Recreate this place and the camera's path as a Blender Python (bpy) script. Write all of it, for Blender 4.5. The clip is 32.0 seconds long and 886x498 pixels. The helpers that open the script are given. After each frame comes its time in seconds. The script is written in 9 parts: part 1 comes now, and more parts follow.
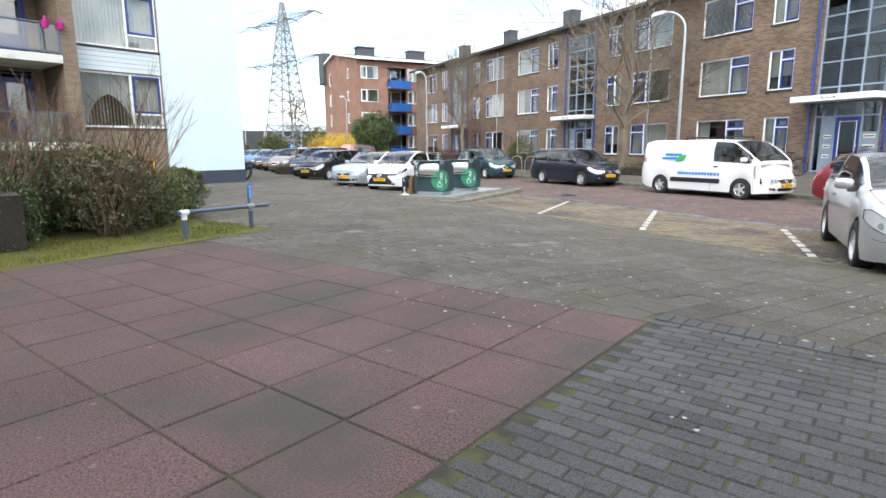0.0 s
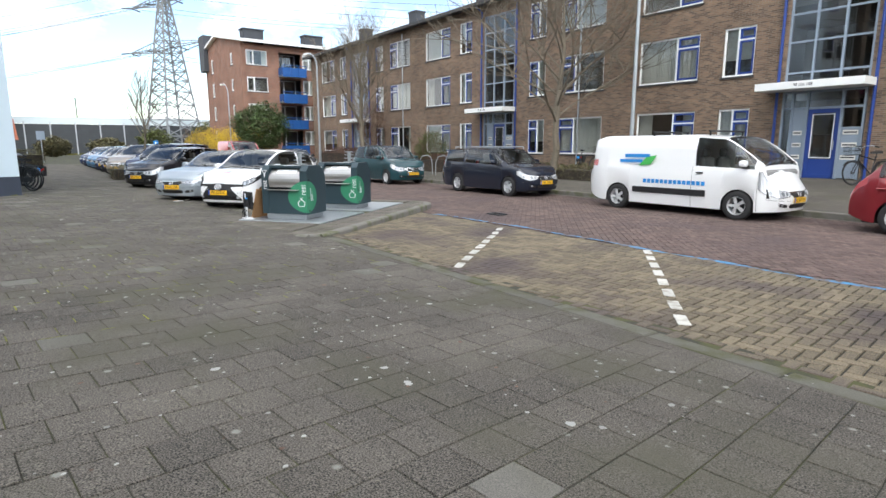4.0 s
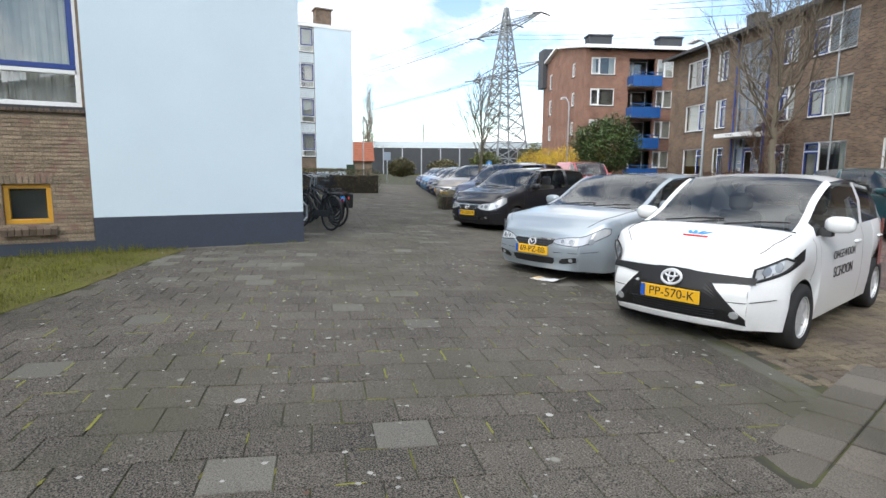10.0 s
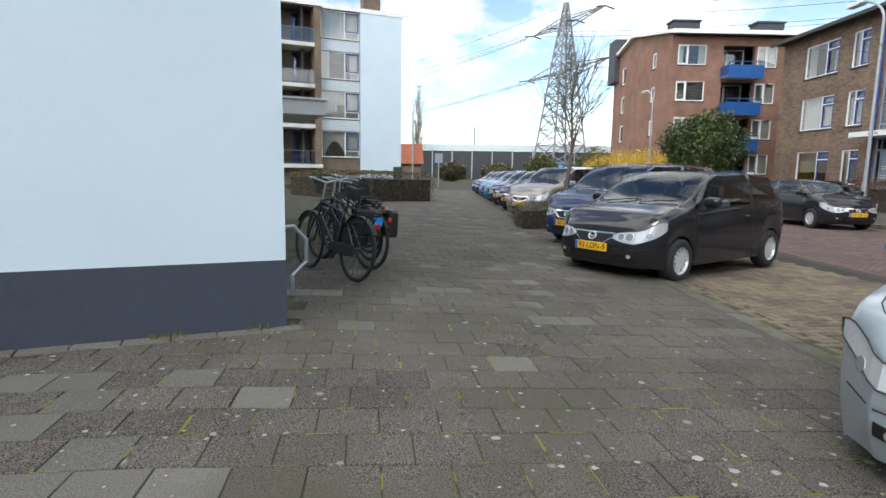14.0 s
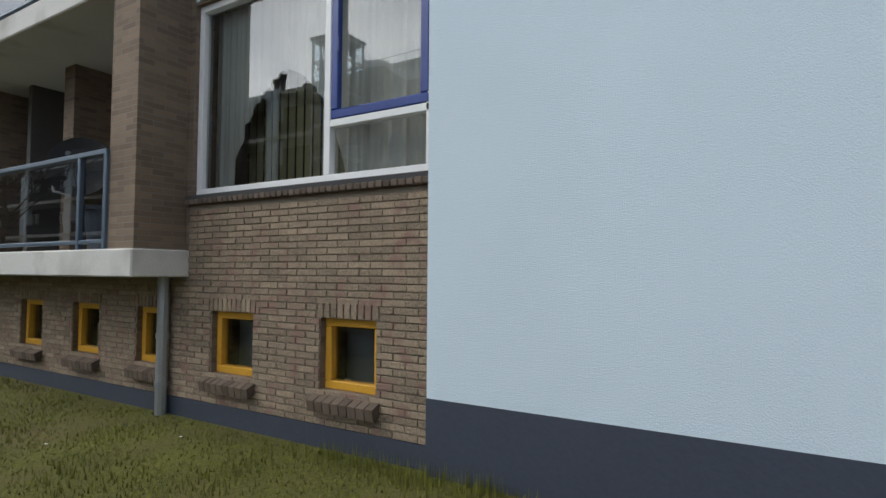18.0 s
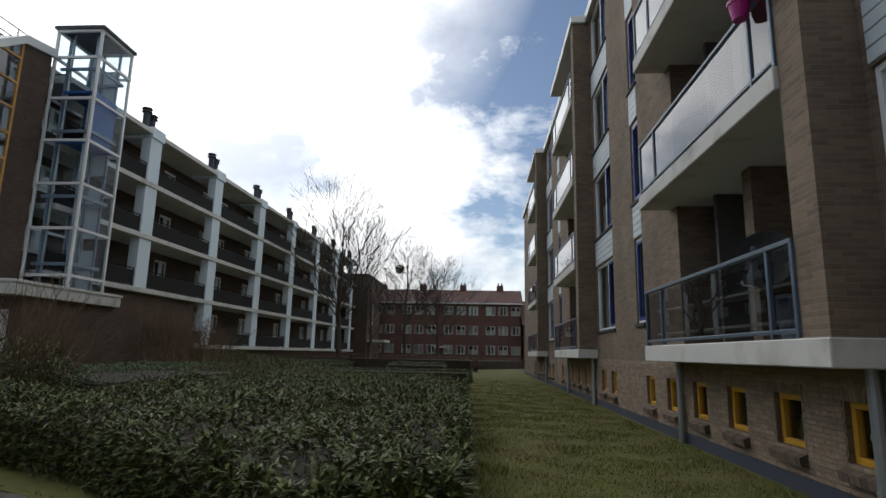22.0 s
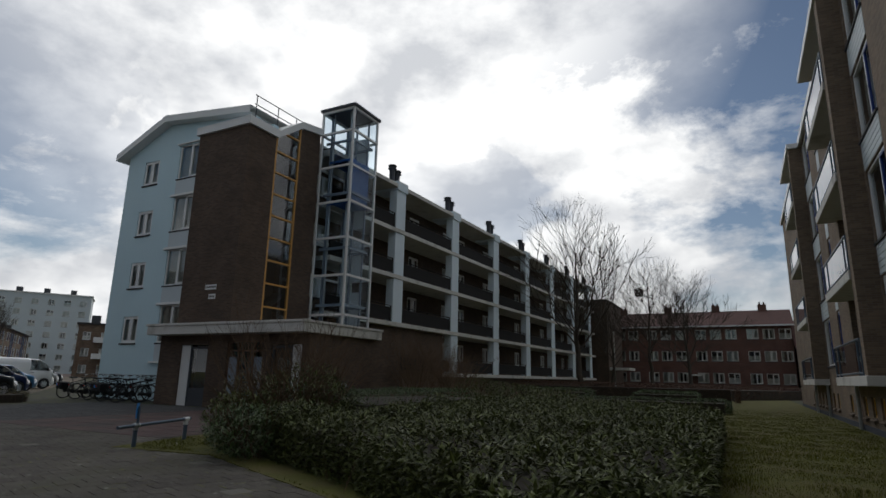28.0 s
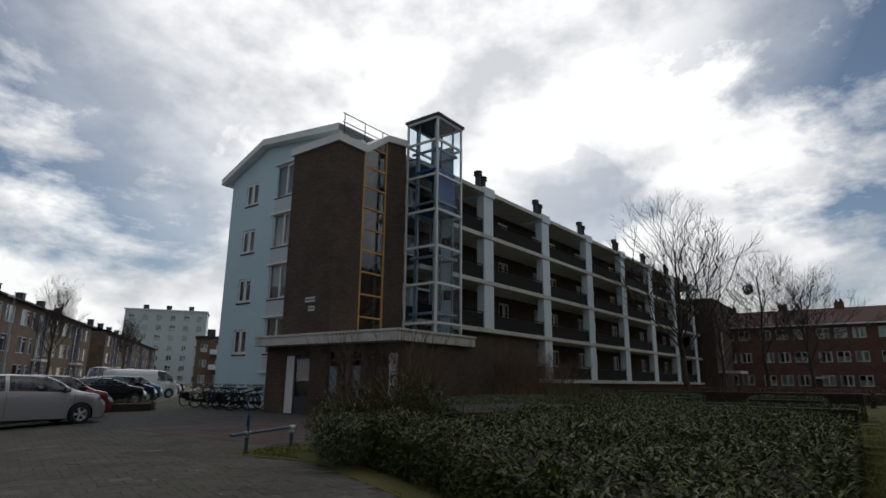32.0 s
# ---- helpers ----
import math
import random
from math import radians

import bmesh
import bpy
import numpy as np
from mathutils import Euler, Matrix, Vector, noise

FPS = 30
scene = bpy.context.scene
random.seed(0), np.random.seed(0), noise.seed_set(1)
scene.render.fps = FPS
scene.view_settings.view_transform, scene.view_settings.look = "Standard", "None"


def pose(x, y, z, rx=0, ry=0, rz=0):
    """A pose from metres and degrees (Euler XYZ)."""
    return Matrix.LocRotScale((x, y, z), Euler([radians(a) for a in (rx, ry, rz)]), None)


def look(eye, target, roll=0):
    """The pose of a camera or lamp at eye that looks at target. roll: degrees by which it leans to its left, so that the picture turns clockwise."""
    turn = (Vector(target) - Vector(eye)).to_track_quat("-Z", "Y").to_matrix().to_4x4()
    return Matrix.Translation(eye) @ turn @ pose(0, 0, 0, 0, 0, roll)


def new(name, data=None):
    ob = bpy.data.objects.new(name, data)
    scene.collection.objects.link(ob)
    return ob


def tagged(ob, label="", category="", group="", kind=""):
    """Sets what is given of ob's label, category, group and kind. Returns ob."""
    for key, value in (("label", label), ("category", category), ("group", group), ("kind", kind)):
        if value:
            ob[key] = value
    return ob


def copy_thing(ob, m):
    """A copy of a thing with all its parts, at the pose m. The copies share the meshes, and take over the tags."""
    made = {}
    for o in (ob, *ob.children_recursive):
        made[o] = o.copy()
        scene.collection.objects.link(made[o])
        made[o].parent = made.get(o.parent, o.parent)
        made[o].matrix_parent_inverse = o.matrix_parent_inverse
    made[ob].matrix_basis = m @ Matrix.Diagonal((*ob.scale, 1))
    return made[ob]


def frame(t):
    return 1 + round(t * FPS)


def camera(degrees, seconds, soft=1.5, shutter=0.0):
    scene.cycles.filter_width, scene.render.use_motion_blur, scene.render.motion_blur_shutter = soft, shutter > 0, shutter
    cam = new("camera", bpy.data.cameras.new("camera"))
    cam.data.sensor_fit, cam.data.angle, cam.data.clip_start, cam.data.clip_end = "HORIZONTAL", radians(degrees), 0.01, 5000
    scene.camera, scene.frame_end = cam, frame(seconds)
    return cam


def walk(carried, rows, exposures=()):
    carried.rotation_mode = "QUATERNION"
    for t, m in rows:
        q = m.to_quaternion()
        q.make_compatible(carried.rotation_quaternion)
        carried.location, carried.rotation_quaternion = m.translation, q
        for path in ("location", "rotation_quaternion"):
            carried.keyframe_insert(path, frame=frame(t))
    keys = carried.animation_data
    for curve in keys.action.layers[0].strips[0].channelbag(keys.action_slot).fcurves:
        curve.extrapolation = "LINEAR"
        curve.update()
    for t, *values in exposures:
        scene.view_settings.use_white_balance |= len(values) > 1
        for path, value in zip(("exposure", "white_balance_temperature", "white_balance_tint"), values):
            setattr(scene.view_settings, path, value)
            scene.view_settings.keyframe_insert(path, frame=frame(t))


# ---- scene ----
cam = camera(76.0, 32.0)
# seconds, eye x y z, yaw, pitch, roll
ROWS = [
    (0.0, 0.000, -0.000, 1.484, 38.53, -10.02, 0.23),
    (0.5, -0.242, 0.686, 1.472, 29.23, -9.96, 0.67),
    (1.0, -0.499, 1.368, 1.463, 24.41, -10.05, 0.89),
    (1.5, -0.779, 2.050, 1.457, 22.89, -10.13, 0.85),
    (2.0, -1.091, 2.737, 1.453, 22.72, -10.21, 0.66),
    (2.5, -1.440, 3.418, 1.452, 22.92, -10.16, 0.40),
    (4.5, -3.773, 6.060, 1.508, 34.34, -10.20, 0.10),
    (5.0, -4.417, 6.583, 1.500, 38.80, -9.99, 0.03),
    (5.5, -5.055, 7.085, 1.493, 40.85, -9.95, -0.05),
    (6.0, -5.708, 7.526, 1.485, 44.49, -9.94, -0.11),
    (6.5, -6.417, 7.991, 1.475, 46.29, -10.09, -0.18),
    (7.0, -7.090, 8.416, 1.464, 49.57, -10.05, -0.21),
    (7.5, -7.781, 8.842, 1.452, 50.61, -10.12, -0.29),
    (8.0, -8.511, 9.219, 1.442, 53.01, -10.22, -0.35),
    (8.5, -9.222, 9.572, 1.440, 54.74, -10.20, -0.44),
    (9.0, -9.917, 9.872, 1.444, 57.59, -9.85, -0.44),
    (9.5, -10.647, 10.190, 1.445, 58.48, -8.87, -0.44),
    (10.0, -11.335, 10.498, 1.442, 60.35, -8.12, -0.47),
    (10.5, -11.974, 10.812, 1.436, 60.78, -8.01, -0.58),
    (11.0, -12.664, 11.067, 1.422, 61.79, -7.79, -0.68),
    (11.5, -13.372, 11.366, 1.409, 62.06, -7.82, -0.77),
    (12.0, -14.055, 11.632, 1.406, 62.58, -7.86, -0.85),
    (12.5, -14.731, 11.916, 1.404, 62.57, -7.91, -0.98),
    (13.0, -15.396, 12.143, 1.395, 62.93, -7.95, -1.03),
    (13.5, -15.970, 12.362, 1.379, 63.61, -7.90, -1.00),
    (15.5, -17.237, 12.516, 1.387, 78.49, -5.43, -0.67),
    (16.0, -17.398, 12.462, 1.395, 86.49, -3.64, -0.46),
    (16.5, -17.542, 12.375, 1.419, 93.19, -2.23, -0.38),
    (17.0, -17.597, 12.300, 1.457, 99.32, -1.60, -0.40),
    (17.5, -17.627, 12.233, 1.498, 107.77, 0.15, -0.38),
    (18.0, -17.582, 12.173, 1.533, 120.10, 2.43, -0.37),
    (18.5, -17.584, 12.172, 1.555, 133.95, 4.23, -0.38),
    (19.0, -17.574, 12.154, 1.563, 145.33, 5.71, -0.47),
    (19.5, -17.532, 12.168, 1.566, 154.61, 7.03, -0.55),
    (20.0, -17.511, 12.175, 1.570, 162.36, 8.08, -0.61),
    (20.5, -17.505, 12.172, 1.572, 168.85, 8.90, -0.65),
    (21.0, -17.489, 12.174, 1.564, 174.12, 9.57, -0.77),
    (21.5, -17.497, 12.176, 1.549, 178.51, 10.08, -1.00),
    (22.0, -17.497, 12.180, 1.535, 182.16, 10.42, -1.21),
    (22.5, -17.488, 12.159, 1.530, 185.33, 10.71, -1.28),
    (23.0, -17.506, 12.140, 1.528, 188.16, 10.98, -1.20),
    (23.5, -17.516, 12.119, 1.527, 190.61, 11.23, -1.09),
    (24.0, -17.541, 12.106, 1.523, 192.96, 11.50, -1.05),
    (24.5, -17.556, 12.095, 1.514, 195.10, 11.72, -1.07),
    (25.0, -17.571, 12.087, 1.499, 197.06, 11.90, -1.10),
    (25.5, -17.545, 12.058, 1.480, 198.71, 12.14, -1.09),
    (27.5, -17.772, 12.336, 1.485, 204.65, 12.69, -1.07),
    (28.0, -17.764, 12.352, 1.484, 206.00, 12.73, -1.20),
    (28.5, -17.751, 12.354, 1.487, 207.20, 12.66, -1.31),
    (29.0, -17.749, 12.344, 1.492, 208.46, 12.71, -1.34),
    (29.5, -17.761, 12.332, 1.499, 209.80, 12.90, -1.20),
    (30.0, -17.771, 12.318, 1.505, 211.06, 12.90, -0.96),
    (30.5, -17.767, 12.301, 1.507, 212.28, 13.00, -0.74),
    (31.0, -17.753, 12.282, 1.507, 213.48, 13.06, -0.63),
    (31.5, -17.732, 12.262, 1.507, 214.57, 13.16, -0.59),
    (32.0, -17.707, 12.242, 1.509, 215.38, 13.18, -0.58),
]
EXPOSURES = [(0.0, 0.5), (2.0, 0.27), (6.0, 0.05), (10.0, -0.05), (13.0, -0.08), (16.0, -0.5), (17.0, -0.75), (18.0, -0.62), (19.0, -0.1), (20.0, -0.1), (21.0, -0.65), (22.0, -1.35), (23.0, -1.7), (25.0, -2.0), (28.0, -2.15), (32.0, -2.12)]
walk(cam, [(t, pose(x, y, z, 90 + pitch, roll, yaw)) for t, x, y, z, yaw, pitch, roll in ROWS], EXPOSURES)

# world: a bright, broken overcast sky with the sun behind thin cloud
SUN_YAW, SUN_UP = 218.4, 40.0
world = bpy.data.worlds.new("sky")
scene.world = world
world.use_nodes = True
wn, wl = world.node_tree.nodes, world.node_tree.links
wn.clear()
sky = wn.new("ShaderNodeTexSky")
sky.sky_type, sky.sun_disc = "NISHITA", False
sky.sun_elevation, sky.sun_rotation = radians(SUN_UP), radians(-SUN_YAW)
sky.air_density, sky.dust_density = 1.0, 0.4
coord = wn.new("ShaderNodeTexCoord")
flat = wn.new("ShaderNodeVectorMath")
flat.operation = "MULTIPLY"
flat.inputs[1].default_value = (1.0, 1.0, 1.7)
wl.new(coord.outputs["Generated"], flat.inputs[0])
big = wn.new("ShaderNodeTexNoise")
big.inputs["Scale"].default_value, big.inputs["Detail"].default_value, big.inputs["Roughness"].default_value = 2.7, 11.0, 0.60
big.inputs["Distortion"].default_value = 0.25
wl.new(flat.outputs[0], big.inputs["Vector"])
cover = wn.new("ShaderNodeValToRGB")
cover.color_ramp.elements[0].position, cover.color_ramp.elements[1].position = 0.43, 0.54
wl.new(big.outputs["Fac"], cover.inputs["Fac"])
small = wn.new("ShaderNodeTexNoise")
small.inputs["Scale"].default_value, small.inputs["Detail"].default_value, small.inputs["Roughness"].default_value = 5.2, 11.0, 0.56
wl.new(flat.outputs[0], small.inputs["Vector"])
tone = wn.new("ShaderNodeValToRGB")
tone.color_ramp.elements[0].position, tone.color_ramp.elements[1].position = 0.38, 0.58
tone.color_ramp.elements[0].color, tone.color_ramp.elements[1].color = (9.0, 9.3, 9.8, 1), (15.0, 15.1, 15.1, 1)
wl.new(small.outputs["Fac"], tone.inputs["Fac"])
# cloud is far brighter towards the hidden sun
toward = wn.new("ShaderNodeVectorMath")
toward.operation = "DOT_PRODUCT"
toward.inputs[1].default_value = (-math.sin(radians(SUN_YAW)) * math.cos(radians(SUN_UP)), math.cos(radians(SUN_YAW)) * math.cos(radians(SUN_UP)), math.sin(radians(SUN_UP)))
wl.new(coord.outputs["Generated"], toward.inputs[0])
glow = wn.new("ShaderNodeMapRange")
glow.interpolation_type = "SMOOTHSTEP"
glow.inputs["From Min"].default_value, glow.inputs["From Max"].default_value, glow.inputs["To Min"].default_value, glow.inputs["To Max"].default_value = 0.0, 1.0, 1.3, 3.2
wl.new(toward.outputs["Value"], glow.inputs["Value"])
bright = wn.new("ShaderNodeVectorMath")
bright.operation = "SCALE"
wl.new(tone.outputs["Color"], bright.inputs[0])
wl.new(glow.outputs["Result"], bright.inputs["Scale"])
mixsky = wn.new("ShaderNodeMix")
mixsky.data_type = "RGBA"
thick = wn.new("ShaderNodeMapRange")
thick.inputs["From Min"].default_value, thick.inputs["From Max"].default_value = 0.80, 0.95
wl.new(toward.outputs["Value"], thick.inputs["Value"])
covered = wn.new("ShaderNodeMath")
covered.operation = "MAXIMUM"
wl.new(cover.outputs["Color"], covered.inputs[0])
wl.new(thick.outputs["Result"], covered.inputs[1])
wl.new(covered.outputs[0], mixsky.inputs["Factor"])
blue_sky = wn.new("ShaderNodeVectorMath")
blue_sky.operation = "SCALE"
blue_sky.inputs["Scale"].default_value = 2.3
wl.new(sky.outputs["Color"], blue_sky.inputs[0])
wl.new(blue_sky.outputs[0], mixsky.inputs["A"])
wl.new(bright.outputs[0], mixsky.inputs["B"])
back = wn.new("ShaderNodeBackground")
back.inputs["Strength"].default_value = 0.10
wl.new(mixsky.outputs["Result"], back.inputs["Color"])
wo = wn.new("ShaderNodeOutputWorld")
wl.new(back.outputs[0], wo.inputs["Surface"])

sun = new("sun", bpy.data.lights.new("sun", "SUN"))
sun.data.energy, sun.data.angle, sun.data.color = 0.8, radians(12), (1.0, 0.96, 0.9)
sun.matrix_world = look((0, 0, 50), (0 + math.sin(radians(SUN_YAW)) * 50, 0 - math.cos(radians(SUN_YAW)) * 50, 50 - math.tan(radians(SUN_UP)) * 50))

# ---- materials ----
def material(name, color, rough=0.8, metal=0.0, vary=0.12, scale=6.0, fine=90.0, bump=0.15, rand=0.0, island=0.0, stain=None, coat=0.0, spots=None, grain=1.0):
    """A surface with two scales of variation, fine relief and, for pieces, a change from piece to piece."""
    m = bpy.data.materials.new(name)
    m.use_nodes = True
    n, l = m.node_tree.nodes, m.node_tree.links
    b = n["Principled BSDF"]
    b.inputs["Roughness"].default_value, b.inputs["Metallic"].default_value = rough, metal
    if coat:
        b.inputs["Coat Weight"].default_value, b.inputs["Coat Roughness"].default_value = coat, 0.06
    geo = n.new("ShaderNodeNewGeometry")
    a = n.new("ShaderNodeTexNoise")
    a.inputs["Scale"].default_value, a.inputs["Detail"].default_value = scale * 0.1, 6.0
    c = n.new("ShaderNodeTexNoise")
    c.inputs["Scale"].default_value, c.inputs["Detail"].default_value = fine * 0.5, 4.0
    l.new(geo.outputs["Position"], a.inputs["Vector"])
    l.new(geo.outputs["Position"], c.inputs["Vector"])
    s = n.new("ShaderNodeMath")
    s.operation = "MULTIPLY_ADD"
    s.inputs[1].default_value = grain
    l.new(c.outputs["Fac"], s.inputs[0])
    l.new(a.outputs["Fac"], s.inputs[2])
    value = s.outputs[0]
    k = 0.5 + 0.5 * grain
    for amount, node, sock in ((rand, "ShaderNodeObjectInfo", "Random"), (island, "ShaderNodeNewGeometry", "Random Per Island")):
        if amount:
            o = n.new(node)
            mm = n.new("ShaderNodeMath")
            mm.operation = "MULTIPLY_ADD"
            mm.inputs[1].default_value = amount / max(vary, 0.02)
            l.new(o.outputs[sock], mm.inputs[0])
            l.new(value, mm.inputs[2])
            value = mm.outputs[0]
            k += amount / max(vary, 0.02) / 2
    r = n.new("ShaderNodeMapRange")
    r.inputs["From Min"].default_value, r.inputs["From Max"].default_value = k - 0.75, k + 0.75
    r.inputs["To Min"].default_value, r.inputs["To Max"].default_value = 1 - vary * 1.6, 1 + vary * 1.6
    r.clamp = False
    l.new(value, r.inputs["Value"])
    v = n.new("ShaderNodeVectorMath")
    v.operation = "SCALE"
    v.inputs[0].default_value = color
    l.new(r.outputs["Result"], v.inputs["Scale"])
    out = v.outputs[0]
    if stain:
        colour2, lo, hi, sscale = stain
        t = n.new("ShaderNodeTexNoise")
        t.inputs["Scale"].default_value, t.inputs["Detail"].default_value = sscale, 7.0
        l.new(geo.outputs["Position"], t.inputs["Vector"])
        q = n.new("ShaderNodeMapRange")
        q.inputs["From Min"].default_value, q.inputs["From Max"].default_value = lo, hi
        l.new(t.outputs["Fac"], q.inputs["Value"])
        x = n.new("ShaderNodeMix")
        x.data_type = "RGBA"
        x.inputs["B"].default_value = (*colour2, 1)
        l.new(q.outputs["Result"], x.inputs["Factor"])
        l.new(out, x.inputs["A"])
        out = x.outputs["Result"]
    if spots:
        colour3, per_metre, size = spots
        vo = n.new("ShaderNodeTexVoronoi")
        vo.inputs["Scale"].default_value = per_metre
        l.new(geo.outputs["Position"], vo.inputs["Vector"])
        wob = n.new("ShaderNodeMath")
        wob.operation = "MULTIPLY_ADD"
        wob.inputs[1].default_value, wob.inputs[2].default_value = 0.35, -0.2
        l.new(c.outputs["Fac"], wob.inputs[0])
        ds = n.new("ShaderNodeMath")
        ds.operation = "ADD"
        l.new(vo.outputs["Distance"], ds.inputs[0])
        l.new(wob.outputs[0], ds.inputs[1])
        sz = n.new("ShaderNodeSeparateColor")
        l.new(vo.outputs["Color"], sz.inputs[0])
        lim = n.new("ShaderNodeMapRange")
        lim.inputs["From Min"].default_value, lim.inputs["To Min"].default_value, lim.inputs["To Max"].default_value = 0.2, -0.06, size
        l.new(sz.outputs["Red"], lim.inputs["Value"])
        df = n.new("ShaderNodeMath")
        df.operation = "SUBTRACT"
        l.new(lim.outputs["Result"], df.inputs[0])
        l.new(ds.outputs[0], df.inputs[1])
        fc = n.new("ShaderNodeMapRange")
        fc.inputs["From Min"].default_value, fc.inputs["From Max"].default_value, fc.inputs["To Max"].default_value = 0.0, 0.05, 0.75
        l.new(df.outputs[0], fc.inputs["Value"])
        xs = n.new("ShaderNodeMix")
        xs.data_type = "RGBA"
        xs.inputs["B"].default_value = (*colour3, 1)
        l.new(fc.outputs["Result"], xs.inputs["Factor"])
        l.new(out, xs.inputs["A"])
        out = xs.outputs["Result"]
    l.new(out, b.inputs["Base Color"])
    if bump:
        u = n.new("ShaderNodeBump")
        u.inputs["Strength"].default_value, u.inputs["Distance"].default_value = bump, 0.01
        l.new(c.outputs["Fac"], u.inputs["Height"])
        l.new(u.outputs["Normal"], b.inputs["Normal"])
    return m


def brick_wall(name, c1, c2, mortar, axis="x", w=0.22, h=0.062, gap=0.011):
    """Brickwork in running bond for walls that stay far off; axis names the wall's normal."""
    m = bpy.data.materials.new(name)
    m.use_nodes = True
    n, l = m.node_tree.nodes, m.node_tree.links
    b = n["Principled BSDF"]
    b.inputs["Roughness"].default_value = 0.9
    tc = n.new("ShaderNodeTexCoord")
    sp = n.new("ShaderNodeSeparateXYZ")
    l.new(tc.outputs["Object"], sp.inputs[0])
    ad = n.new("ShaderNodeMath")
    ad.operation = "ADD"
    l.new(sp.outputs["X"], ad.inputs[0])
    l.new(sp.outputs["Y"], ad.inputs[1])
    cb = n.new("ShaderNodeCombineXYZ")
    l.new(ad.outputs[0], cb.inputs["X"])
    l.new(sp.outputs["Z"], cb.inputs["Y"])
    t = n.new("ShaderNodeTexBrick")
    t.inputs["Scale"].default_value = 1.0
    t.inputs["Brick Width"].default_value, t.inputs["Row Height"].default_value = w, h
    t.inputs["Mortar Size"].default_value, t.inputs["Mortar Smooth"].default_value = gap / 2, 0.3
    t.inputs["Color1"].default_value, t.inputs["Color2"].default_value, t.inputs["Mortar"].default_value = (*c1, 1), (*c2, 1), (*mortar, 1)
    l.new(cb.outputs[0], t.inputs["Vector"])
    a = n.new("ShaderNodeTexNoise")
    a.inputs["Scale"].default_value, a.inputs["Detail"].default_value = 0.8, 8.0
    l.new(tc.outputs["Object"], a.inputs["Vector"])
    r = n.new("ShaderNodeMapRange")
    r.inputs["From Min"].default_value, r.inputs["From Max"].default_value, r.inputs["To Min"].default_value, r.inputs["To Max"].default_value = 0.25, 0.75, 0.72, 1.25
    l.new(a.outputs["Fac"], r.inputs["Value"])
    v = n.new("ShaderNodeVectorMath")
    v.operation = "SCALE"
    l.new(t.outputs["Color"], v.inputs[0])
    l.new(r.outputs["Result"], v.inputs["Scale"])
    l.new(v.outputs[0], b.inputs["Base Color"])
    u = n.new("ShaderNodeBump")
    u.invert = True
    u.inputs["Strength"].default_value, u.inputs["Distance"].default_value = 0.5, 0.01
    l.new(t.outputs["Fac"], u.inputs["Height"])
    l.new(u.outputs["Normal"], b.inputs["Normal"])
    return m


def glass(name, tint=(0.9, 0.95, 0.95), rough=0.0, through_it=0.75, ior=1.5):
    m = bpy.data.materials.new(name)
    m.use_nodes = True
    n, l = m.node_tree.nodes, m.node_tree.links
    n.remove(n["Principled BSDF"])
    g, t, x, f = n.new("ShaderNodeBsdfGlossy"), n.new("ShaderNodeBsdfTransparent"), n.new("ShaderNodeMixShader"), n.new("ShaderNodeFresnel")
    g.inputs["Roughness"].default_value = rough
    g.inputs["Color"].default_value = (0.95, 0.97, 1, 1)
    t.inputs["Color"].default_value = (*[c * through_it for c in tint], 1)
    f.inputs["IOR"].default_value = ior
    l.new(f.outputs[0], x.inputs[0])
    l.new(t.outputs[0], x.inputs[1])
    l.new(g.outputs[0], x.inputs[2])
    l.new(x.outputs[0], n["Material Output"].inputs["Surface"])
    return m


MORTAR = (0.30, 0.27, 0.22)
brick_tan = brick_wall("tan brickwork", (0.235, 0.170, 0.115), (0.155, 0.112, 0.078), (0.20, 0.17, 0.135), w=0.215, h=0.0545)
brick_row = brick_wall("brown brickwork", (0.235, 0.150, 0.098), (0.098, 0.068, 0.048), (0.215, 0.185, 0.15), gap=0.015)
brick_tower = brick_wall("dark brown brickwork", (0.12, 0.08, 0.055), (0.075, 0.05, 0.037), (0.10, 0.085, 0.07))
brick_red = brick_wall("red brown brickwork", (0.30, 0.15, 0.10), (0.22, 0.11, 0.075), (0.24, 0.2, 0.17))
brick_far = brick_wall("dark red brickwork", (0.16, 0.075, 0.055), (0.11, 0.055, 0.04), (0.14, 0.11, 0.1))
stucco = material("white stucco", (0.60, 0.71, 0.775), 0.9, vary=0.06, scale=8, fine=230, bump=0.42)
stucco_band = material("dark slate blue plinth paint", (0.040, 0.050, 0.072), 0.75, vary=0.15, scale=20, fine=60, bump=0.3)
pillar_blue = material("pale blue concrete paint", (0.74, 0.84, 0.90), 0.8, vary=0.06, scale=5, fine=60, bump=0.3)
lamp_bright = material("bright lamp ring", (0.52, 0.54, 0.56), 0.2, vary=0.05, bump=0.0, coat=0.8)
lamp_bowl = material("lamp reflector bowl", (0.24, 0.26, 0.28), 0.18, metal=0.3, vary=0.1, bump=0.0, coat=0.6)
stucco_blue = material("pale blue stucco", (0.58, 0.76, 0.83), 0.9, vary=0.06, scale=5, fine=60, bump=0.4)
white = material("white paint", (0.78, 0.79, 0.78), 0.45, vary=0.04, bump=0.05)
offwhite = material("off white concrete", (0.62, 0.61, 0.57), 0.8, vary=0.1, scale=12, bump=0.2, stain=((0.40, 0.39, 0.35), 0.55, 0.75, 1.5))
panel_white = material("pale cladding", (0.56, 0.63, 0.66), 0.5, vary=0.06, scale=8, bump=0.1)
blue = material("dark blue paint", (0.018, 0.05, 0.23), 0.35, vary=0.12, bump=0.05)
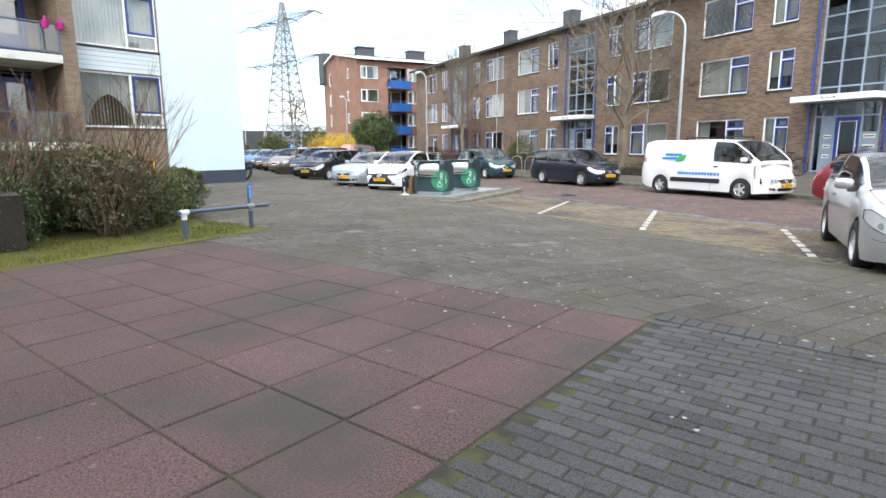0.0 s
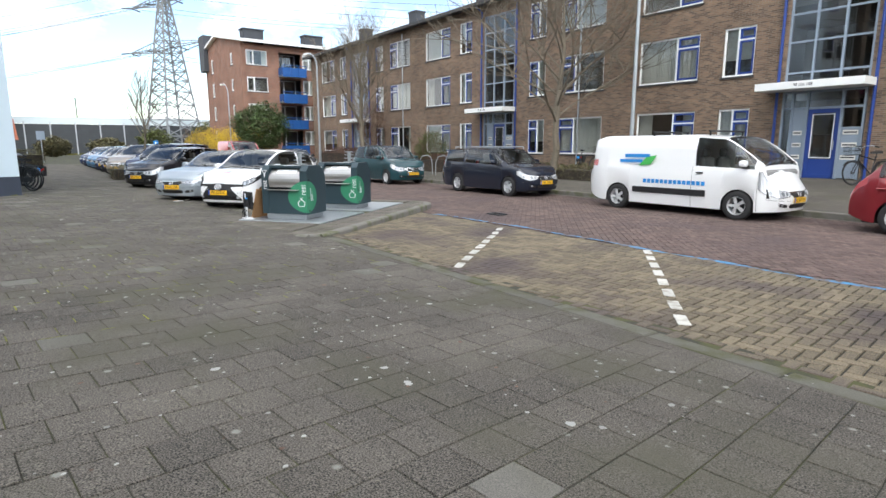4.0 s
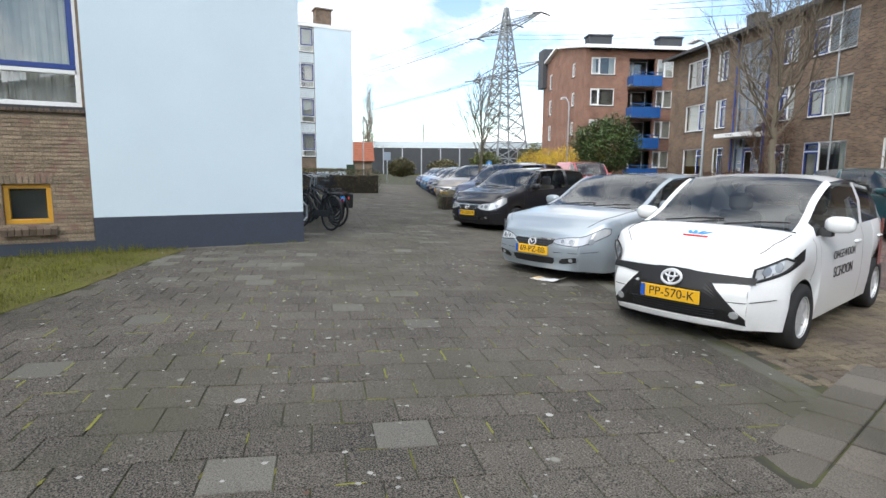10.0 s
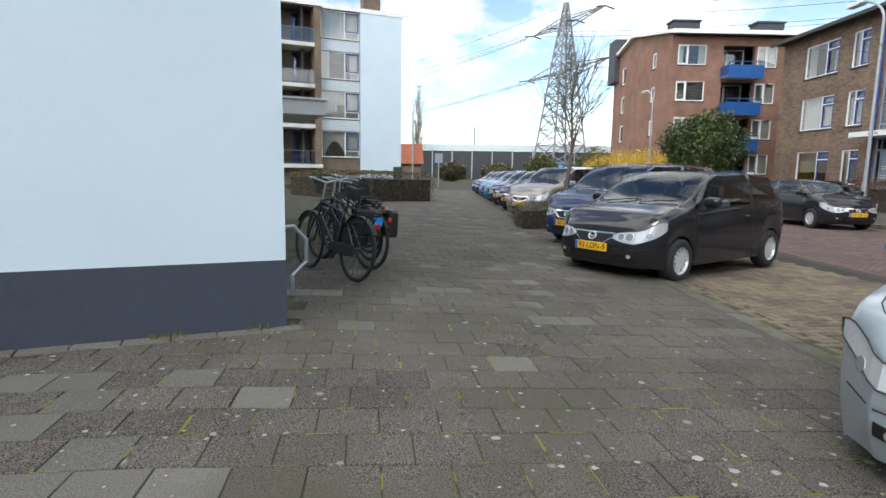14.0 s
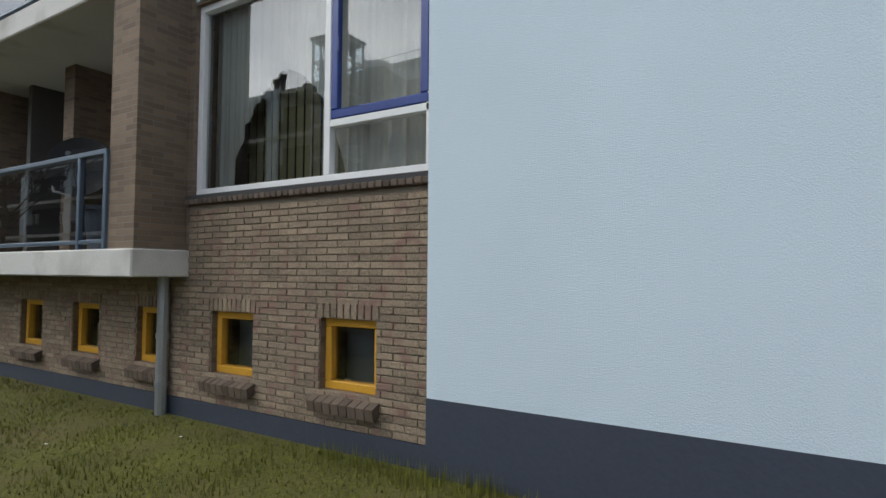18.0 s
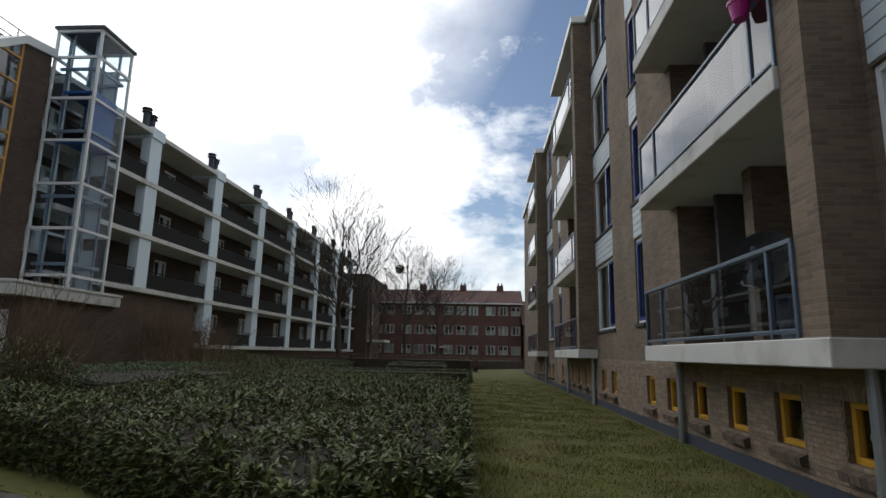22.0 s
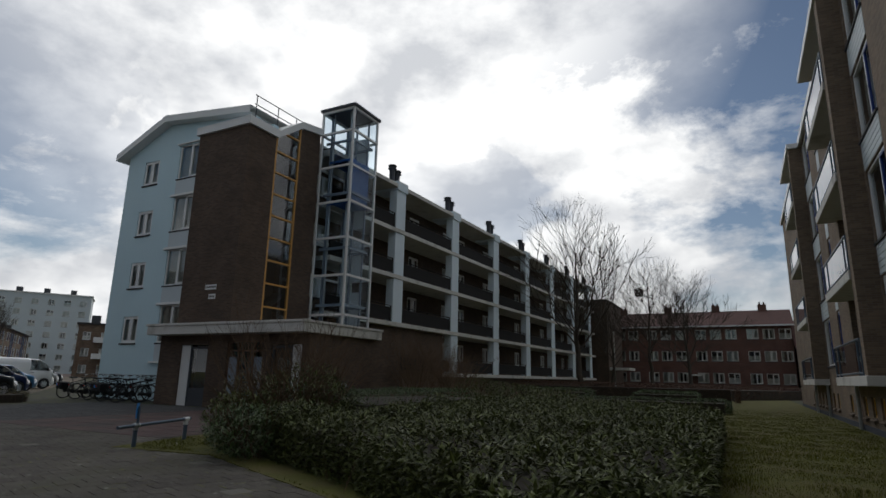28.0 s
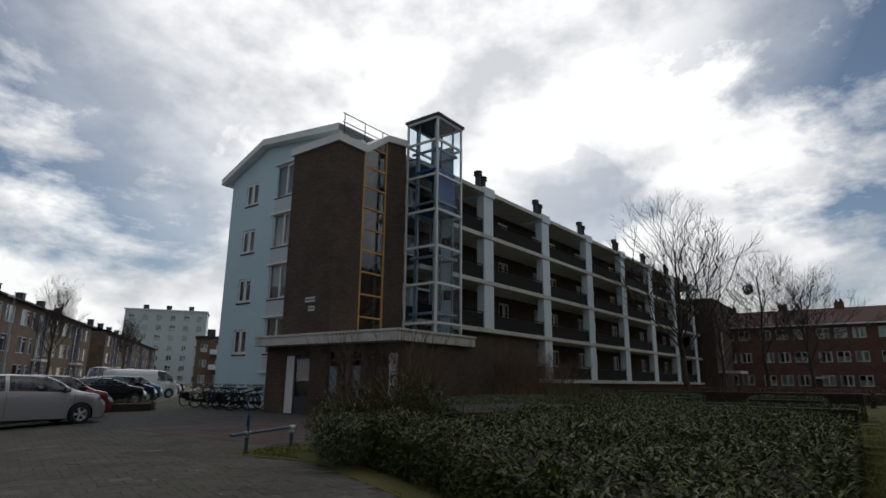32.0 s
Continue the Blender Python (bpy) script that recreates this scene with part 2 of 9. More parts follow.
blue_bright = material("bright blue panels", (0.015, 0.09, 0.30), 0.45, vary=0.12, bump=0.05)
bluegrey = material("pale blue grey paint", (0.22, 0.27, 0.33), 0.45, vary=0.06, bump=0.05)
yellow = material("yellow ochre paint", (0.62, 0.33, 0.035), 0.4, vary=0.1, bump=0.08)
steel_blue = material("slate blue steel", (0.10, 0.14, 0.19), 0.4, metal=0.3, vary=0.1, bump=0.05)
dark_metal = material("dark grey metal", (0.05, 0.055, 0.06), 0.45, metal=0.5, vary=0.2, bump=0.05)
rail_dark = material("matt black railing sheet", (0.014, 0.013, 0.013), 0.95, vary=0.2, bump=0.0)
blind_grey = material("woven grey roller blind", (0.36, 0.37, 0.36), 0.7, vary=0.25, scale=20, fine=240, bump=0.3)
brown_wood = material("dark brown timber", (0.10, 0.055, 0.03), 0.6, vary=0.2, scale=20, bump=0.1)
pylon_grey = material("weathered grey lattice steel", (0.25, 0.265, 0.275), 0.7, metal=0.2, vary=0.15, scale=4, bump=0.05)
galvanised = material("galvanised steel", (0.42, 0.45, 0.47), 0.42, metal=0.8, vary=0.15, scale=30, bump=0.08)
edging = material("mossy edging stone", (0.105, 0.10, 0.082), 0.92, vary=0.3, scale=10, fine=170, bump=0.6, rand=0.2, stain=((0.062, 0.066, 0.026), 0.46, 0.66, 3.0))
concrete = material("grey concrete", (0.17, 0.162, 0.142), 0.9, vary=0.15, scale=10, bump=0.4, stain=((0.10, 0.105, 0.05), 0.46, 0.66, 3.0))
roofing = material("dark roofing felt", (0.05, 0.05, 0.052), 0.9, vary=0.2, bump=0.2)
roof_tile = material("orange red roof tiles", (0.30, 0.10, 0.055), 0.8, vary=0.25, scale=20, bump=0.3)
roof_far = material("red brown roof tiles", (0.095, 0.042, 0.034), 0.8, vary=0.25, scale=20, bump=0.3)
slate = material("slate chimney cladding", (0.055, 0.06, 0.07), 0.7, vary=0.15, scale=20, bump=0.2)
# dark grey puts the dimness of unlit rooms and recesses into the colour
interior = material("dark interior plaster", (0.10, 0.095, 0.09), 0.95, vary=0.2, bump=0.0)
curtain = material("cream net curtain", (0.78, 0.78, 0.73), 0.95, vary=0.12, scale=20, fine=14, bump=0.3)
curtain_yellow = material("straw coloured blind", (0.42, 0.38, 0.22), 0.95, vary=0.15, scale=20, fine=20, bump=0.2)
pane = glass("window glass", (0.85, 0.9, 0.9), through_it=0.85, ior=2.0)
pane_smoked = glass("smoked balustrade glass", (0.55, 0.58, 0.60), through_it=0.9, ior=1.8)
pane_lift = glass("lift shaft glass", (0.93, 0.965, 0.985), through_it=1.0, ior=1.1)
pane_car = glass("car glass", (0.80, 0.85, 0.84), through_it=0.9, ior=1.75)
car_trim = material("grey car upholstery", (0.20, 0.20, 0.195), 0.9, vary=0.25, scale=20, bump=0.1)
GREY, DIRT, LICHEN = (0.084, 0.074, 0.061), ((0.070, 0.066, 0.044), 0.50, 0.70, 0.8), ((0.27, 0.27, 0.24), 6.5, 0.15)
tile_grey = material("grey concrete paving", GREY, 0.92, vary=0.60, scale=9, fine=260, bump=0.7, rand=0.16, stain=DIRT, spots=LICHEN, grain=5.0)
tile_stuff = material("grey concrete paving field", GREY, 0.92, vary=0.60, scale=9, fine=260, bump=0.7, island=0.16, stain=DIRT, spots=LICHEN, grain=5.0)
tile_light = material("new pale paving", (0.135, 0.127, 0.110), 0.92, vary=0.3, scale=8, fine=300, bump=0.5, rand=0.1, stain=DIRT, grain=3.5)
tile_pale_stuff = material("new pale paving field", (0.130, 0.122, 0.105), 0.92, vary=0.3, scale=8, fine=300, bump=0.5, island=0.15, stain=DIRT, grain=3.5)
tile_brown = material("brown grey small paving", (0.125, 0.110, 0.092), 0.92, vary=0.3, scale=8, fine=300, bump=0.5, rand=0.18, stain=DIRT, grain=3.5)
tile_gum = material("trodden pale spots", (0.30, 0.295, 0.275), 0.9, vary=0.1, fine=110, bump=0.2, island=0.3)
mark_white = material("worn white stones", (0.52, 0.51, 0.47), 0.9, vary=0.12, scale=20, fine=110, bump=0.4, rand=0.15, stain=((0.28, 0.26, 0.22), 0.5, 0.7, 6.0))
line_blue = material("sprayed blue paint", (0.05, 0.22, 0.42), 0.8, vary=0.2, scale=40, fine=110, bump=0.4, stain=((0.12, 0.09, 0.085), 0.44, 0.58, 9.0))
mortar_mat = material("grey sand mortar", (0.215, 0.178, 0.132), 0.95, vary=0.15, scale=20, fine=120, bump=0.4)
BRICK_H, BRICK_L = 0.0545, 0.215
tile_red = material("dull red paving", (0.090, 0.054, 0.049), 0.9, vary=0.45, scale=8, fine=170, bump=0.4, rand=0.10, stain=((0.055, 0.046, 0.040), 0.46, 0.68, 1.1), spots=((0.20, 0.18, 0.17), 4.5, 0.09), grain=3.5)
klinker_dark = material("dark paving bricks", (0.062, 0.062, 0.062), 0.9, vary=0.34, scale=8, fine=260, bump=0.5, island=0.20, grain=3.5)
klinker_bay = material("yellow brown paving bricks", (0.150, 0.122, 0.082), 0.9, vary=0.34, scale=9, fine=200, bump=0.7, island=0.26, stain=((0.070, 0.055, 0.052), 0.48, 0.68, 0.7), grain=3.5)
klinker_road = material("red brown paving bricks", (0.108, 0.074, 0.064), 0.9, vary=0.34, scale=7, fine=200, bump=0.5, island=0.26, stain=((0.085, 0.06, 0.058), 0.5, 0.7, 0.5), grain=3.5)
joint = material("sand and moss joints", (0.075, 0.075, 0.048), 0.98, vary=0.25, scale=8, fine=60, bump=0.5, stain=((0.07, 0.095, 0.02), 0.5, 0.65, 1.7))
joint_grey = material("sand and moss in grey paving", (0.036, 0.034, 0.024), 0.98, vary=0.25, scale=8, fine=60, bump=0.5, stain=((0.062, 0.066, 0.020), 0.47, 0.58, 2.6))
joint_bay = material("sand between yellow bricks", (0.028, 0.026, 0.018), 0.98, vary=0.25, scale=8, fine=60, bump=0.5, stain=((0.08, 0.085, 0.03), 0.5, 0.65, 1.2))
joint_road = material("sand between red bricks", (0.055, 0.042, 0.036), 0.98, vary=0.25, scale=8, fine=60, bump=0.5)
moss = material("yellow green joint moss", (0.150, 0.150, 0.022), 0.95, vary=0.3, scale=60, fine=200, bump=0.5, island=0.3)
# dark brown that stands for the shade inside hedges
hedge_shade = material("dark soil", (0.05, 0.04, 0.03), 0.98, vary=0.3, fine=40, bump=0.8)
grass_mat = material("lawn", (0.088, 0.088, 0.009), 0.95, vary=0.45, scale=14, fine=140, bump=1.0, stain=((0.105, 0.088, 0.022), 0.47, 0.66, 1.1), spots=((0.030, 0.034, 0.010), 4.0, 0.16), grain=3.0)
blade_mat = material("grass blades", (0.122, 0.128, 0.012), 0.8, vary=0.3, island=0.42, bump=0)
leaf_mat = material("glossy dark green leaves", (0.082, 0.098, 0.020), 0.58, vary=0.2, island=0.55, bump=0)
leaf_light = material("mid green leaves", (0.065, 0.105, 0.03), 0.5, vary=0.2, island=0.5, bump=0)
leaf_brown = material("red brown hedge leaves", (0.10, 0.05, 0.03), 0.7, vary=0.2, island=0.5, bump=0)
leaf_olive = material("olive hedge leaves", (0.11, 0.10, 0.045), 0.7, vary=0.2, island=0.5, bump=0)
blossom = material("yellow forsythia blossom", (0.70, 0.50, 0.03), 0.7, vary=0.15, island=0.3, bump=0)
bark = material("grey brown bark", (0.16, 0.135, 0.10), 0.95, vary=0.25, scale=20, fine=40, bump=0.6)
bark_dark = material("dark bark", (0.07, 0.058, 0.045), 0.95, vary=0.25, scale=20, fine=40, bump=0.6)
twig = material("bare brown twigs", (0.15, 0.10, 0.065), 0.95, vary=0.25, bump=0)
rubber = material("tyre rubber", (0.02, 0.02, 0.021), 0.85, vary=0.2, bump=0.1)
black = material("black plastic", (0.010, 0.010, 0.011), 0.55, vary=0.2, bump=0.05)
alloy = material("silver wheel alloy", (0.60, 0.61, 0.62), 0.35, metal=0.35, vary=0.08, bump=0.0)
chrome = material("chrome", (0.75, 0.76, 0.78), 0.12, metal=1.0, vary=0.03, bump=0.0)
lamp_clear = material("clear lamp cover", (0.52, 0.54, 0.56), 0.12, metal=0.25, vary=0.1, bump=0.0, coat=0.8)
lamp_red = material("red lamp cover", (0.35, 0.015, 0.012), 0.2, vary=0.1, bump=0.0, coat=0.8)
plate_yellow = material("yellow number plate", (0.80, 0.45, 0.02), 0.4, vary=0.04, bump=0.0)
plate_blue = material("blue plate band", (0.02, 0.10, 0.45), 0.4, vary=0.04, bump=0.0)
ink = material("black lettering", (0.012, 0.012, 0.014), 0.6, vary=0.1, bump=0.0)
letter_white = material("white lettering", (0.78, 0.79, 0.8), 0.5, vary=0.04, bump=0.0)
letter_blue = material("blue lettering", (0.02, 0.24, 0.62), 0.5, vary=0.05, bump=0.0)
letter_green = material("green lettering", (0.06, 0.42, 0.09), 0.5, vary=0.05, bump=0.0)
letter_red = material("red lettering", (0.55, 0.02, 0.03), 0.5, vary=0.05, bump=0.0)
bin_paint = material("dark blue green bin paint", (0.030, 0.054, 0.066), 0.45, metal=0.2, vary=0.12, scale=20, bump=0.08)
bin_green = material("green bin sticker", (0.035, 0.22, 0.12), 0.5, vary=0.05, bump=0.0)
stainless = material("brushed stainless steel", (0.50, 0.49, 0.47), 0.32, metal=0.9, vary=0.12, scale=30, fine=160, bump=0.06)
cardboard = material("brown hardboard", (0.34, 0.19, 0.085), 0.85, vary=0.15, bump=0.15)
paper = material("white paper", (0.78, 0.79, 0.8), 0.8, vary=0.04, bump=0.02)
pink = material("magenta plastic", (0.45, 0.02, 0.22), 0.45, vary=0.08, bump=0.0)
orange_wood = material("varnished orange timber", (0.62, 0.33, 0.09), 0.5, vary=0.15, scale=20, bump=0.1)
dark_green = material("dark green cabinet paint", (0.012, 0.035, 0.018), 0.5, vary=0.1, bump=0.05)
green_plastic = material("green wheelie bin plastic", (0.03, 0.12, 0.04), 0.5, vary=0.1, bump=0.05)


def paint(name, color, metal=0.35):
    if max(color) < 0.1:
        m = material(name, color, 0.5, metal=0.0, vary=0.03, bump=0.0, coat=1.0)
        m.node_tree.nodes["Principled BSDF"].inputs["Specular IOR Level"].default_value = 0.1
        return m
    return material(name, color, 0.32, metal=metal, vary=0.03, bump=0.0, coat=0.9)


# ---- mesh helpers ----
class Shape:
    """Collects faces for one mesh."""

    def __init__(self):
        self.v, self.f, self.k = [], [], []

    def add(self, verts, faces, k=0):
        o = len(self.v)
        self.v.extend(tuple(p) for p in verts)
        self.f.extend(tuple(i + o for i in g) for g in faces)
        self.k.extend([k] * len(faces))
        return self

    def box(self, x0, y0, z0, x1, y1, z1, k=0, c=0.0):
        x0, x1, y0, y1, z0, z1 = min(x0, x1), max(x0, x1), min(y0, y1), max(y0, y1), min(z0, z1), max(z0, z1)
        if c <= 0:
            return self.add([(x0, y0, z0), (x1, y0, z0), (x1, y1, z0), (x0, y1, z0), (x0, y0, z1), (x1, y0, z1), (x1, y1, z1), (x0, y1, z1)],
                            [(0, 3, 2, 1), (4, 5, 6, 7), (0, 1, 5, 4), (1, 2, 6, 5), (2, 3, 7, 6), (3, 0, 4, 7)], k)
        c = min(c, (x1 - x0) * 0.45, (y1 - y0) * 0.45, (z1 - z0) * 0.45)
        v, idx = [], {}
        for sx in (0, 1):
            for sy in (0, 1):
                for sz in (0, 1):
                    p = ((x0, x1)[sx], (y0, y1)[sy], (z0, z1)[sz])
                    d = (1 - 2 * sx, 1 - 2 * sy, 1 - 2 * sz)
                    for a in range(3):
                        q = [p[i] + (0 if i == a else c * d[i]) for i in range(3)]
                        idx[sx, sy, sz, a] = len(v)
                        v.append(q)
        f = []
        for a in range(3):
            b, e = (a + 1) % 3, (a + 2) % 3
            for s in (0, 1):
                key = lambda i, j: tuple((s if n == a else i if n == b else j) for n in range(3))
                ring = [idx[(*key(0, 0), a)], idx[(*key(1, 0), a)], idx[(*key(1, 1), a)], idx[(*key(0, 1), a)]]
                f.append(tuple(ring if s else ring[::-1]))
            for i in (0, 1):
                for j in (0, 1):
                    k0 = tuple((0 if n == a else i if n == b else j) for n in range(3))
                    k1 = tuple((1 if n == a else i if n == b else j) for n in range(3))
                    ring = [idx[(*k0, b)], idx[(*k1, b)], idx[(*k1, e)], idx[(*k0, e)]]
                    f.append(tuple(ring if (i == j) else ring[::-1]))
        for sx in (0, 1):
            for sy in (0, 1):
                for sz in (0, 1):
                    ring = [idx[sx, sy, sz, a] for a in range(3)]
                    f.append(tuple(ring if (sx + sy + sz) % 2 else ring[::-1]))
        return self.add(v, f, k)

    def tube(self, p, q, r0, r1=None, n=8, k=0, caps=True):
        p, q = Vector(p), Vector(q)
        r1 = r0 if r1 is None else r1
        d = (q - p)
        if d.length < 1e-6:
            return self
        d.normalize()
        a = d.orthogonal().normalized()
        b = d.cross(a)
        ring = [a * math.cos(2 * math.pi * i / n) + b * math.sin(2 * math.pi * i / n) for i in range(n)]
        v = [p + e * r0 for e in ring] + [q + e * r1 for e in ring]
        f = [(i, (i + 1) % n, n + (i + 1) % n, n + i) for i in range(n)]
        if caps:
            f += [tuple(range(n))[::-1], tuple(range(n, 2 * n))]
        return self.add(v, f, k)

    def path(self, pts, r, n=6, k=0):
        """A bent tube in one piece; it closes into a ring where the last point is the first."""
        pts = [Vector(q) for q in pts]
        closed = (pts[0] - pts[-1]).length < 1e-6
        pts = pts[:-1] if closed else pts
        m = len(pts)
        v, side = [], None
        for i, q in enumerate(pts):
            a = pts[i - 1] if i or closed else q
            b = pts[(i + 1) % m] if i < m - 1 or closed else q
            d = (b - a).normalized()
            if side is None:
                side = d.orthogonal().normalized()
            side = (side - d * side.dot(d)).normalized()
            up = d.cross(side)
            v += [q + side * r * math.cos(2 * math.pi * j / n) + up * r * math.sin(2 * math.pi * j / n) for j in range(n)]
        f = [(i * n + j, i * n + (j + 1) % n, (i + 1) % m * n + (j + 1) % n, (i + 1) % m * n + j) for i in range(m if closed else m - 1) for j in range(n)]
        if not closed:
            f += [tuple(range(n))[::-1], tuple(range((m - 1) * n, m * n))]
        return self.add([tuple(q) for q in v], f, k)

    def pebble(self, x, y, z, rx, ry, rz, power=0.7, n=14, k=0):
        """A rounded block between a box and an ellipsoid."""
        def bent_sine(q):
            return math.copysign(abs(q) ** power, q)

        rows = n // 2
        v = [(x, y, z - rz)]
        for i in range(1, rows):
            b = -math.pi / 2 + math.pi * i / rows
            for j in range(n):
                a = 2 * math.pi * j / n
                v.append((x + rx * bent_sine(math.cos(b)) * bent_sine(math.cos(a)), y + ry * bent_sine(math.cos(b)) * bent_sine(math.sin(a)), z + rz * bent_sine(math.sin(b))))
        v.append((x, y, z + rz))
        f = [(0, 1 + (j + 1) % n, 1 + j) for j in range(n)]
        f += [(1 + i * n + j, 1 + i * n + (j + 1) % n, 1 + (i + 1) * n + (j + 1) % n, 1 + (i + 1) * n + j) for i in range(rows - 2) for j in range(n)]
        f += [(len(v) - 1, len(v) - 1 - n + j, len(v) - 1 - n + (j + 1) % n) for j in range(n)]
        return self.add(v, f, k)

    def prism(self, outline, lo, hi, axis="z", k=0):
        """An outline (list of 2D points, anticlockwise) drawn out along an axis."""
        put = {"z": lambda a, b, t: (a, b, t), "y": lambda a, b, t: (a, t, b), "x": lambda a, b, t: (t, a, b)}[axis]
        n = len(outline)
        v = [put(a, b, lo) for a, b in outline] + [put(a, b, hi) for a, b in outline]
        f = [tuple(range(n))[::-1], tuple(range(n, 2 * n))] + [(i, (i + 1) % n, n + (i + 1) % n, n + i) for i in range(n)]
        if axis == "y":
            f = [g[::-1] for g in f]
        return self.add(v, f, k)

    def wall(self, a0, a1, z0, z1, d0, d1, holes, axis="y", k=0):
        """A wall along an axis from a0 to a1, thick from d0 to d1, with rectangular openings (a0, a1, z0, z1) through it."""
        aa = sorted({a0, a1, *[min(max(h[i], a0), a1) for h in holes for i in (0, 1)]})
        zz = sorted({z0, z1, *[min(max(h[i], z0), z1) for h in holes for i in (2, 3)]})
        solid = {}
        for i in range(len(aa) - 1):
            for j in range(len(zz) - 1):
                ca, cz = (aa[i] + aa[i + 1]) / 2, (zz[j] + zz[j + 1]) / 2
                solid[i, j] = not any(h[0] < ca < h[1] and h[2] < cz < h[3] for h in holes)
        put = (lambda a, d, z: (d, a, z)) if axis == "y" else (lambda a, d, z: (a, d, z))
        for (i, j), on in solid.items():
            if not on:
                continue
            p, q, r, s = aa[i], aa[i + 1], zz[j], zz[j + 1]
            quads = [[(p, d0, r), (q, d0, r), (q, d0, s), (p, d0, s)], [(p, d1, r), (p, d1, s), (q, d1, s), (q, d1, r)]]
            if not solid.get((i - 1, j)):
                quads.append([(p, d0, r), (p, d0, s), (p, d1, s), (p, d1, r)])
            if not solid.get((i + 1, j)):
                quads.append([(q, d0, r), (q, d1, r), (q, d1, s), (q, d0, s)])
            if not solid.get((i, j - 1)):
                quads.append([(p, d0, r), (p, d1, r), (q, d1, r), (q, d0, r)])
            if not solid.get((i, j + 1)):
                quads.append([(p, d0, s), (q, d0, s), (q, d1, s), (p, d1, s)])
            for g in quads:
                self.add([put(*e) for e in g], [(0, 1, 2, 3)], k)
        return self

    def mesh(self, name, *mats, smooth=False, fix=False):
        me = bpy.data.meshes.new(name)
        me.from_pydata(self.v, [], self.f)
        for m in mats:
            me.materials.append(m)
        if len(mats) > 1:
            me.polygons.foreach_set("material_index", self.k)
        if fix:
            b = bmesh.new()
            b.from_mesh(me)
            bmesh.ops.remove_doubles(b, verts=b.verts, dist=0.0005)
            bmesh.ops.recalc_face_normals(b, faces=b.faces)
            b.to_mesh(me)
            b.free()
        if smooth:
            me.polygons.foreach_set("use_smooth", [True] * len(me.polygons))
        me.update()
        return me


def thing(name, m=None, label="", category="", group="", kind=""):
    """An Empty at the base of a thing."""
    ob = new(name)
    ob.empty_display_size = 0.1
    if m is not None:
        ob.matrix_world = m
    return tagged(ob, label, category, group, kind)


def part(name, shape, mat, parent=None, label="", smooth=False, fix=False, m=None):
    """One mesh object under a thing or a part; shape is a Shape or a finished mesh."""
    if isinstance(shape, Shape):
        mats = mat if isinstance(mat, (list, tuple)) else (mat,)
        shape = shape.mesh(name, *mats, smooth=smooth, fix=fix)
    ob = new(name, shape)
    ob.parent = parent
    if m is not None:
        ob.matrix_local = m
    if label:
        ob["label"] = label
    return ob


# street frame: u along the street, w across it towards the far houses
STREET = 65.66
OX, OY = -6.44, 11.56
UX, UY = -math.sin(radians(STREET)), math.cos(radians(STREET))
WX, WY = math.cos(radians(STREET)), math.sin(radians(STREET))


def street(u, w, z=0.0):
    return Vector((OX + u * UX + w * WX, OY + u * UY + w * WY, z))


def street_pose(u, w, z=0.0, turn=0.0):
    """A pose in the street frame: x runs along u, y away from w."""
    p = street(u, w, z)
    return pose(p.x, p.y, p.z, 0, 0, STREET + 90 + turn)


def across(x, y):
    """How far a place lies towards the far houses."""
    return (x - OX) * WX + (y - OY) * WY


def ground_z(x, y):
    w = across(x, y)
    if w <= 0:
        return 0.04 * min(-w, 4.5)
    if w < 9.8:
        return -0.03 - 0.05 * min(w / 3.3, 1)
    return 0.05 + 0.37 * min((w - 9.8) / 7.2, 1)


def inside(poly, x, y):
    c = False
    for (x0, y0), (x1, y1) in zip(poly, poly[1:] + poly[:1]):
        if (y0 > y) != (y1 > y) and x < (x1 - x0) * (y - y0) / (y1 - y0) + x0:
            c = not c
    return c


def edge_distance(poly, x, y):
    best = 1e9
    for (x0, y0), (x1, y1) in zip(poly, poly[1:] + poly[:1]):
        t = max(0, min(1, ((x - x0) * (x1 - x0) + (y - y0) * (y1 - y0)) / ((x1 - x0) ** 2 + (y1 - y0) ** 2)))
        best = min(best, math.hypot(x - x0 - t * (x1 - x0), y - y0 - t * (y1 - y0)))
    return best


# behind the start the street bends gently
BEND = pose(-17.7, 12.24, 0, 0, 0, -10.26) @ pose(17.7, -12.24, 0)


def bent(u, w, z=0.0):
    return BEND @ street(u, w, z)


# the garden court stands at an angle of its own to the street
LATE = pose(-20.84, 13.17, 0, 0, 0, -1.45) @ pose(20.89, -13.16, 0)


def garden(x, y):
    p = LATE @ Vector((x, y, 0))
    return p.x, p.y

# ---- ground ----
def strip(name, w0, z0, w1, z1, u0, u1, mat, lift=0.0):
    s = Shape()
    n = 24
    for i in range(n):
        a, b = u0 + (u1 - u0) * i / n, u0 + (u1 - u0) * (i + 1) / n
        s.add([street(a, w0, z0 + lift), street(b, w0, z0 + lift), street(b, w1, z1 + lift), street(a, w1, z1 + lift)], [(0, 1, 2, 3)])
    return tagged(part(name, s, mat), kind="structure")


U0, U1 = -34.0, 120.0
s = Shape()
s.add([(-2500, -2500, -0.45), (2500, -2500, -0.45), (2500, 2500, -0.45), (-2500, 2500, -0.45)], [(0, 1, 2, 3)])
tagged(part("ground", s, grass_mat), kind="structure")
s = Shape()
for a, b, z0, z1 in ((-90.0, -4.5, 0.18, 0.18), (-4.5, 0.0, 0.18, 0.0)):
    s.add([street(-190, a, z0 + 0.001), street(U1, a, z0 + 0.001), street(U1, b, z1 + 0.001), street(-190, b, z1 + 0.001)], [(0, 1, 2, 3)])
tagged(part("pavement", s, joint_grey), kind="structure")
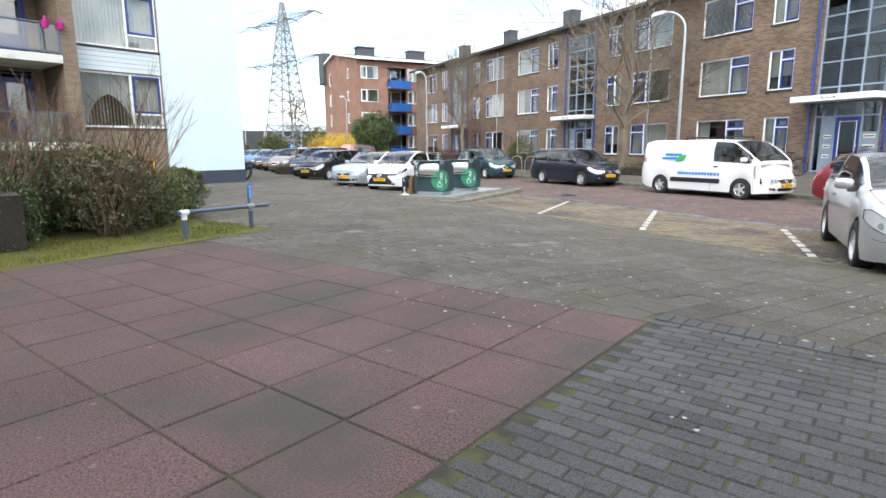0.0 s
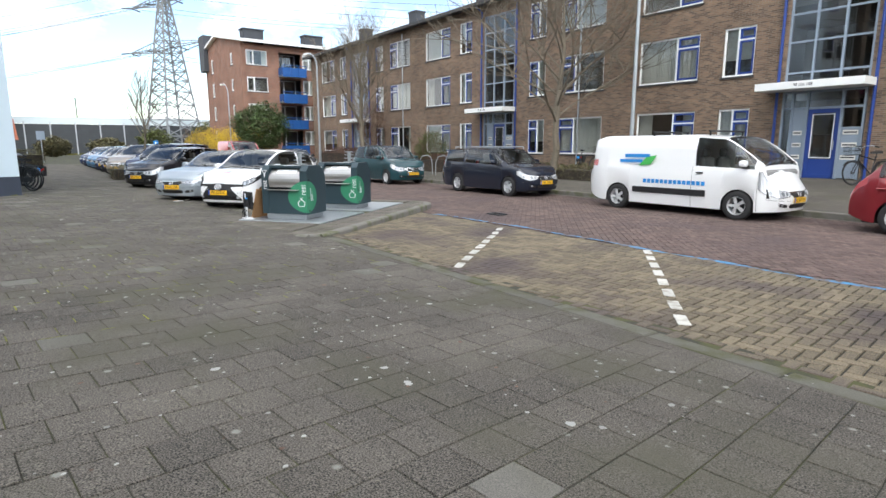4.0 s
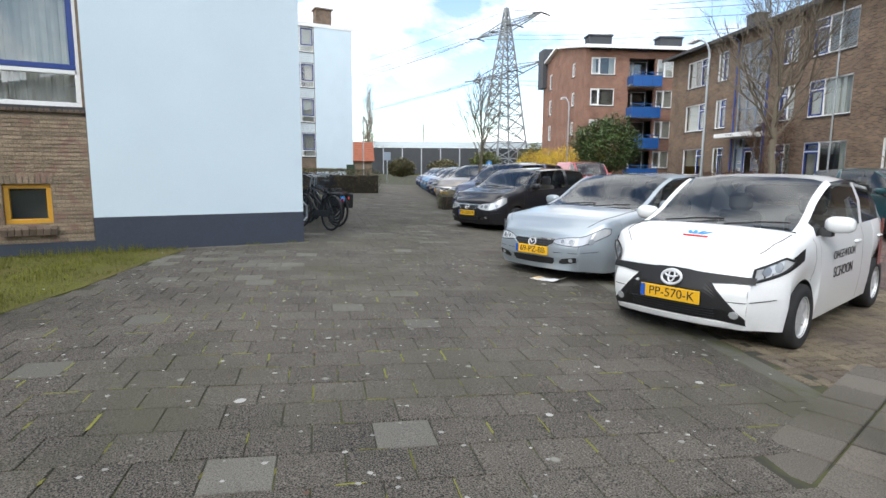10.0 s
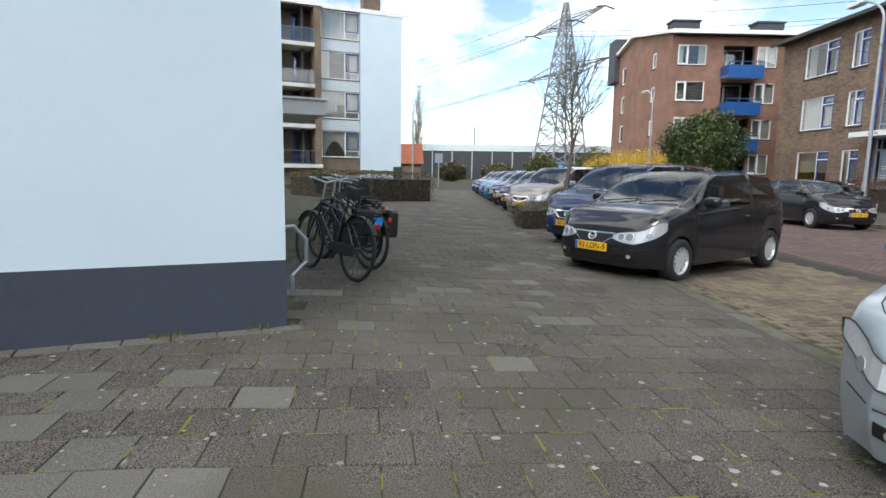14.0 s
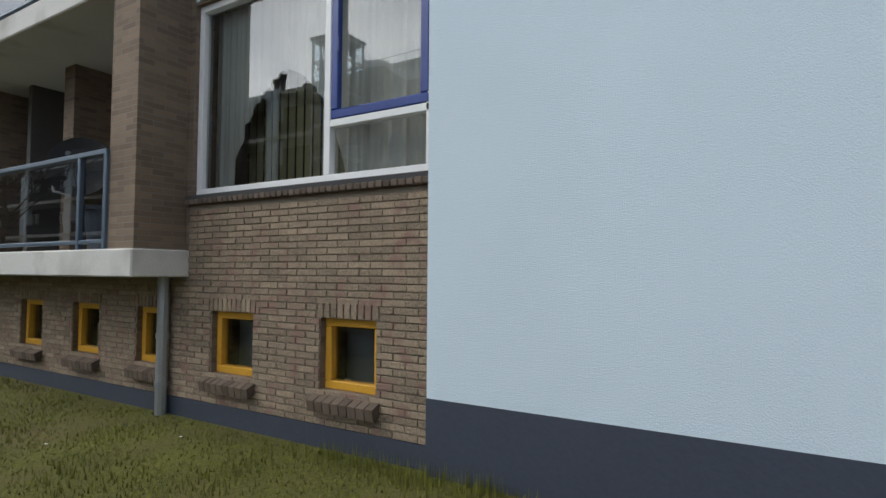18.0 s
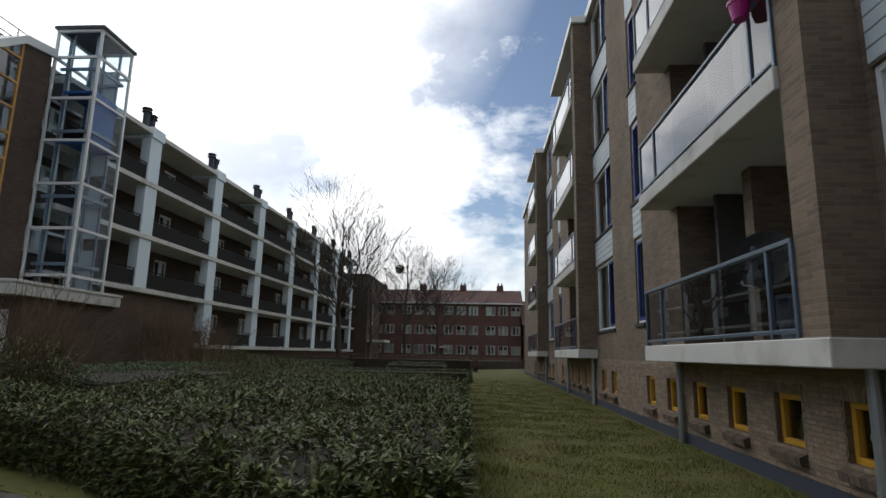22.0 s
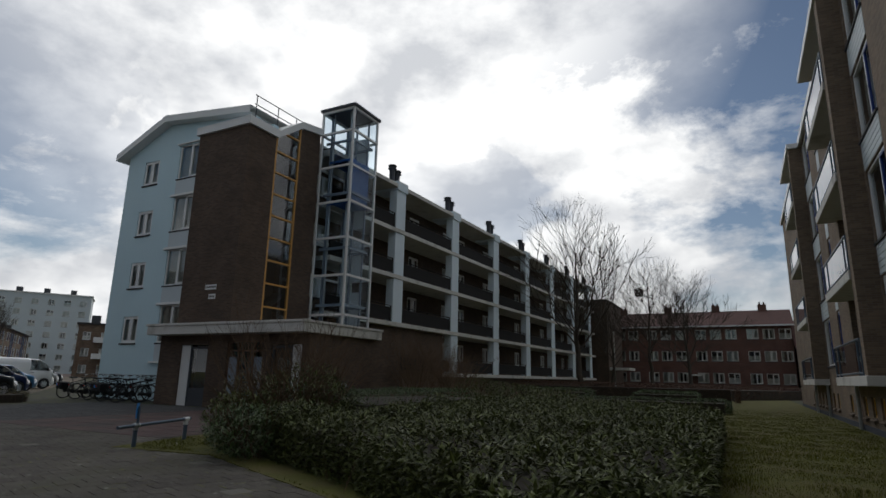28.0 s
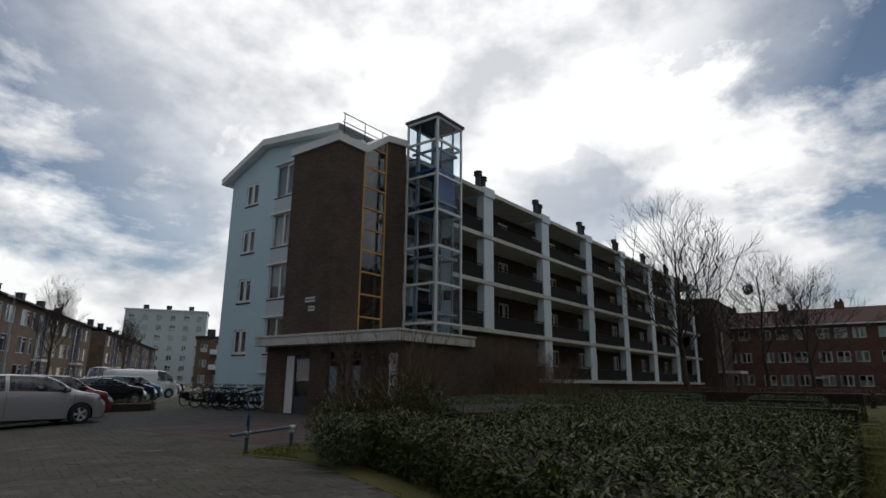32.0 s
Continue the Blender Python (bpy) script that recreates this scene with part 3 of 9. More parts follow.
bay = strip("parking_bay", -0.2, -0.032, 3.3, -0.086, U0, U1, joint_bay)
road = strip("road", 3.3, -0.086, 9.8, -0.086, U0, U1, joint_road)
pavement_far = strip("pavement_far", 9.8, 0.05, 17.0, 0.42, U0, U1, tile_stuff)
strip("ground_far", 17.0, 0.42, 60.0, 0.42, U0, U1, tile_stuff)

for name, w0, z0, w1, z1, mat in (("parking_bay_far", -0.2, 0.186, 3.3, 0.186, klinker_bay), ("road_far", 3.3, 0.187, 9.8, 0.187, klinker_road), ("pavement_beyond", 9.8, 0.25, 60.0, 0.30, tile_stuff)):
    s = Shape()
    for i in range(24):
        a, b = -19.0 - 7.0 * i, -19.0 - 7.0 * (i + 1)
        s.add([bent(b, w0, z0), bent(a, w0, z0), bent(a, w1, z1), bent(b, w1, z1)], [(0, 1, 2, 3)])
    tagged(part(name, s, mat), kind="structure")

# ---- windows ----
MESHES = {}


def cached(key, make):
    if key not in MESHES:
        MESHES[key] = make()
    return MESHES[key]


def ring(s, x0, z0, x1, z1, t, y0, y1, k=0, c=0.006):
    s.box(x0, y0, z0, x1, y1, z0 + t, k, c)
    s.box(x0, y0, z1 - t, x1, y1, z1, k, c)
    s.box(x0, y0, z0 + t, x0 + t, y1, z1 - t, k, c)
    s.box(x1 - t, y0, z0 + t, x1, y1, z1 - t, k, c)


def drape(w, h, waves, depth=0.03):
    """A hanging curtain with folds, in the plane y = 0."""
    s = Shape()
    n = max(int(waves * 6), 6)
    v = []
    for i in range(n + 1):
        x = w * i / n
        y = depth * math.sin(i / 6 * 2 * math.pi) * (0.6 + 0.4 * math.sin(i * 1.7))
        v += [(x, y * 0.7, h), (x, y, 0)]
    s.add(v, [(2 * i, 2 * i + 1, 2 * i + 3, 2 * i + 2) for i in range(n)])
    return s


def window(parent, m, w, h, cols, cover="net", frame=None, casement=None, deep=0.09, sill=True, glass_mat=None, low=0.0):
    """A framed window. cols: (share of the width, fix or vent or split). cover: net, half, blind, slats or none."""
    frame, casement, glass_mat = frame or white, casement or blue, glass_mat or pane
    key = ("frame", w, h, tuple(cols), frame.name, casement.name, low)

    def make_frame():
        s = Shape()
        ring(s, 0, 0, w, h, 0.065, deep - 0.05, deep + 0.03)
        x = 0.0
        for share, kind in cols[:-1]:
            x += share * w
            s.box(x - 0.035, deep - 0.05, 0.065, x + 0.035, deep + 0.03, h - 0.065, 0, 0.006)
        x = 0.0
        for share, kind in cols:
            if kind == "split":
                z = h * 0.26
                s.box(x + 0.03, deep - 0.05, z - 0.03, x + share * w - 0.03, deep + 0.03, z + 0.03, 0, 0.006)
            if kind == "top":
                z = h * 0.74
                s.box(x + 0.03, deep - 0.05, z - 0.03, x + share * w - 0.03, deep + 0.03, z + 0.03, 0, 0.006)
            x += share * w
        return s.mesh("frame", frame)

    win = part("window", cached(key, make_frame), None, parent, m=m)
    x = 0.0
    for share, kind in cols:
        a, b = x + 0.04, x + share * w - 0.04
        x += share * w
        if kind == "fix":
            areas = [(a, 0.07, b, h - 0.07, False)]
        elif kind == "vent":
            areas = [(a, 0.06, b, h - 0.06, True)]
        elif kind == "split":
            areas = [(a, 0.07, b, h * 0.26 - 0.03, False), (a, h * 0.26 + 0.03, b, h - 0.06, True)]
        else:
            areas = [(a, 0.07, b, h * 0.74 - 0.03, True), (a, h * 0.74 + 0.03, b, h - 0.06, True)]
        for x0, z0, x1, z1, opens in areas:
            if opens:
                kk = ("casement", round(x1 - x0, 3), round(z1 - z0, 3), casement.name)

                def make_case():
                    s = Shape()
                    ring(s, 0, 0, x1 - x0, z1 - z0, 0.075, -0.025, 0.03, 0, 0.008)
                    s.box(0.085, -0.045, (z1 - z0) * 0.42, 0.10, -0.02, (z1 - z0) * 0.42 + 0.11, 0, 0.004)
                    return s.mesh("casement", casement)

                part("casement", cached(kk, make_case), None, win, m=pose(x0, deep - 0.03, z0))
            kk = ("pane", round(x1 - x0, 3), round(z1 - z0, 3), glass_mat.name)

            def make_pane():
                s = Shape()
                s.add([(0, 0, 0), (x1 - x0, 0, 0), (x1 - x0, 0, z1 - z0), (0, 0, z1 - z0)], [(0, 1, 2, 3)])
                return s.mesh("pane", glass_mat)

            p = part("pane", cached(kk, make_pane), None, win, m=pose(x0, deep + 0.005, z0))
            p.visible_shadow = False
    if cover != "none":
        kk = ("cover", w, h, cover)

        def make_cover():
            if cover == "net":
                return drape(w, h, w * 9).mesh("net_curtain", curtain)
            if cover == "half":
                s = drape(w * 0.24, h, w * 3)
                t = drape(w * 0.24, h, w * 3)
                s.add([(x + w * 0.76, y, z) for x, y, z in t.v], t.f)
                return s.mesh("net_curtain", curtain)
            if cover == "low":
                return drape(w, h * 0.55, w * 8).mesh("net_curtain", curtain)
            s = Shape()
            if cover == "blind":
                s.box(0, 0, h * 0.35, w, 0.01, h)
                return s.mesh("blind", curtain)
            if cover == "lamella":
                # net curtain raised into an arch over yellow lamellas
                n = int(w * 9) * 6
                v = []
                for i in range(n + 1):
                    x = w * i / n
                    e = (x - w * 0.36) / (w * 0.26)
                    low = h * 0.60 * math.sqrt(max(0.0, 1 - abs(e) ** 1.5)) if abs(e) < 1 else 0.02
                    low += 0.02 * abs(math.sin(i * 0.9)) if low > 0.05 else 0
                    y = 0.03 * math.sin(i / 6 * 2 * math.pi) * (0.6 + 0.4 * math.sin(i * 1.7))
                    v += [(x, y * 0.7, h), (x, y, low)]
                s.add(v, [(2 * i, 2 * i + 1, 2 * i + 3, 2 * i + 2) for i in range(n)])
                for i in range(13):
                    x = w * (0.11 + 0.04 * i)
                    s.add([(x, 0.16, 0.0), (x + 0.055, 0.19, 0.0), (x + 0.055, 0.19, h * 0.7), (x, 0.16, h * 0.7)], [(0, 1, 2, 3)], 1)
                return s.mesh("curtain", curtain, curtain_yellow)
            if cover == "roller":
                s.box(0, 0, h - 0.10, w, 0.06, h, 0, 0.012)
                s.box(0.01, 0.03, 0.04, w - 0.01, 0.036, h - 0.10, 1)
                s.box(0, 0.01, 0.0, w, 0.05, 0.035, 2, 0.004)
                return s.mesh("roller_blind", steel_blue, blind_grey, white)
            k = int(h / 0.05)
            for i in range(k):
                s.box(0, 0, i * h / k, w, 0.035, i * h / k + 0.012)
            return s.mesh("slatted_blind", curtain)

        part({"net": "curtain", "half": "curtain", "low": "curtain"}.get(cover, "blind"), cached(kk, make_cover), None, win, m=pose(0, deep + 0.16, 0))
    if sill:
        def make_sill():
            s = Shape()
            s.box(-0.04, -0.05, -0.07, w + 0.04, deep + 0.02, 0.0, 0, 0.008)
            return s.mesh("sill", roofing)

        part("sill", cached(("sill", w, deep), make_sill), None, win, m=pose(0, 0, -0.002))
    return win


def face(parent, m, length, z0, z1, mat, wins, thick=0.3, name="wall", extra=()):
    """One outer wall in its own frame (x to the right, y into the wall) with its windows: (x, z, w, h, cols, cover)."""
    holes = [(a, a + w, z, z + h) for a, z, w, h, *_ in wins] + list(extra)
    s = Shape().wall(0, length, z0, z1, 0, thick, holes, axis="x")
    ob = part(name, s, mat, parent, m=m)
    for a, z, w, h, cols, cover, *rest in wins:
        window(parent, m @ pose(a, 0, z), w, h, cols, cover, **(rest[0] if rest else {}))
    return ob


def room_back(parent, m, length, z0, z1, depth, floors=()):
    """Plain inner wall and floors behind a front, so that windows look into closed rooms; their dimness is in the
    colour.
    """
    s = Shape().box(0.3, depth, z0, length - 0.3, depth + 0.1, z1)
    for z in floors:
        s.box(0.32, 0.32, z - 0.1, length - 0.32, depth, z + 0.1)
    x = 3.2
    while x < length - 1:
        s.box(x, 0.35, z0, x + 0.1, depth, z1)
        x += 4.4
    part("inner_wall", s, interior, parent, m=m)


BIG = ((0.62, "fix"), (0.38, "split"))
VENT_R = ((0.64, "fix"), (0.36, "vent"))
VENT_L = ((0.36, "vent"), (0.64, "fix"))
ONE = ((1.0, "vent"),)
STOREY = 2.63
PERIOD = 11.85


# ---- four-storey flats with a half-sunk basement, white end bay and loggias ----
def flats(base, bays, near, label):
    """Front in the frame x to the right (towards the white end), y into the wall; the white end bay ends at x = 0."""
    b = thing("apartment_building", base, label, "building", kind="structure")
    L = 9.0 + PERIOD * bays - 0.6
    top = 1.48 + 4 * STOREY
    wins, loggias, claddings, cellar = [], [], [], []
    blues = [0]
    for k in range(bays):
        o = -PERIOD * k
        if k == 0:
            wins += [(-5.70, 2.24 + STOREY * i, 2.66, 1.82, BIG, ("lamella", "net", "half", "net")[i], {"low": 0.0}) for i in range(4)]
            claddings += [(-5.70, -3.04, 4.08 + STOREY * i, 4.84 + STOREY * i) for i in range(3)] + [(-5.70, -3.04, 4.08 + STOREY * 3, top)]
        else:
            wins += [(o - 5.60, 2.24 + STOREY * i, 2.1, 1.82, VENT_R, ("net", "half", "low", "net")[(i + k) % 4]) for i in range(4)]
            claddings += [(o - 5.60, o - 3.50, 4.08 + STOREY * i, 4.84 + STOREY * i) for i in range(3)]
            wins += [(o - 1.51, 2.24 + STOREY * i, 0.62, 1.82, ONE, "net") for i in range(4)]
            claddings += [(o - 1.51, o - 0.89, 4.08 + STOREY * i, 4.84 + STOREY * i) for i in range(3)]
        loggias.append(o - 5.78)
        first = ((-4.04, -5.36) if k == 0 else (o - 4.05, o - 5.21))
        cellar += [(a, 0.63, 0.55, 0.55) for a in first]
        cellar += [(o - 6.54 - 1.255 * i, 0.63, 0.55, 0.55) for i in range(6)]
    holes = [(a, a + w, z, z + h) for a, z, w, h, *_ in wins] + [(a, a + w, z, z + h) for a, z, w, h in cellar]
    holes += [(o - 5.12, o, 1.68 + STOREY * i, 1.73 + STOREY * i + 2.42) for o in loggias for i in range(4)]
    wall_mat = brick_tan
    s = Shape().wall(-L, -3.0, 0.36, top, 0, 0.3, holes, axis="x")
    wall = part("wall", s, wall_mat, b)
    s = Shape().box(-L, -0.015, -0.3, -3.0, 0.3, 0.36)
    part("plinth", s, stucco_band, b)
    s = Shape().box(-3.0, -0.085, 0.70, 0.0, 0.3, top + 0.1)
    part("end_bay", s, stucco, b, "smooth white rendered end bay", fix=False)
    s = Shape().box(-3.002, -0.09, -0.3, 0.002, 0.3, 0.70)
    part("end_bay_plinth", s, stucco_band, b, "dark slate blue painted plinth")
    # gable wall, back and roof
    s = Shape().wall(0.3, 10.0, -0.3, top + 0.1, -0.3, 0.0, [], axis="y")
    part("gable_wall", s, stucco, b)
    s = Shape().box(-L, 10.0, -0.3, 0.0, 10.3, top)
    s.box(-L, 0.3, -0.3, -L + 0.3, 10.0, top)
    part("back_wall", s, wall_mat, b)
    s = Shape()
    s.add([(-L - 0.4, -0.12, top), (0.45, -0.12, top), (0.45, 5.0, top + 1.25), (-L - 0.4, 5.0, top + 1.25), (-L - 0.4, 10.7, top), (0.45, 10.7, top)],
          [(0, 1, 2, 3), (3, 2, 5, 4)])
    s.add([(-L - 0.4, -0.12, top + 0.28), (0.45, -0.12, top + 0.28), (0.45, 5.0, top + 1.53), (-L - 0.4, 5.0, top + 1.53), (-L - 0.4, 10.7, top + 0.28), (0.45, 10.7, top + 0.28)],
          [(0, 1, 2, 3), (3, 2, 5, 4)], 1)
    s.add([(0.45, -0.12, top), (0.45, -0.12, top + 0.28), (0.45, 5.0, top + 1.53), (0.45, 5.0, top + 1.25), (0.45, 10.7, top + 0.28), (0.45, 10.7, top)],
          [(0, 3, 2, 1), (3, 5, 4, 2)])
    s.add([(-L - 0.4, -0.12, top), (-L - 0.4, -0.12, top + 0.28), (0.45, -0.12, top + 0.28), (0.45, -0.12, top)], [(0, 1, 2, 3)])
    part("roof", s, (white, roofing), b, "shallow pitched roof with white fascia boards")
    s = Shape()
    for i in range(max(bays, 2)):
        x = (-4.2 if near else -0.9) - PERIOD * i
        h = top + (3.1 if near else 2.5)
        s.box(x - 0.65, 4.2, top + 1.0, x + 0.65, 5.2, h)
        s.box(x - 0.75, 4.1, h, x + 0.75, 5.3, h + 0.12)
    part("chimney", s, brick_row, b)
    for a, z, w, h, cols, cover, *rest in wins:
        window(b, pose(a, 0, z), w, h, cols, cover)
    for a0, a1, z0, z1 in claddings:
        s = Shape().box(a0, 0.02, z0, a1, 0.06, z1)
        n = 5
        for i in range(n):
            s.box(a0, -0.012, z0 + (z1 - z0) * i / n + 0.006, a1, 0.02, z0 + (z1 - z0) * (i + 1) / n - 0.006, 0, 0.005)
        part("cladding_panel", s, panel_white, b)
    for a, z, w, h in cellar:
        win = window(b, pose(a, 0, z), w, h, ((1.0, "fix"),), "roller" if int(a * 7) % 3 else "low", frame=yellow, sill=False, deep=0.1)
        s = Shape()
        for i in range(8):
            x = -0.05 + (w + 0.1) / 8 * i
            s.add([(x, -0.085, -0.155), (x + 0.072, -0.085, -0.155), (x + 0.072, 0.06, -0.10), (x, 0.06, -0.10), (x, -0.10, -0.07), (x + 0.072, -0.10, -0.07), (x + 0.072, 0.06, -0.005), (x, 0.06, -0.005)],
                  [(0, 3, 2, 1), (4, 5, 6, 7), (0, 1, 5, 4), (1, 2, 6, 5), (2, 3, 7, 6), (3, 0, 4, 7)])
        part("brick_sill", cached("brick_sill", lambda: s.mesh("brick_sill", brick_piece_dark)), None, win)
    # loggias
    for o in loggias:
        s = Shape()
        for i in range(5):
            z = 1.48 + STOREY * i
            if i < 4:
                s.box(o - 5.15, -0.55, z, o + 0.06 if i == 0 else o - 0.422, 1.6, z + 0.25, 0, 0.012)
        part("balcony_slab", s, offwhite, b, "white painted concrete balcony slabs")
        s = Shape()
        s.box(o - 0.42, -0.50, 1.73, o, 0.0, top)
        s.box(o - 0.42, 0.0, 1.73, o, 1.5, top)
        s.box(o - 5.12, 0.0, 1.73, o - 4.82, 1.5, top)
        s.box(o - 2.95, 0.25, 1.73, o - 2.70, 1.5, top)
        part("brick_pier", s, wall_mat, b)
        s = Shape().box(o - 5.22, -0.56, top - 0.04, o + 0.1, -0.12, top + 0.2, 0, 0.01)
        part("loggia_roof", s, white, b)
        s = Shape().wall(o - 4.82, o - 0.42, 1.73, top, 1.5, 1.75, [(o - 1.62, o - 0.72, 1.78 + STOREY * i, 4.0 + STOREY * i) for i in range(4)] + [(o - 4.7, o - 3.0, 2.3 + STOREY * i, 4.0 + STOREY * i) for i in range(4)], axis="x")
        part("loggia_wall", s, wall_mat, b)
        for i in range(4):
            z = 1.73 + STOREY * i
            door = part("balcony_door", cached("balc_door", make_balcony_door), None, b, "dark blue glazed balcony door", m=pose(o - 1.62, 1.5, z + 0.05))
            p = part("pane", cached("balc_pane", lambda: Shape().add([(0.16, 0, 0.75), (0.74, 0, 0.75), (0.74, 0, 1.85), (0.16, 0, 1.85)], [(0, 1, 2, 3)]).mesh("pane", pane)), None, door, m=pose(0, 0.075, 0))
            p.visible_shadow = False
            window(b, pose(o - 4.7, 1.5, z + 0.57), 1.7, 1.7, VENT_L, ("net", "half", "low", "net")[i])
            rail = part("balustrade", cached("rail", make_balustrade), None, b, "slate blue steel balustrade with smoked glass", m=pose(o - 5.10, -0.5, z))
            for q, (a0, a1) in enumerate(((0.05, 0.80), (0.87, 4.16), (4.26, 4.64))):
                p = part("glass_panel", cached(("rail_glass", q), lambda: Shape().add([(a0, 0, 0.10), (a1, 0, 0.10), (a1, 0, 0.84), (a0, 0, 0.84)], [(0, 1, 2, 3)]).mesh("glass_panel", pane_smoked)), None, rail, m=pose(0, -0.01, 0))
                p.visible_shadow = False
        s = Shape()
        s.tube((o - 0.20, -0.08, 0.16), (o - 0.20, -0.08, 1.48), 0.055, n=10)
        s.tube((o - 4.9, -0.08, 0.16), (o - 4.9, -0.08, 1.48), 0.055, n=10)
        s.tube((o - 4.9, 0.5, 1.73), (o - 4.9, 0.5, top), 0.045, n=8)
        for z in (0.45, 0.9):
            s.tube((o - 0.20, -0.08, z), (o - 0.20, -0.08, z + 0.05), 0.063, n=10)
        part("drain_pipe", s, galvanised, b)
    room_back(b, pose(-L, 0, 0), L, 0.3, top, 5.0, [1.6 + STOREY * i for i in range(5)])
    return b


def make_balcony_door():
    s = Shape()
    ring(s, 0, 0, 0.9, 2.17, 0.06, 0.02, 0.1)
    ring(s, 0.06, 0.06, 0.84, 1.95, 0.10, 0.04, 0.09)
    s.box(0.06, 0.05, 0.06, 0.84, 0.09, 0.72)
    s.box(0.06, 0.03, 1.95, 0.84, 0.1, 2.01)
    s.box(0.14, 0.0, 0.98, 0.17, 0.04, 1.12, 0, 0.004)
    return s.mesh("balcony_door", blue)


def make_balustrade():
    s = Shape()
    for x in (0.0, 0.81, 4.17, 4.63):
        s.box(x, -0.03, 0.0, x + 0.05, 0.03, 0.9, 0, 0.006)
    s.box(0.0, -0.035, 0.87, 4.68, 0.035, 0.92, 0, 0.008)
    s.box(0.0, -0.025, 0.05, 4.66, 0.025, 0.09, 0, 0.006)
    return s.mesh("balustrade", steel_blue)


brick_piece = material("tan bricks", (0.265, 0.205, 0.142), 0.9, vary=0.26, scale=60, fine=110, bump=0.9, rand=0.22, grain=2.5, stain=((0.24, 0.15, 0.115), 0.52, 0.64, 7.0))
brick_piece_stuff = material("tan brick field", (0.265, 0.205, 0.142), 0.9, vary=0.26, scale=60, fine=110, bump=0.9, island=0.22, grain=2.5, stain=((0.24, 0.15, 0.115), 0.52, 0.64, 7.0))
brick_piece_dark = material("weathered sill bricks", (0.115, 0.085, 0.062), 0.9, vary=0.2, scale=30, fine=70, bump=0.5, island=0.3)

NB = flats(LATE @ pose(-20.89, 13.16, 0, 0, 0, 90), 3, True, "four storey tan brick flats with a white rendered end bay and blue windows")
G2 = flats(pose(-55.5, 27.2, 0, 0, 0, 88.55), 2, False, "white and tan brick flats at the end of the path")
s = Shape().box(0.0, 7.69, 2.50, 1.95, 9.9, 2.80, 0, 0.01).box(0.0, 7.64, 2.80, 2.0, 9.95, 2.85, 0, 0.008)
part("canopy", s, offwhite, NB, "pale concrete canopy over the side entrance")
part("porch_wall", Shape().box(0.0, 9.0, -0.2, 1.2, 9.3, 2.50), brick_tan, NB)

# ---- lettering ----
def lettering(name, text, size, mat, parent, m, thick=0.002, align="CENTER"):
    c = bpy.data.curves.new(name, "FONT")
    c.body, c.size, c.extrude = text, size, thick
    c.align_x, c.align_y = align, "CENTER"
    o = bpy.data.objects.new(name, c)
    scene.collection.objects.link(o)
    me = bpy.data.meshes.new_from_object(o.evaluated_get(bpy.context.evaluated_depsgraph_get()))
    bpy.data.objects.remove(o)
    me.materials.clear()
    me.materials.append(mat)
    return part(name, me, None, parent, m=m)


# ---- three-storey brick row across the street ----
def front_pose(u, w, z=0.0):
    """Frame of a front that faces the street: x to the right (against u), y into the wall."""
    p = street(u, w, z)
    return pose(p.x, p.y, p.z, 0, 0, STREET - 90)


ROW_W, ROW_Z, ROW_TOP = 17.1, 0.42, 9.15
row = thing("apartment_row", front_pose(44.0, ROW_W), "three storey brown brick row of flats with white windows and blue vents", "building", kind="structure")
ROW_L = 66.0
TOP_R = ((0.64, "fix"), (0.36, "top"))
TOP_L = ((0.36, "top"), (0.64, "fix"))
HALF_R, HALF_L = ((0.46, "fix"), (0.54, "top")), ((0.54, "top"), (0.46, "fix"))
wins, holes, stairs = [], [], []
FLOORS = (1.1, 3.98, 6.8)
COVERS = ("net", "net", "blind", "net", "half", "net", "slats", "net")
n = 0
for k in range(4):
    c = 9.2 + 16.05 * k
    stairs.append(c)
    for side in (1, -1):
        for a, w, cols in ((2.35, 1.15, HALF_R if side < 0 else HALF_L), (4.45, 2.65, TOP_L if side > 0 else TOP_R)):
            x = c + a if side > 0 else c - a - w
            if x < 0.4 or x + w > ROW_L - 0.3:
                continue
            for f in FLOORS:
                n += 1
                wins.append((x, f, w, 1.72, cols, COVERS[(n * 5 + k) % 8]))
extra = [(c - 1.25, c + 1.25, ROW_Z, 8.5) for c in stairs if c + 1.25 < ROW_L]
face(row, pose(0, 0, 0), ROW_L, ROW_Z - 0.4, ROW_TOP, brick_row, wins, extra=extra)
s = Shape().box(0, 9.0, 0, ROW_L, 9.3, ROW_TOP).box(0, 0.3, 0, 0.3, 9.0, ROW_TOP).box(ROW_L - 0.3, 0.3, 0, ROW_L, 9.0, ROW_TOP)
part("end_wall", s, brick_row, row)
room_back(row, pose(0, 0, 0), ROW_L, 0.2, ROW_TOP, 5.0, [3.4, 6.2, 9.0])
s = Shape()
for y0, z0, y1, z1, k in ((-0.65, ROW_TOP, 4.65, ROW_TOP + 1.5, 0), (4.65, ROW_TOP + 1.5, 9.9, ROW_TOP, 0)):
    s.add([(-0.3, y0, z0), (ROW_L + 0.3, y0, z0), (ROW_L + 0.3, y1, z1), (-0.3, y1, z1)], [(0, 1, 2, 3)])
s.box(-0.3, -0.70, ROW_TOP - 0.14, ROW_L + 0.3, -0.60, ROW_TOP + 0.04)
s.box(-0.3, -0.62, ROW_TOP - 0.05, ROW_L + 0.3, 0.3, ROW_TOP - 0.01)
part("roof", s, roofing, row, "dark shallow roof with an overhanging gutter")
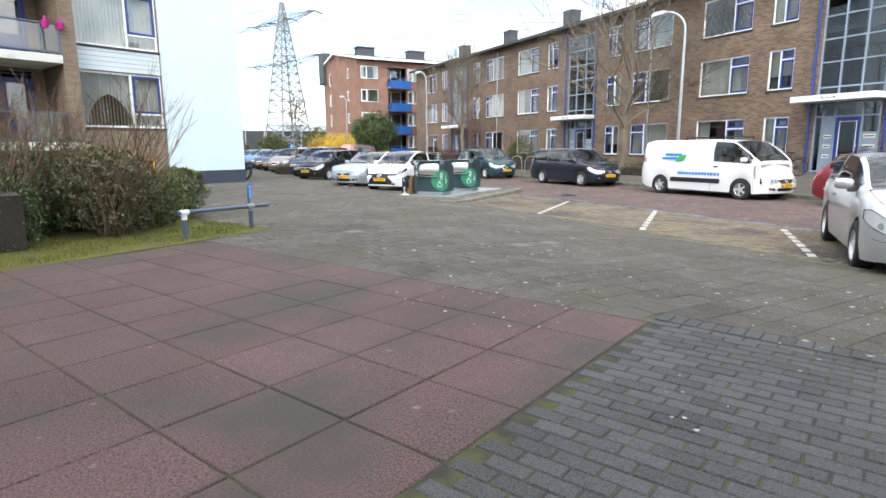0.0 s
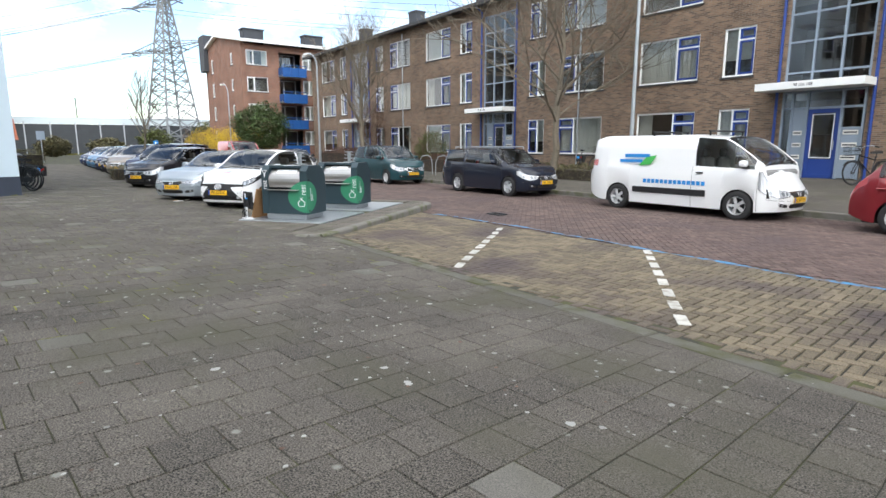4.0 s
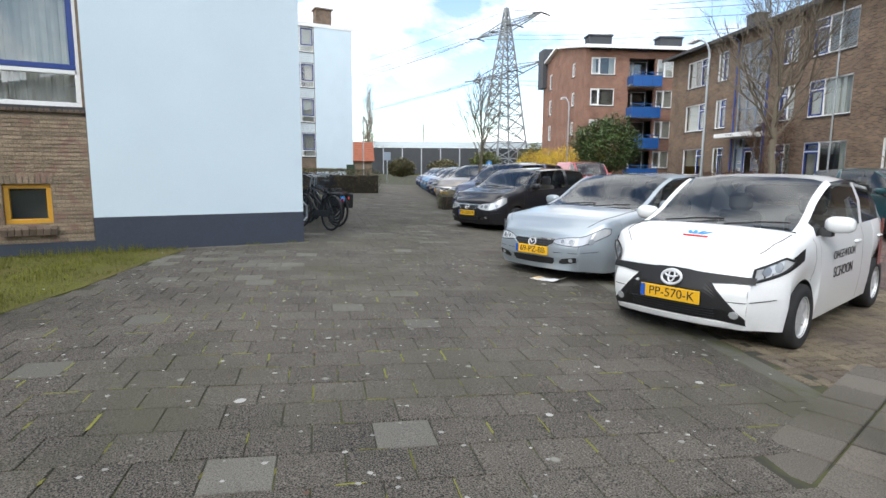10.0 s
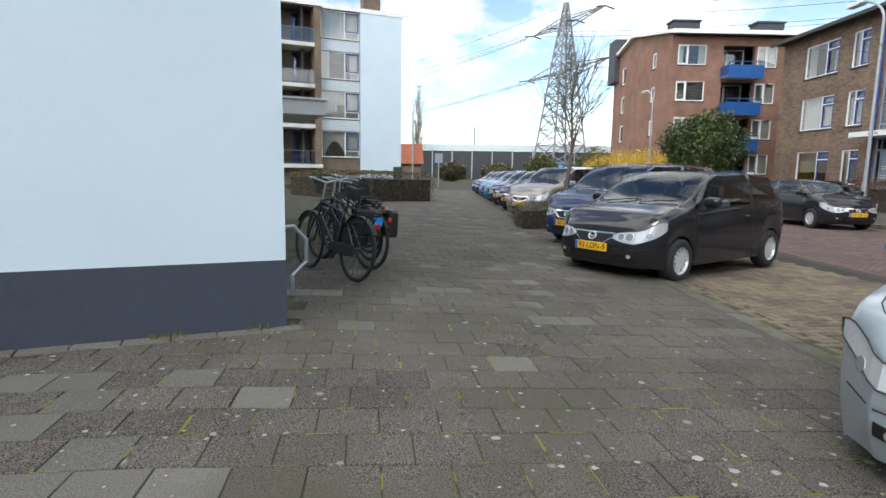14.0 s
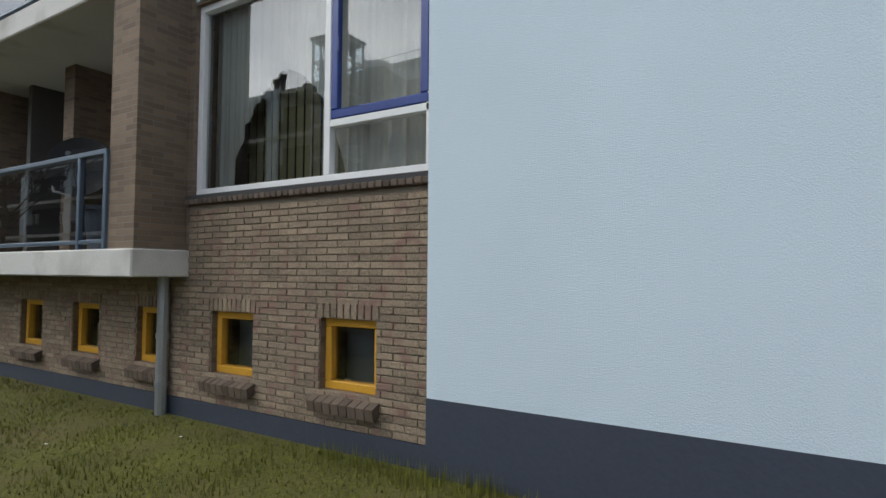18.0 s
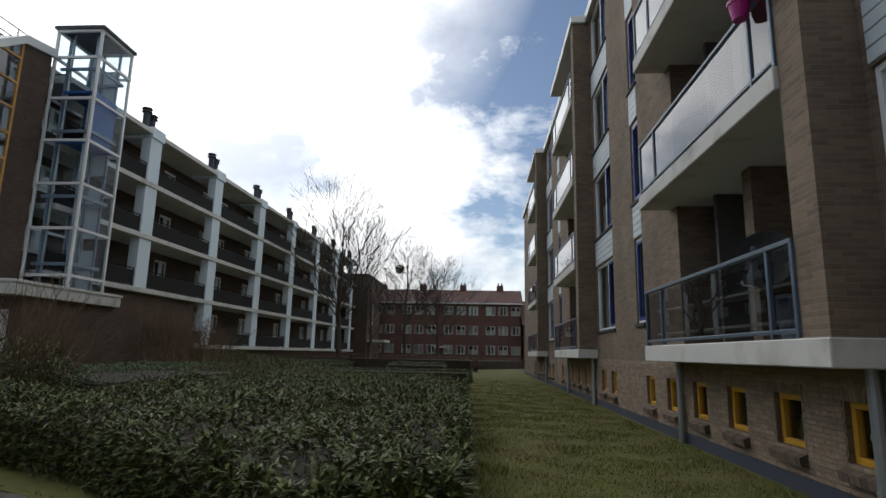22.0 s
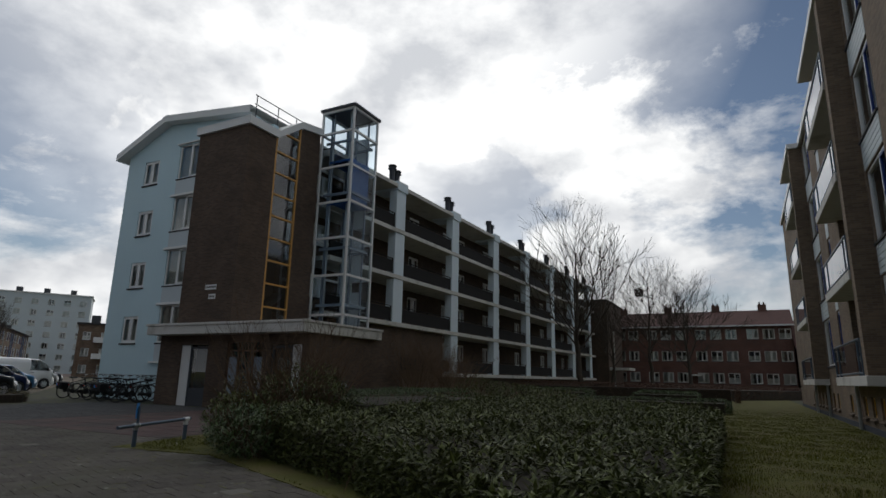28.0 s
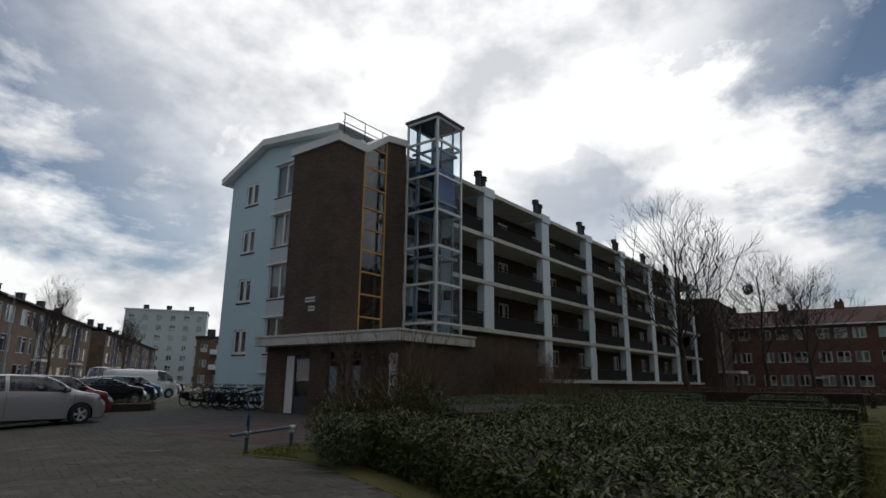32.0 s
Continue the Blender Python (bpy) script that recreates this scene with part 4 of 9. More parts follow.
for x in range(4, 64, 8):
    s = Shape().box(x - 0.5, 3.0, ROW_TOP + 0.6, x + 0.5, 3.8, ROW_TOP + 2.1)
    s.box(x - 0.56, 2.94, ROW_TOP + 2.1, x + 0.56, 3.86, ROW_TOP + 2.2)
    ch = part("chimney", cached("rowchim", lambda: s.mesh("chimney", slate)), None, row) if x == 4 else part("chimney", MESHES["rowchim"], None, row, m=pose(x - 4, 0, 0))
for c in stairs:
    if c + 1.25 > ROW_L:
        continue
    s = Shape()
    ring(s, c - 1.25, 3.3, c + 1.25, 8.5, 0.07, 0.02, 0.12)
    for i in (1, 2):
        s.box(c - 1.25 + 0.83 * i - 0.035, 0.02, 3.3, c - 1.25 + 0.83 * i + 0.035, 0.12, 8.5)
    for z in (3.9, 4.9, 5.8, 6.7, 7.6):
        s.box(c - 1.25, 0.03, z - 0.03, c + 1.25, 0.11, z + 0.03)
    st = part("stair_window", s, bluegrey, row, "tall pale blue grey glazed stairwell")
    p = part("pane", Shape().add([(c - 1.2, 0.07, 3.35), (c + 1.2, 0.07, 3.35), (c + 1.2, 0.07, 8.45), (c - 1.2, 0.07, 8.45)], [(0, 1, 2, 3)]), pane, st)
    p.visible_shadow = False
    s = Shape().box(c - 1.75, -1.0, 3.3, c + 1.45, 0.3, 3.54, 0, 0.01)
    part("canopy", s, white, row, "flat white entrance canopy")
    lettering("house_numbers", "98 t/m 108", 0.13, ink, row, pose(c - 0.25, -1.004, 3.42, 90, 0, 0), 0.002)
    # glazed screen with slotted letter panels and a dark door
    s = Shape()
    for x in (c - 1.22, c - 0.92, c - 0.45, c + 0.57, c + 1.19):
        s.box(x - 0.035, 0.0, ROW_Z, x + 0.035, 0.13, 3.3, 0, 0.006)
    for x0, x1, zz in ((c - 1.22, c - 0.45, (ROW_Z + 0.06, 2.72, 3.26)), (c - 0.45, c + 0.57, (2.72, 3.26)), (c + 0.57, c + 1.19, (ROW_Z + 0.06, 2.05, 2.72, 3.26))):
        for z in zz:
            s.box(x0, 0.01, z - 0.035, x1, 0.12, z + 0.035, 0, 0.006)
    part("entrance_screen", s, bluegrey, row, "blue grey entrance screen")
    for x0, x1, z0, z1 in ((c - 1.19, c - 0.95, ROW_Z + 0.10, 2.69), (c - 0.42, c + 0.54, 2.75, 3.23), (c - 1.19, c - 0.95, 2.75, 3.23), (c - 0.89, c - 0.48, 2.75, 3.23), (c + 0.60, c + 1.16, 2.75, 3.23), (c + 0.60, c + 1.16, 2.08, 2.69)):
        p = part("pane", Shape().add([(x0, 0.07, z0), (x1, 0.07, z0), (x1, 0.07, z1), (x0, 0.07, z1)], [(0, 1, 2, 3)]), pane, row)
        p.visible_shadow = False
    for x0, x1, z1, slots in ((c - 0.885, c - 0.485, 2.685, 3), (c + 0.605, c + 1.155, 2.015, 3)):
        lp = part("letter_panel", Shape().box(x0, 0.045, ROW_Z + 0.095, x1, 0.075, z1), bluegrey, row)
        for i in range(slots):
            z = ROW_Z + 0.62 + 0.40 * i
            part("letter_slot", Shape().box(x0 + 0.06, 0.025, z, x1 - 0.06, 0.046, z + 0.15, 0, 0.008), offwhite, lp)
            part("slot_gap", Shape().box(x0 + 0.09, 0.020, z + 0.055, x1 - 0.09, 0.026, z + 0.095), ink, lp)
    s = Shape()
    ring(s, c - 0.41, ROW_Z, c + 0.53, 2.68, 0.13, 0.05, 0.11)
    s.box(c - 0.30, 0.07, ROW_Z + 0.1, c + 0.42, 0.09, 1.05)
    d = part("entrance_door", s, blue, row, "dark blue entrance door with a glazed upper half")
    s = Shape()
    ring(s, c - 0.27, 1.08, c + 0.39, 2.52, 0.03, 0.045, 0.06)
    part("glazing_bead", s, white, d)
    part("door_handle", Shape().tube((c + 0.44, 0.0, 1.35), (c + 0.44, 0.0, 1.65), 0.016, n=8), galvanised, d)
    p = part("pane", Shape().add([(c - 0.28, 0.095, 1.05), (c + 0.40, 0.095, 1.05), (c + 0.40, 0.095, 2.55), (c - 0.28, 0.095, 2.55)], [(0, 1, 2, 3)]), pane, d)
    p.visible_shadow = False
    for x in (c - 1.42, c + 1.42):
        s = Shape().path([(x, -0.06, 0.3), (x, -0.06, 8.8), (x, -0.5, 9.0)], 0.05, 8)
        part("drain_pipe", s, blue, row)
for x in (15.4, 31.0, 46.8, 62.4):
    s = Shape().tube((x, -0.05, 0.3), (x, -0.05, 8.9), 0.04, n=8)
    part("drain_pipe", s, galvanised, row)

# ---- red brown flats with blue balconies, end of the street ----
p = street(49.8, 12.7)
bb = thing("balcony_flats", pose(p.x, p.y, 0, 0, 0, STREET), "four storey red brown brick flats with bright blue balconies", "building", kind="structure")
BT = 10.9
bw = []
for i in range(4):
    z = 1.68 + 2.44 * i
    bw += [(0.45, z, 2.0, 1.36, VENT_L, ("half", "net", "slats", "half")[i], {"casement": white}), (5.95, z - 0.1, 1.4, 1.4, ((0.5, "vent"), (0.5, "fix")), "net", {"casement": white})]
    bw += [(9.5, z, 2.0, 1.36, VENT_L, "net", {"casement": white})]
bl = [(3.6, 5.8, 0.9 + 2.44 * i, 3.0 + 2.44 * i) for i in range(4)]
face(bb, pose(0, 0, 0), 24.0, 0, BT, brick_red, bw, extra=bl)
for i in range(4):
    z = 0.74 + 2.44 * i
    s = Shape().box(3.5, -1.1, z, 5.9, 1.4, z + 0.16)
    part("balcony_slab", s, offwhite, bb)
    s = Shape().box(3.5, -1.12, z - 0.05, 5.9, -1.06, z + 0.8).box(3.5, -1.1, z, 3.55, 0, z + 0.8).box(5.85, -1.1, z, 5.9, 0, z + 0.8)
    s.tube((3.5, -1.1, z + 1.02), (5.9, -1.1, z + 1.02), 0.03)
    for x in (3.52, 4.3, 5.1, 5.88):
        s.tube((x, -1.13, z), (x, -1.13, z + 1.02), 0.025)
    part("balcony_front", s, blue_bright, bb, "bright blue panelled balcony front")
    window(bb, pose(3.7, 1.3, z + 0.16), 2.0, 2.1, ((0.4, "vent"), (0.6, "fix")), "half", casement=white, sill=False)
# back of the recess, the balcony shade put into its dark colour
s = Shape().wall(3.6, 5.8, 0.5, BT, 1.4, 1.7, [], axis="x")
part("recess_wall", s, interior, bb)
room_back(bb, pose(0, 0, 0), 24.0, 0.3, BT, 5.0, [1.0 + 2.44 * i for i in range(5)])
gw = [(2.7, 1.9 + 2.44 * i, 0.8, 1.15, ONE, "net", {"casement": white}) for i in range(4)] + [(9.6, 1.75 + 2.44 * i, 0.9, 1.45, ONE, "net", {"casement": white}) for i in range(4)]
gm = Matrix.Translation((0, 12.7, 0)) @ pose(0, 0, 0, 0, 0, -90)
face(bb, gm, 12.4, 0, BT, brick_red, [(12.7 - a - w, z, w, h, c, d, e) for a, z, w, h, c, d, e in gw])
s = Shape().prism([(0.0, BT), (12.7, BT), (12.7, BT + 0.55), (7.6, BT + 1.55), (0.0, BT + 0.2)], 0.0, 0.3, "x")
part("gable_top", s, brick_red, bb)
s = Shape().box(0.3, 12.7, 0, 24, 13.0, BT).box(23.7, 0.3, 0, 24, 12.7, BT)
part("back_wall", s, brick_red, bb)
s = Shape()
for y0, z0, y1, z1 in ((-0.9, BT + 0.02, 7.6, BT + 1.55), (7.6, BT + 1.55, 13.2, BT + 0.5)):
    s.add([(-0.35, y0, z0), (24.4, y0, z0), (24.4, y1, z1), (-0.35, y1, z1)], [(0, 1, 2, 3)])
    s.add([(-0.35, y0, z0 + 0.22), (24.4, y0, z0 + 0.22), (24.4, y1, z1 + 0.22), (-0.35, y1, z1 + 0.22)], [(0, 1, 2, 3)], 1)
    s.add([(-0.35, y0, z0), (-0.35, y1, z1), (-0.35, y1, z1 + 0.22), (-0.35, y0, z0 + 0.22)], [(0, 1, 2, 3)])
s.box(-0.35, -0.95, BT, 24.4, -0.9, BT + 0.26)
part("roof", s, (white, roofing), bb, "shallow roof with white fascia")
for x, y in ((2.6, 4.0), (9.0, 4.0)):
    s = Shape().box(x - 1.0, y, BT + 0.6, x + 1.0, y + 1.2, BT + 2.0).box(x - 1.1, y - 0.1, BT + 2.0, x + 1.1, y + 1.3, BT + 2.12)
    part("chimney", s, slate, bb)
s = Shape().box(-0.45, 11.4, BT - 1.4, 1.0, 13.3, BT + 2.3)
part("chimney", s, slate, bb, "tall slate clad corner chimney")

# ---- flats with the glass lift ----
LR = 178.4
lf = thing("gallery_flats", LATE @ pose(-0.6, -10.2, 0, 0, 0, LR - 180 - 90), "dark brick flats with pale blue concrete frame, galleries and a glass lift", "building", kind="structure")
# frame: x to the right along the front (southwards), y into the building
LT = 1.55 + 4 * STOREY
PIL = [3.5 + 6.75 * i for i in range(7)]
s = Shape()
for p in PIL:
    for i in range(4):
        z = 1.55 + STOREY * i
        if p < 8 and i == 0:
            continue
        s.box(p, -0.35, z + 0.18, p + 0.95, 0.15, z + STOREY - 0.05, 0, 0.015)
    s.box(p - 0.05, -0.45, LT - 0.2, p + 1.0, 1.25, LT + 0.35, 0, 0.015)
part("concrete_pillar", s, pillar_blue, lf, "pale blue painted concrete pillars")
for i in range(5):
    z = 1.55 + STOREY * i
    x0 = 9.6 if i == 0 else -2.0
    s = Shape().box(x0, -0.42, z - 0.05, 47.0, 1.6, z + 0.18, 0, 0.012)
    part("gallery_slab", s, offwhite, lf)
for i in range(4):
    z = 1.73 + STOREY * i
    for j, p in enumerate(PIL):
        if i == 0 and j < 1:
            continue
        s = Shape()
        a, c = (PIL[j - 1] + 0.97 if j else -1.9), p - 0.02
        s.box(a, -0.28, z + 0.86, c, -0.22, z + 0.9)
        s.box(a, -0.28, z + 0.08, c, -0.25, z + 0.78)
        for x in (a, (a + c) / 2, c - 0.04):
            s.box(x, -0.28, z, x + 0.04, -0.23, z + 0.88)
        part("gallery_railing", s, rail_dark, lf)
lw = []
for i in range(4):
    for j, p in enumerate(PIL):
        lw.append((p - 4.6, 1.73 + STOREY * i + 0.9, 1.2, 1.15, ((0.5, "vent"), (0.5, "vent")), "net", {"casement": white}))
        lw.append((p - 2.3, 1.73 + STOREY * i + 0.9, 1.2, 1.15, ((0.5, "vent"), (0.5, "vent")), "half", {"casement": white}))
face(lf, pose(-2.0, 1.6, 0), 49.0, 0.0, LT, brick_tower, [(a + 2.0, *r) for a, *r in lw])
s = Shape().box(-2.0, -0.1, -0.2, 9.6, 0.2, 4.1)
s.box(9.6, 0.0, -0.2, 47.0, 1.5, 1.5)
part("plinth_wall", s, brick_tower, lf)
s = Shape().box(-2, -0.2, LT, 47.0, 10.0, LT + 0.3)
part("roof", s, white, lf)
s = Shape().box(-2, 0.0, LT + 0.3, 47.0, 9.8, LT + 0.36)
part("roofing", s, roofing, lf)
s = Shape().box(-2, 11.0, 0, 47.0, 11.3, LT).box(46.7, 1.6, 0, 47.0, 11, LT)
part("back_wall", s, brick_tower, lf)
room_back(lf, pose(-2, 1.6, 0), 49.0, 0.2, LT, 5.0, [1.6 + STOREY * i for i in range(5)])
for p in PIL:
    s = Shape()
    for dx, h in ((0.2, 1.0), (0.70, 0.8)):
        s.tube((p + dx, 0.2, LT + 0.35), (p + dx, 0.2, LT + 0.35 + h), 0.17, n=10)
        for e in (0.38, 0.22):
            s.tube((p + dx, 0.2, LT + e + h), (p + dx, 0.2, LT + e + 0.07 + h), 0.27, 0.23, n=10)
    part("roof_vent", s, slate, lf)

# entrance block, stair tower and pale gable, in plain world directions
en = thing("entrance_block", LATE @ pose(-0.6, -3.3, 0.17, 0, 0, 180), "low dark brick entrance block under a white canopy", "building", kind="structure")
# frame: x to the west (right as seen from outside), y to the south (into the building)
s = Shape().box(-4.3, -0.62, 2.74, 3.95, 4.2, 3.12, 0, 0.01)
s.box(-4.34, -0.66, 3.08, 3.99, 4.24, 3.17, 0, 0.008)
part("canopy", s, offwhite, en, "broad white entrance canopy with a flat fascia")
s = Shape().wall(-4.2, 3.75, -0.2, 2.74, 0, 0.3, [(-2.9, -1.35, -0.3, 2.35), (-0.3, 1.55, -0.3, 2.5), (1.95, 3.4, -0.3, 2.35)], axis="x")
s.box(3.45, 0.3, -0.2, 3.75, 6.0, 2.74).box(-4.2, 0.3, -0.2, -3.9, 5.0, 2.74)
part("wall", s, brick_tower, en)
s = Shape().box(-4.2, 3.2, -0.2, 3.6, 3.4, 2.74)
part("inner_wall", s, interior, en)
for x0, x1, wx0, wx1 in ((-2.9, -1.35, -2.9, -2.4), (1.95, 3.4, 2.95, 3.4)):
    s = Shape().box(wx0, 0.05, -0.02, wx1, 0.12, 2.35)
    part("door_panel", s, white, en, "white side panel beside a storage door")
    a, c = (wx1, x1) if x0 == wx0 else (x0, wx0)
    s = Shape()
    ring(s, a, 0.0, c, 2.3, 0.09, 0.06, 0.13)
    s.box(a + 0.05, 0.08, 0.05, c - 0.05, 0.11, 0.7)
    d = part("door", s, slate, en, "dark grey glazed storage door")
    p = part("pane", Shape().add([(a + 0.08, 0.1, 0.7), (c - 0.08, 0.1, 0.7), (c - 0.08, 0.1, 2.2), (a + 0.08, 0.1, 2.2)], [(0, 1, 2, 3)]), pane, d)
    p.visible_shadow = False
s = Shape()
for x in (-0.3, 0.22, 1.0, 1.5):
    s.box(x, 0.05, 0, x + 0.06, 0.14, 2.5)
for z in (0.0, 0.42, 2.1, 2.44):
    s.box(-0.3, 0.05, z, 1.56, 0.14, z + 0.06)
part("entrance_frame", s, brown_wood, en)
s = Shape()
for x0, x1 in ((-0.22, 0.2), (1.08, 1.48)):
    s.box(x0, 0.07, 0.5, x1, 0.12, 1.9)
part("letterbox_panel", s, bluegrey, en)
# tower
tw = thing("stair_tower", LATE @ pose(-0.4, -3.2, 3.2, 0, 0, 180), "windowless dark brick stair tower with an orange framed glazed strip", "building", kind="structure")
TH = 11.6
s = Shape().box(-3.0, 0.0, 0.0, 0.0, 1.55, TH - 3.2)
part("brick_wall", s, brick_tower, tw)
s = Shape().prism([(3.05, 0.0), (4.4, 0.0), (4.4, TH - 1.95), (3.05, TH - 2.15)], -3.0, 0.0, "x")
part("brick_wall", s, brick_tower, tw)
# inside of the stairwell, its dimness put into the colour
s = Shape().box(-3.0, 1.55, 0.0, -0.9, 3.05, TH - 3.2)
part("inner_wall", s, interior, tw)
s = Shape().box(-3.1, -0.12, TH - 3.2, 0.12, 1.6, TH - 2.85)
part("fascia", s, white, tw)
s = Shape()
for y0, z0, y1, z1 in ((1.6, TH - 3.2, 3.05, TH - 2.15), (3.05, TH - 2.15, 4.5, TH - 1.93)):
    s.prism([(y0, z0), (y1, z1), (y1, z1 + 0.33), (y0, z0 + 0.33)], -3.1, 0.1, "x")
part("fascia", s, white, tw)
s = Shape()
ht = TH - 3.2
for y, h in ((1.55, ht), (2.98, ht + 0.98)):
    s.box(-0.10, y, 0, 0.0, y + 0.09, h)
for i in range(10):
    z = (ht + 0.4) * i / 9
    s.box(-0.09, 1.6, z - 0.035, 0, 3.0, z + 0.035)
st = part("glazed_strip", s, orange_wood, tw, "orange timber framed stair glazing")
p = part("pane", Shape().add([(-0.05, 1.6, 0), (-0.05, 3.0, 0), (-0.05, 3.0, ht + 0.98), (-0.05, 1.6, ht)], [(0, 1, 2, 3)]), pane, st)
p.visible_shadow = False
# flights share the dark tone that stands for the unlit stairwell
for i in range(4):
    part("stair_flight", Shape().prism([(1.65, 0.5 + 2.1 * i), (2.95, 1.5 + 2.1 * i), (2.95, 1.75 + 2.1 * i), (1.65, 0.75 + 2.1 * i)], -0.8, -0.25, "x"), interior, tw)
for k, (z, w) in enumerate(((1.5, 0.62), (1.12, 0.38))):
    nb = part("number_plate", Shape().box(-0.95 - w, -0.02, z, -0.95, 0.0, z + 0.2, 0, 0.003), white, tw, "small white plate with dark figures")
    sb = Shape()
    for i in range(int(w / 0.055)):
        sb.box(-0.92 - w + 0.055 * i, -0.024, z + 0.06, -0.92 - w + 0.055 * i + 0.035, -0.021, z + 0.14)
    part("figures", sb, ink, nb)
for x, y in ((-0.5, 0.7), (-0.5, 2.0), (-0.5, 3.2), (-0.5, 4.2)):
    part("rail_post", Shape().tube((x, y, TH - 2.9), (x, y, TH - 1.45), 0.022, n=6), dark_metal, tw)
for z in (TH - 1.9, TH - 1.47):
    part("roof_railing", Shape().tube((-0.5, 0.6, z), (-0.5, 4.3, z), 0.022, n=6), dark_metal, tw)
# glass lift
lift = thing("glass_lift", LATE @ pose(-2.3, -9.75, 3.0), "free standing glass lift shaft in a white steel frame", "lift")
s = Shape()
H = 11.1
for x in (0, 1.85):
    for y in (0, 1.95):
        s.box(x, y, 0, x + 0.1, y + 0.1, H, 0, 0.008)
for z in (1.1, 2.9, 4.65, 6.4, 8.15, 9.9, 11.05):
    for a in ((0, 0, 1.95, 0.1), (0, 1.95, 1.95, 2.05), (0, 0, 0.1, 2.05), (1.85, 0, 1.95, 2.05)):
        s.box(a[0], a[1], z - 0.05, a[2], a[3], z + 0.05)
part("shaft_frame", s, white, lift)
s = Shape().box(-0.08, -0.08, H, 2.03, 2.13, H + 0.14, 0, 0.01)
part("roof_plate", s, slate, lift)
for a in ((0.04, 0.1, 0.06, 1.95), (1.89, 0.1, 1.91, 1.95), (0.1, 0.04, 1.85, 0.06), (0.1, 1.99, 1.85, 2.01)):
    p = part("glass_wall", Shape().box(a[0], a[1], 0, a[2], a[3], H), pane_lift, lift)
    p.visible_shadow = False
s = Shape().tube((0.5, 1.6, 0), (0.5, 1.6, H), 0.05).tube((1.5, 1.6, 0), (1.5, 1.6, H), 0.05).box(0.3, 0.3, 0, 0.5, 1.7, 0.4)
part("guide_rail", s, galvanised, lift)
s = Shape().box(0.25, 0.3, 6.4, 1.6, 1.7, 6.5).box(0.25, 0.3, 8.5, 1.6, 1.7, 8.6).box(0.25, 0.3, 6.5, 0.3, 1.7, 8.5).box(0.25, 0.3, 6.5, 1.6, 0.35, 8.5)
part("lift_car", s, blue_bright, lift, "blue lift car")
for z in (1.5, 4.15, 6.8, 9.45):
    part("landing_frame", Shape().box(0.12, 0.25, z, 1.8, 0.33, z + 0.12).box(0.12, 1.72, z, 1.8, 1.80, z + 0.12).box(0.12, 0.3, z, 0.2, 1.75, z + 0.12), bluegrey, lift)
# pale panels at door height on each floor, added to brighten the shaft
for i in range(4):
    z = 0.25 + STOREY * i
    part("landing_door", Shape().box(0.45, 0.12, z, 1.5, 0.17, z + 2.1, 0, 0.01), panel_white, lift, "pale panel added to brighten the lift shaft")
for x, y in ((0.35, 0.35), (1.1, 0.3), (1.6, 0.35), (0.35, 1.65), (1.6, 1.65)):
    part("guide_post", Shape().box(x - 0.04, y - 0.04, 0, x + 0.04, y + 0.04, H - 0.2), bluegrey, lift)
# pale gable wing
gb = thing("gable_wing", LATE @ pose(2.4, -4.9, 0.1, 0, 0, 180), "pale blue rendered gable with white trimmed roof", "building", kind="structure")
# frame: x to the west, y to the south; the far corner stands at x = -8.1
gwins = []
for i in range(4):
    z = 2.65 + 2.64 * i
    gwins += [(-3.75, z - 0.0, 1.6, 1.75, ((0.5, "fix"), (0.5, "vent")), "net", {"casement": white}), (-6.35, z, 1.12, 1.27, ((0.5, "vent"), (0.5, "vent")), "net", {"casement": white})]
face(gb, pose(-7.7, 0, 0), 10.1, -0.2, 12.3, stucco_blue, [(a + 7.7, *r) for a, *r in gwins])
s = Shape().prism([(-7.7, 12.3), (1.2, 12.3), (1.2, 13.0), (-4.6, 13.7), (-7.7, 12.35)], 0.0, 0.3, "y")
part("gable_top", s, stucco_blue, gb)
for i in range(4):
    z = 2.65 + 2.64 * i
    pn = part("window_panel", Shape().box(-3.75, -0.03, z - 0.82, -2.15, 0.0, z - 0.06, 0, 0.005), panel_white, gb, "pale panel under a tall window")
    part("ledge", Shape().box(-3.95, -0.12, z - 0.92, -1.95, 0.0, z - 0.84, 0, 0.006), white, pn)
    part("ledge", Shape().box(-3.9, -0.10, z + 1.78, -2.0, 0.0, z + 1.84, 0, 0.006), white, pn)
part("side_wall", Shape().box(-7.7, 0.3, -0.2, -7.4, 34, 12.2), stucco_blue, gb)
for k, y in enumerate((9.0, 17.5, 26.0)):
    part("rear_bay", Shape().box(-8.9 - 0.05 * k, y, -0.2, -8.1, y + 4.5, 12.0 - 0.5 * k), stucco_blue, gb)
    part("bay_roof", Shape().box(-9.5 - 0.05 * k, y - 0.3, 12.0 - 0.5 * k, -8.0, y + 4.8, 12.25 - 0.5 * k), white, gb)
s = Shape()
for x0, z0, x1, z1 in ((-8.2, 12.1, -4.6, 13.62), (-4.6, 13.62, 1.3, 12.95)):
    s.add([(x0, -0.45, z0), (x1, -0.45, z1), (x1, -0.45, z1 + 0.34), (x0, -0.45, z0 + 0.34), (x0, 9, z0), (x1, 9, z1), (x1, 9, z1 + 0.34), (x0, 9, z0 + 0.34)],
          [(0, 1, 2, 3), (4, 7, 6, 5), (0, 4, 5, 1), (3, 2, 6, 7), (0, 3, 7, 4)])
part("roof_edge", s, white, gb)
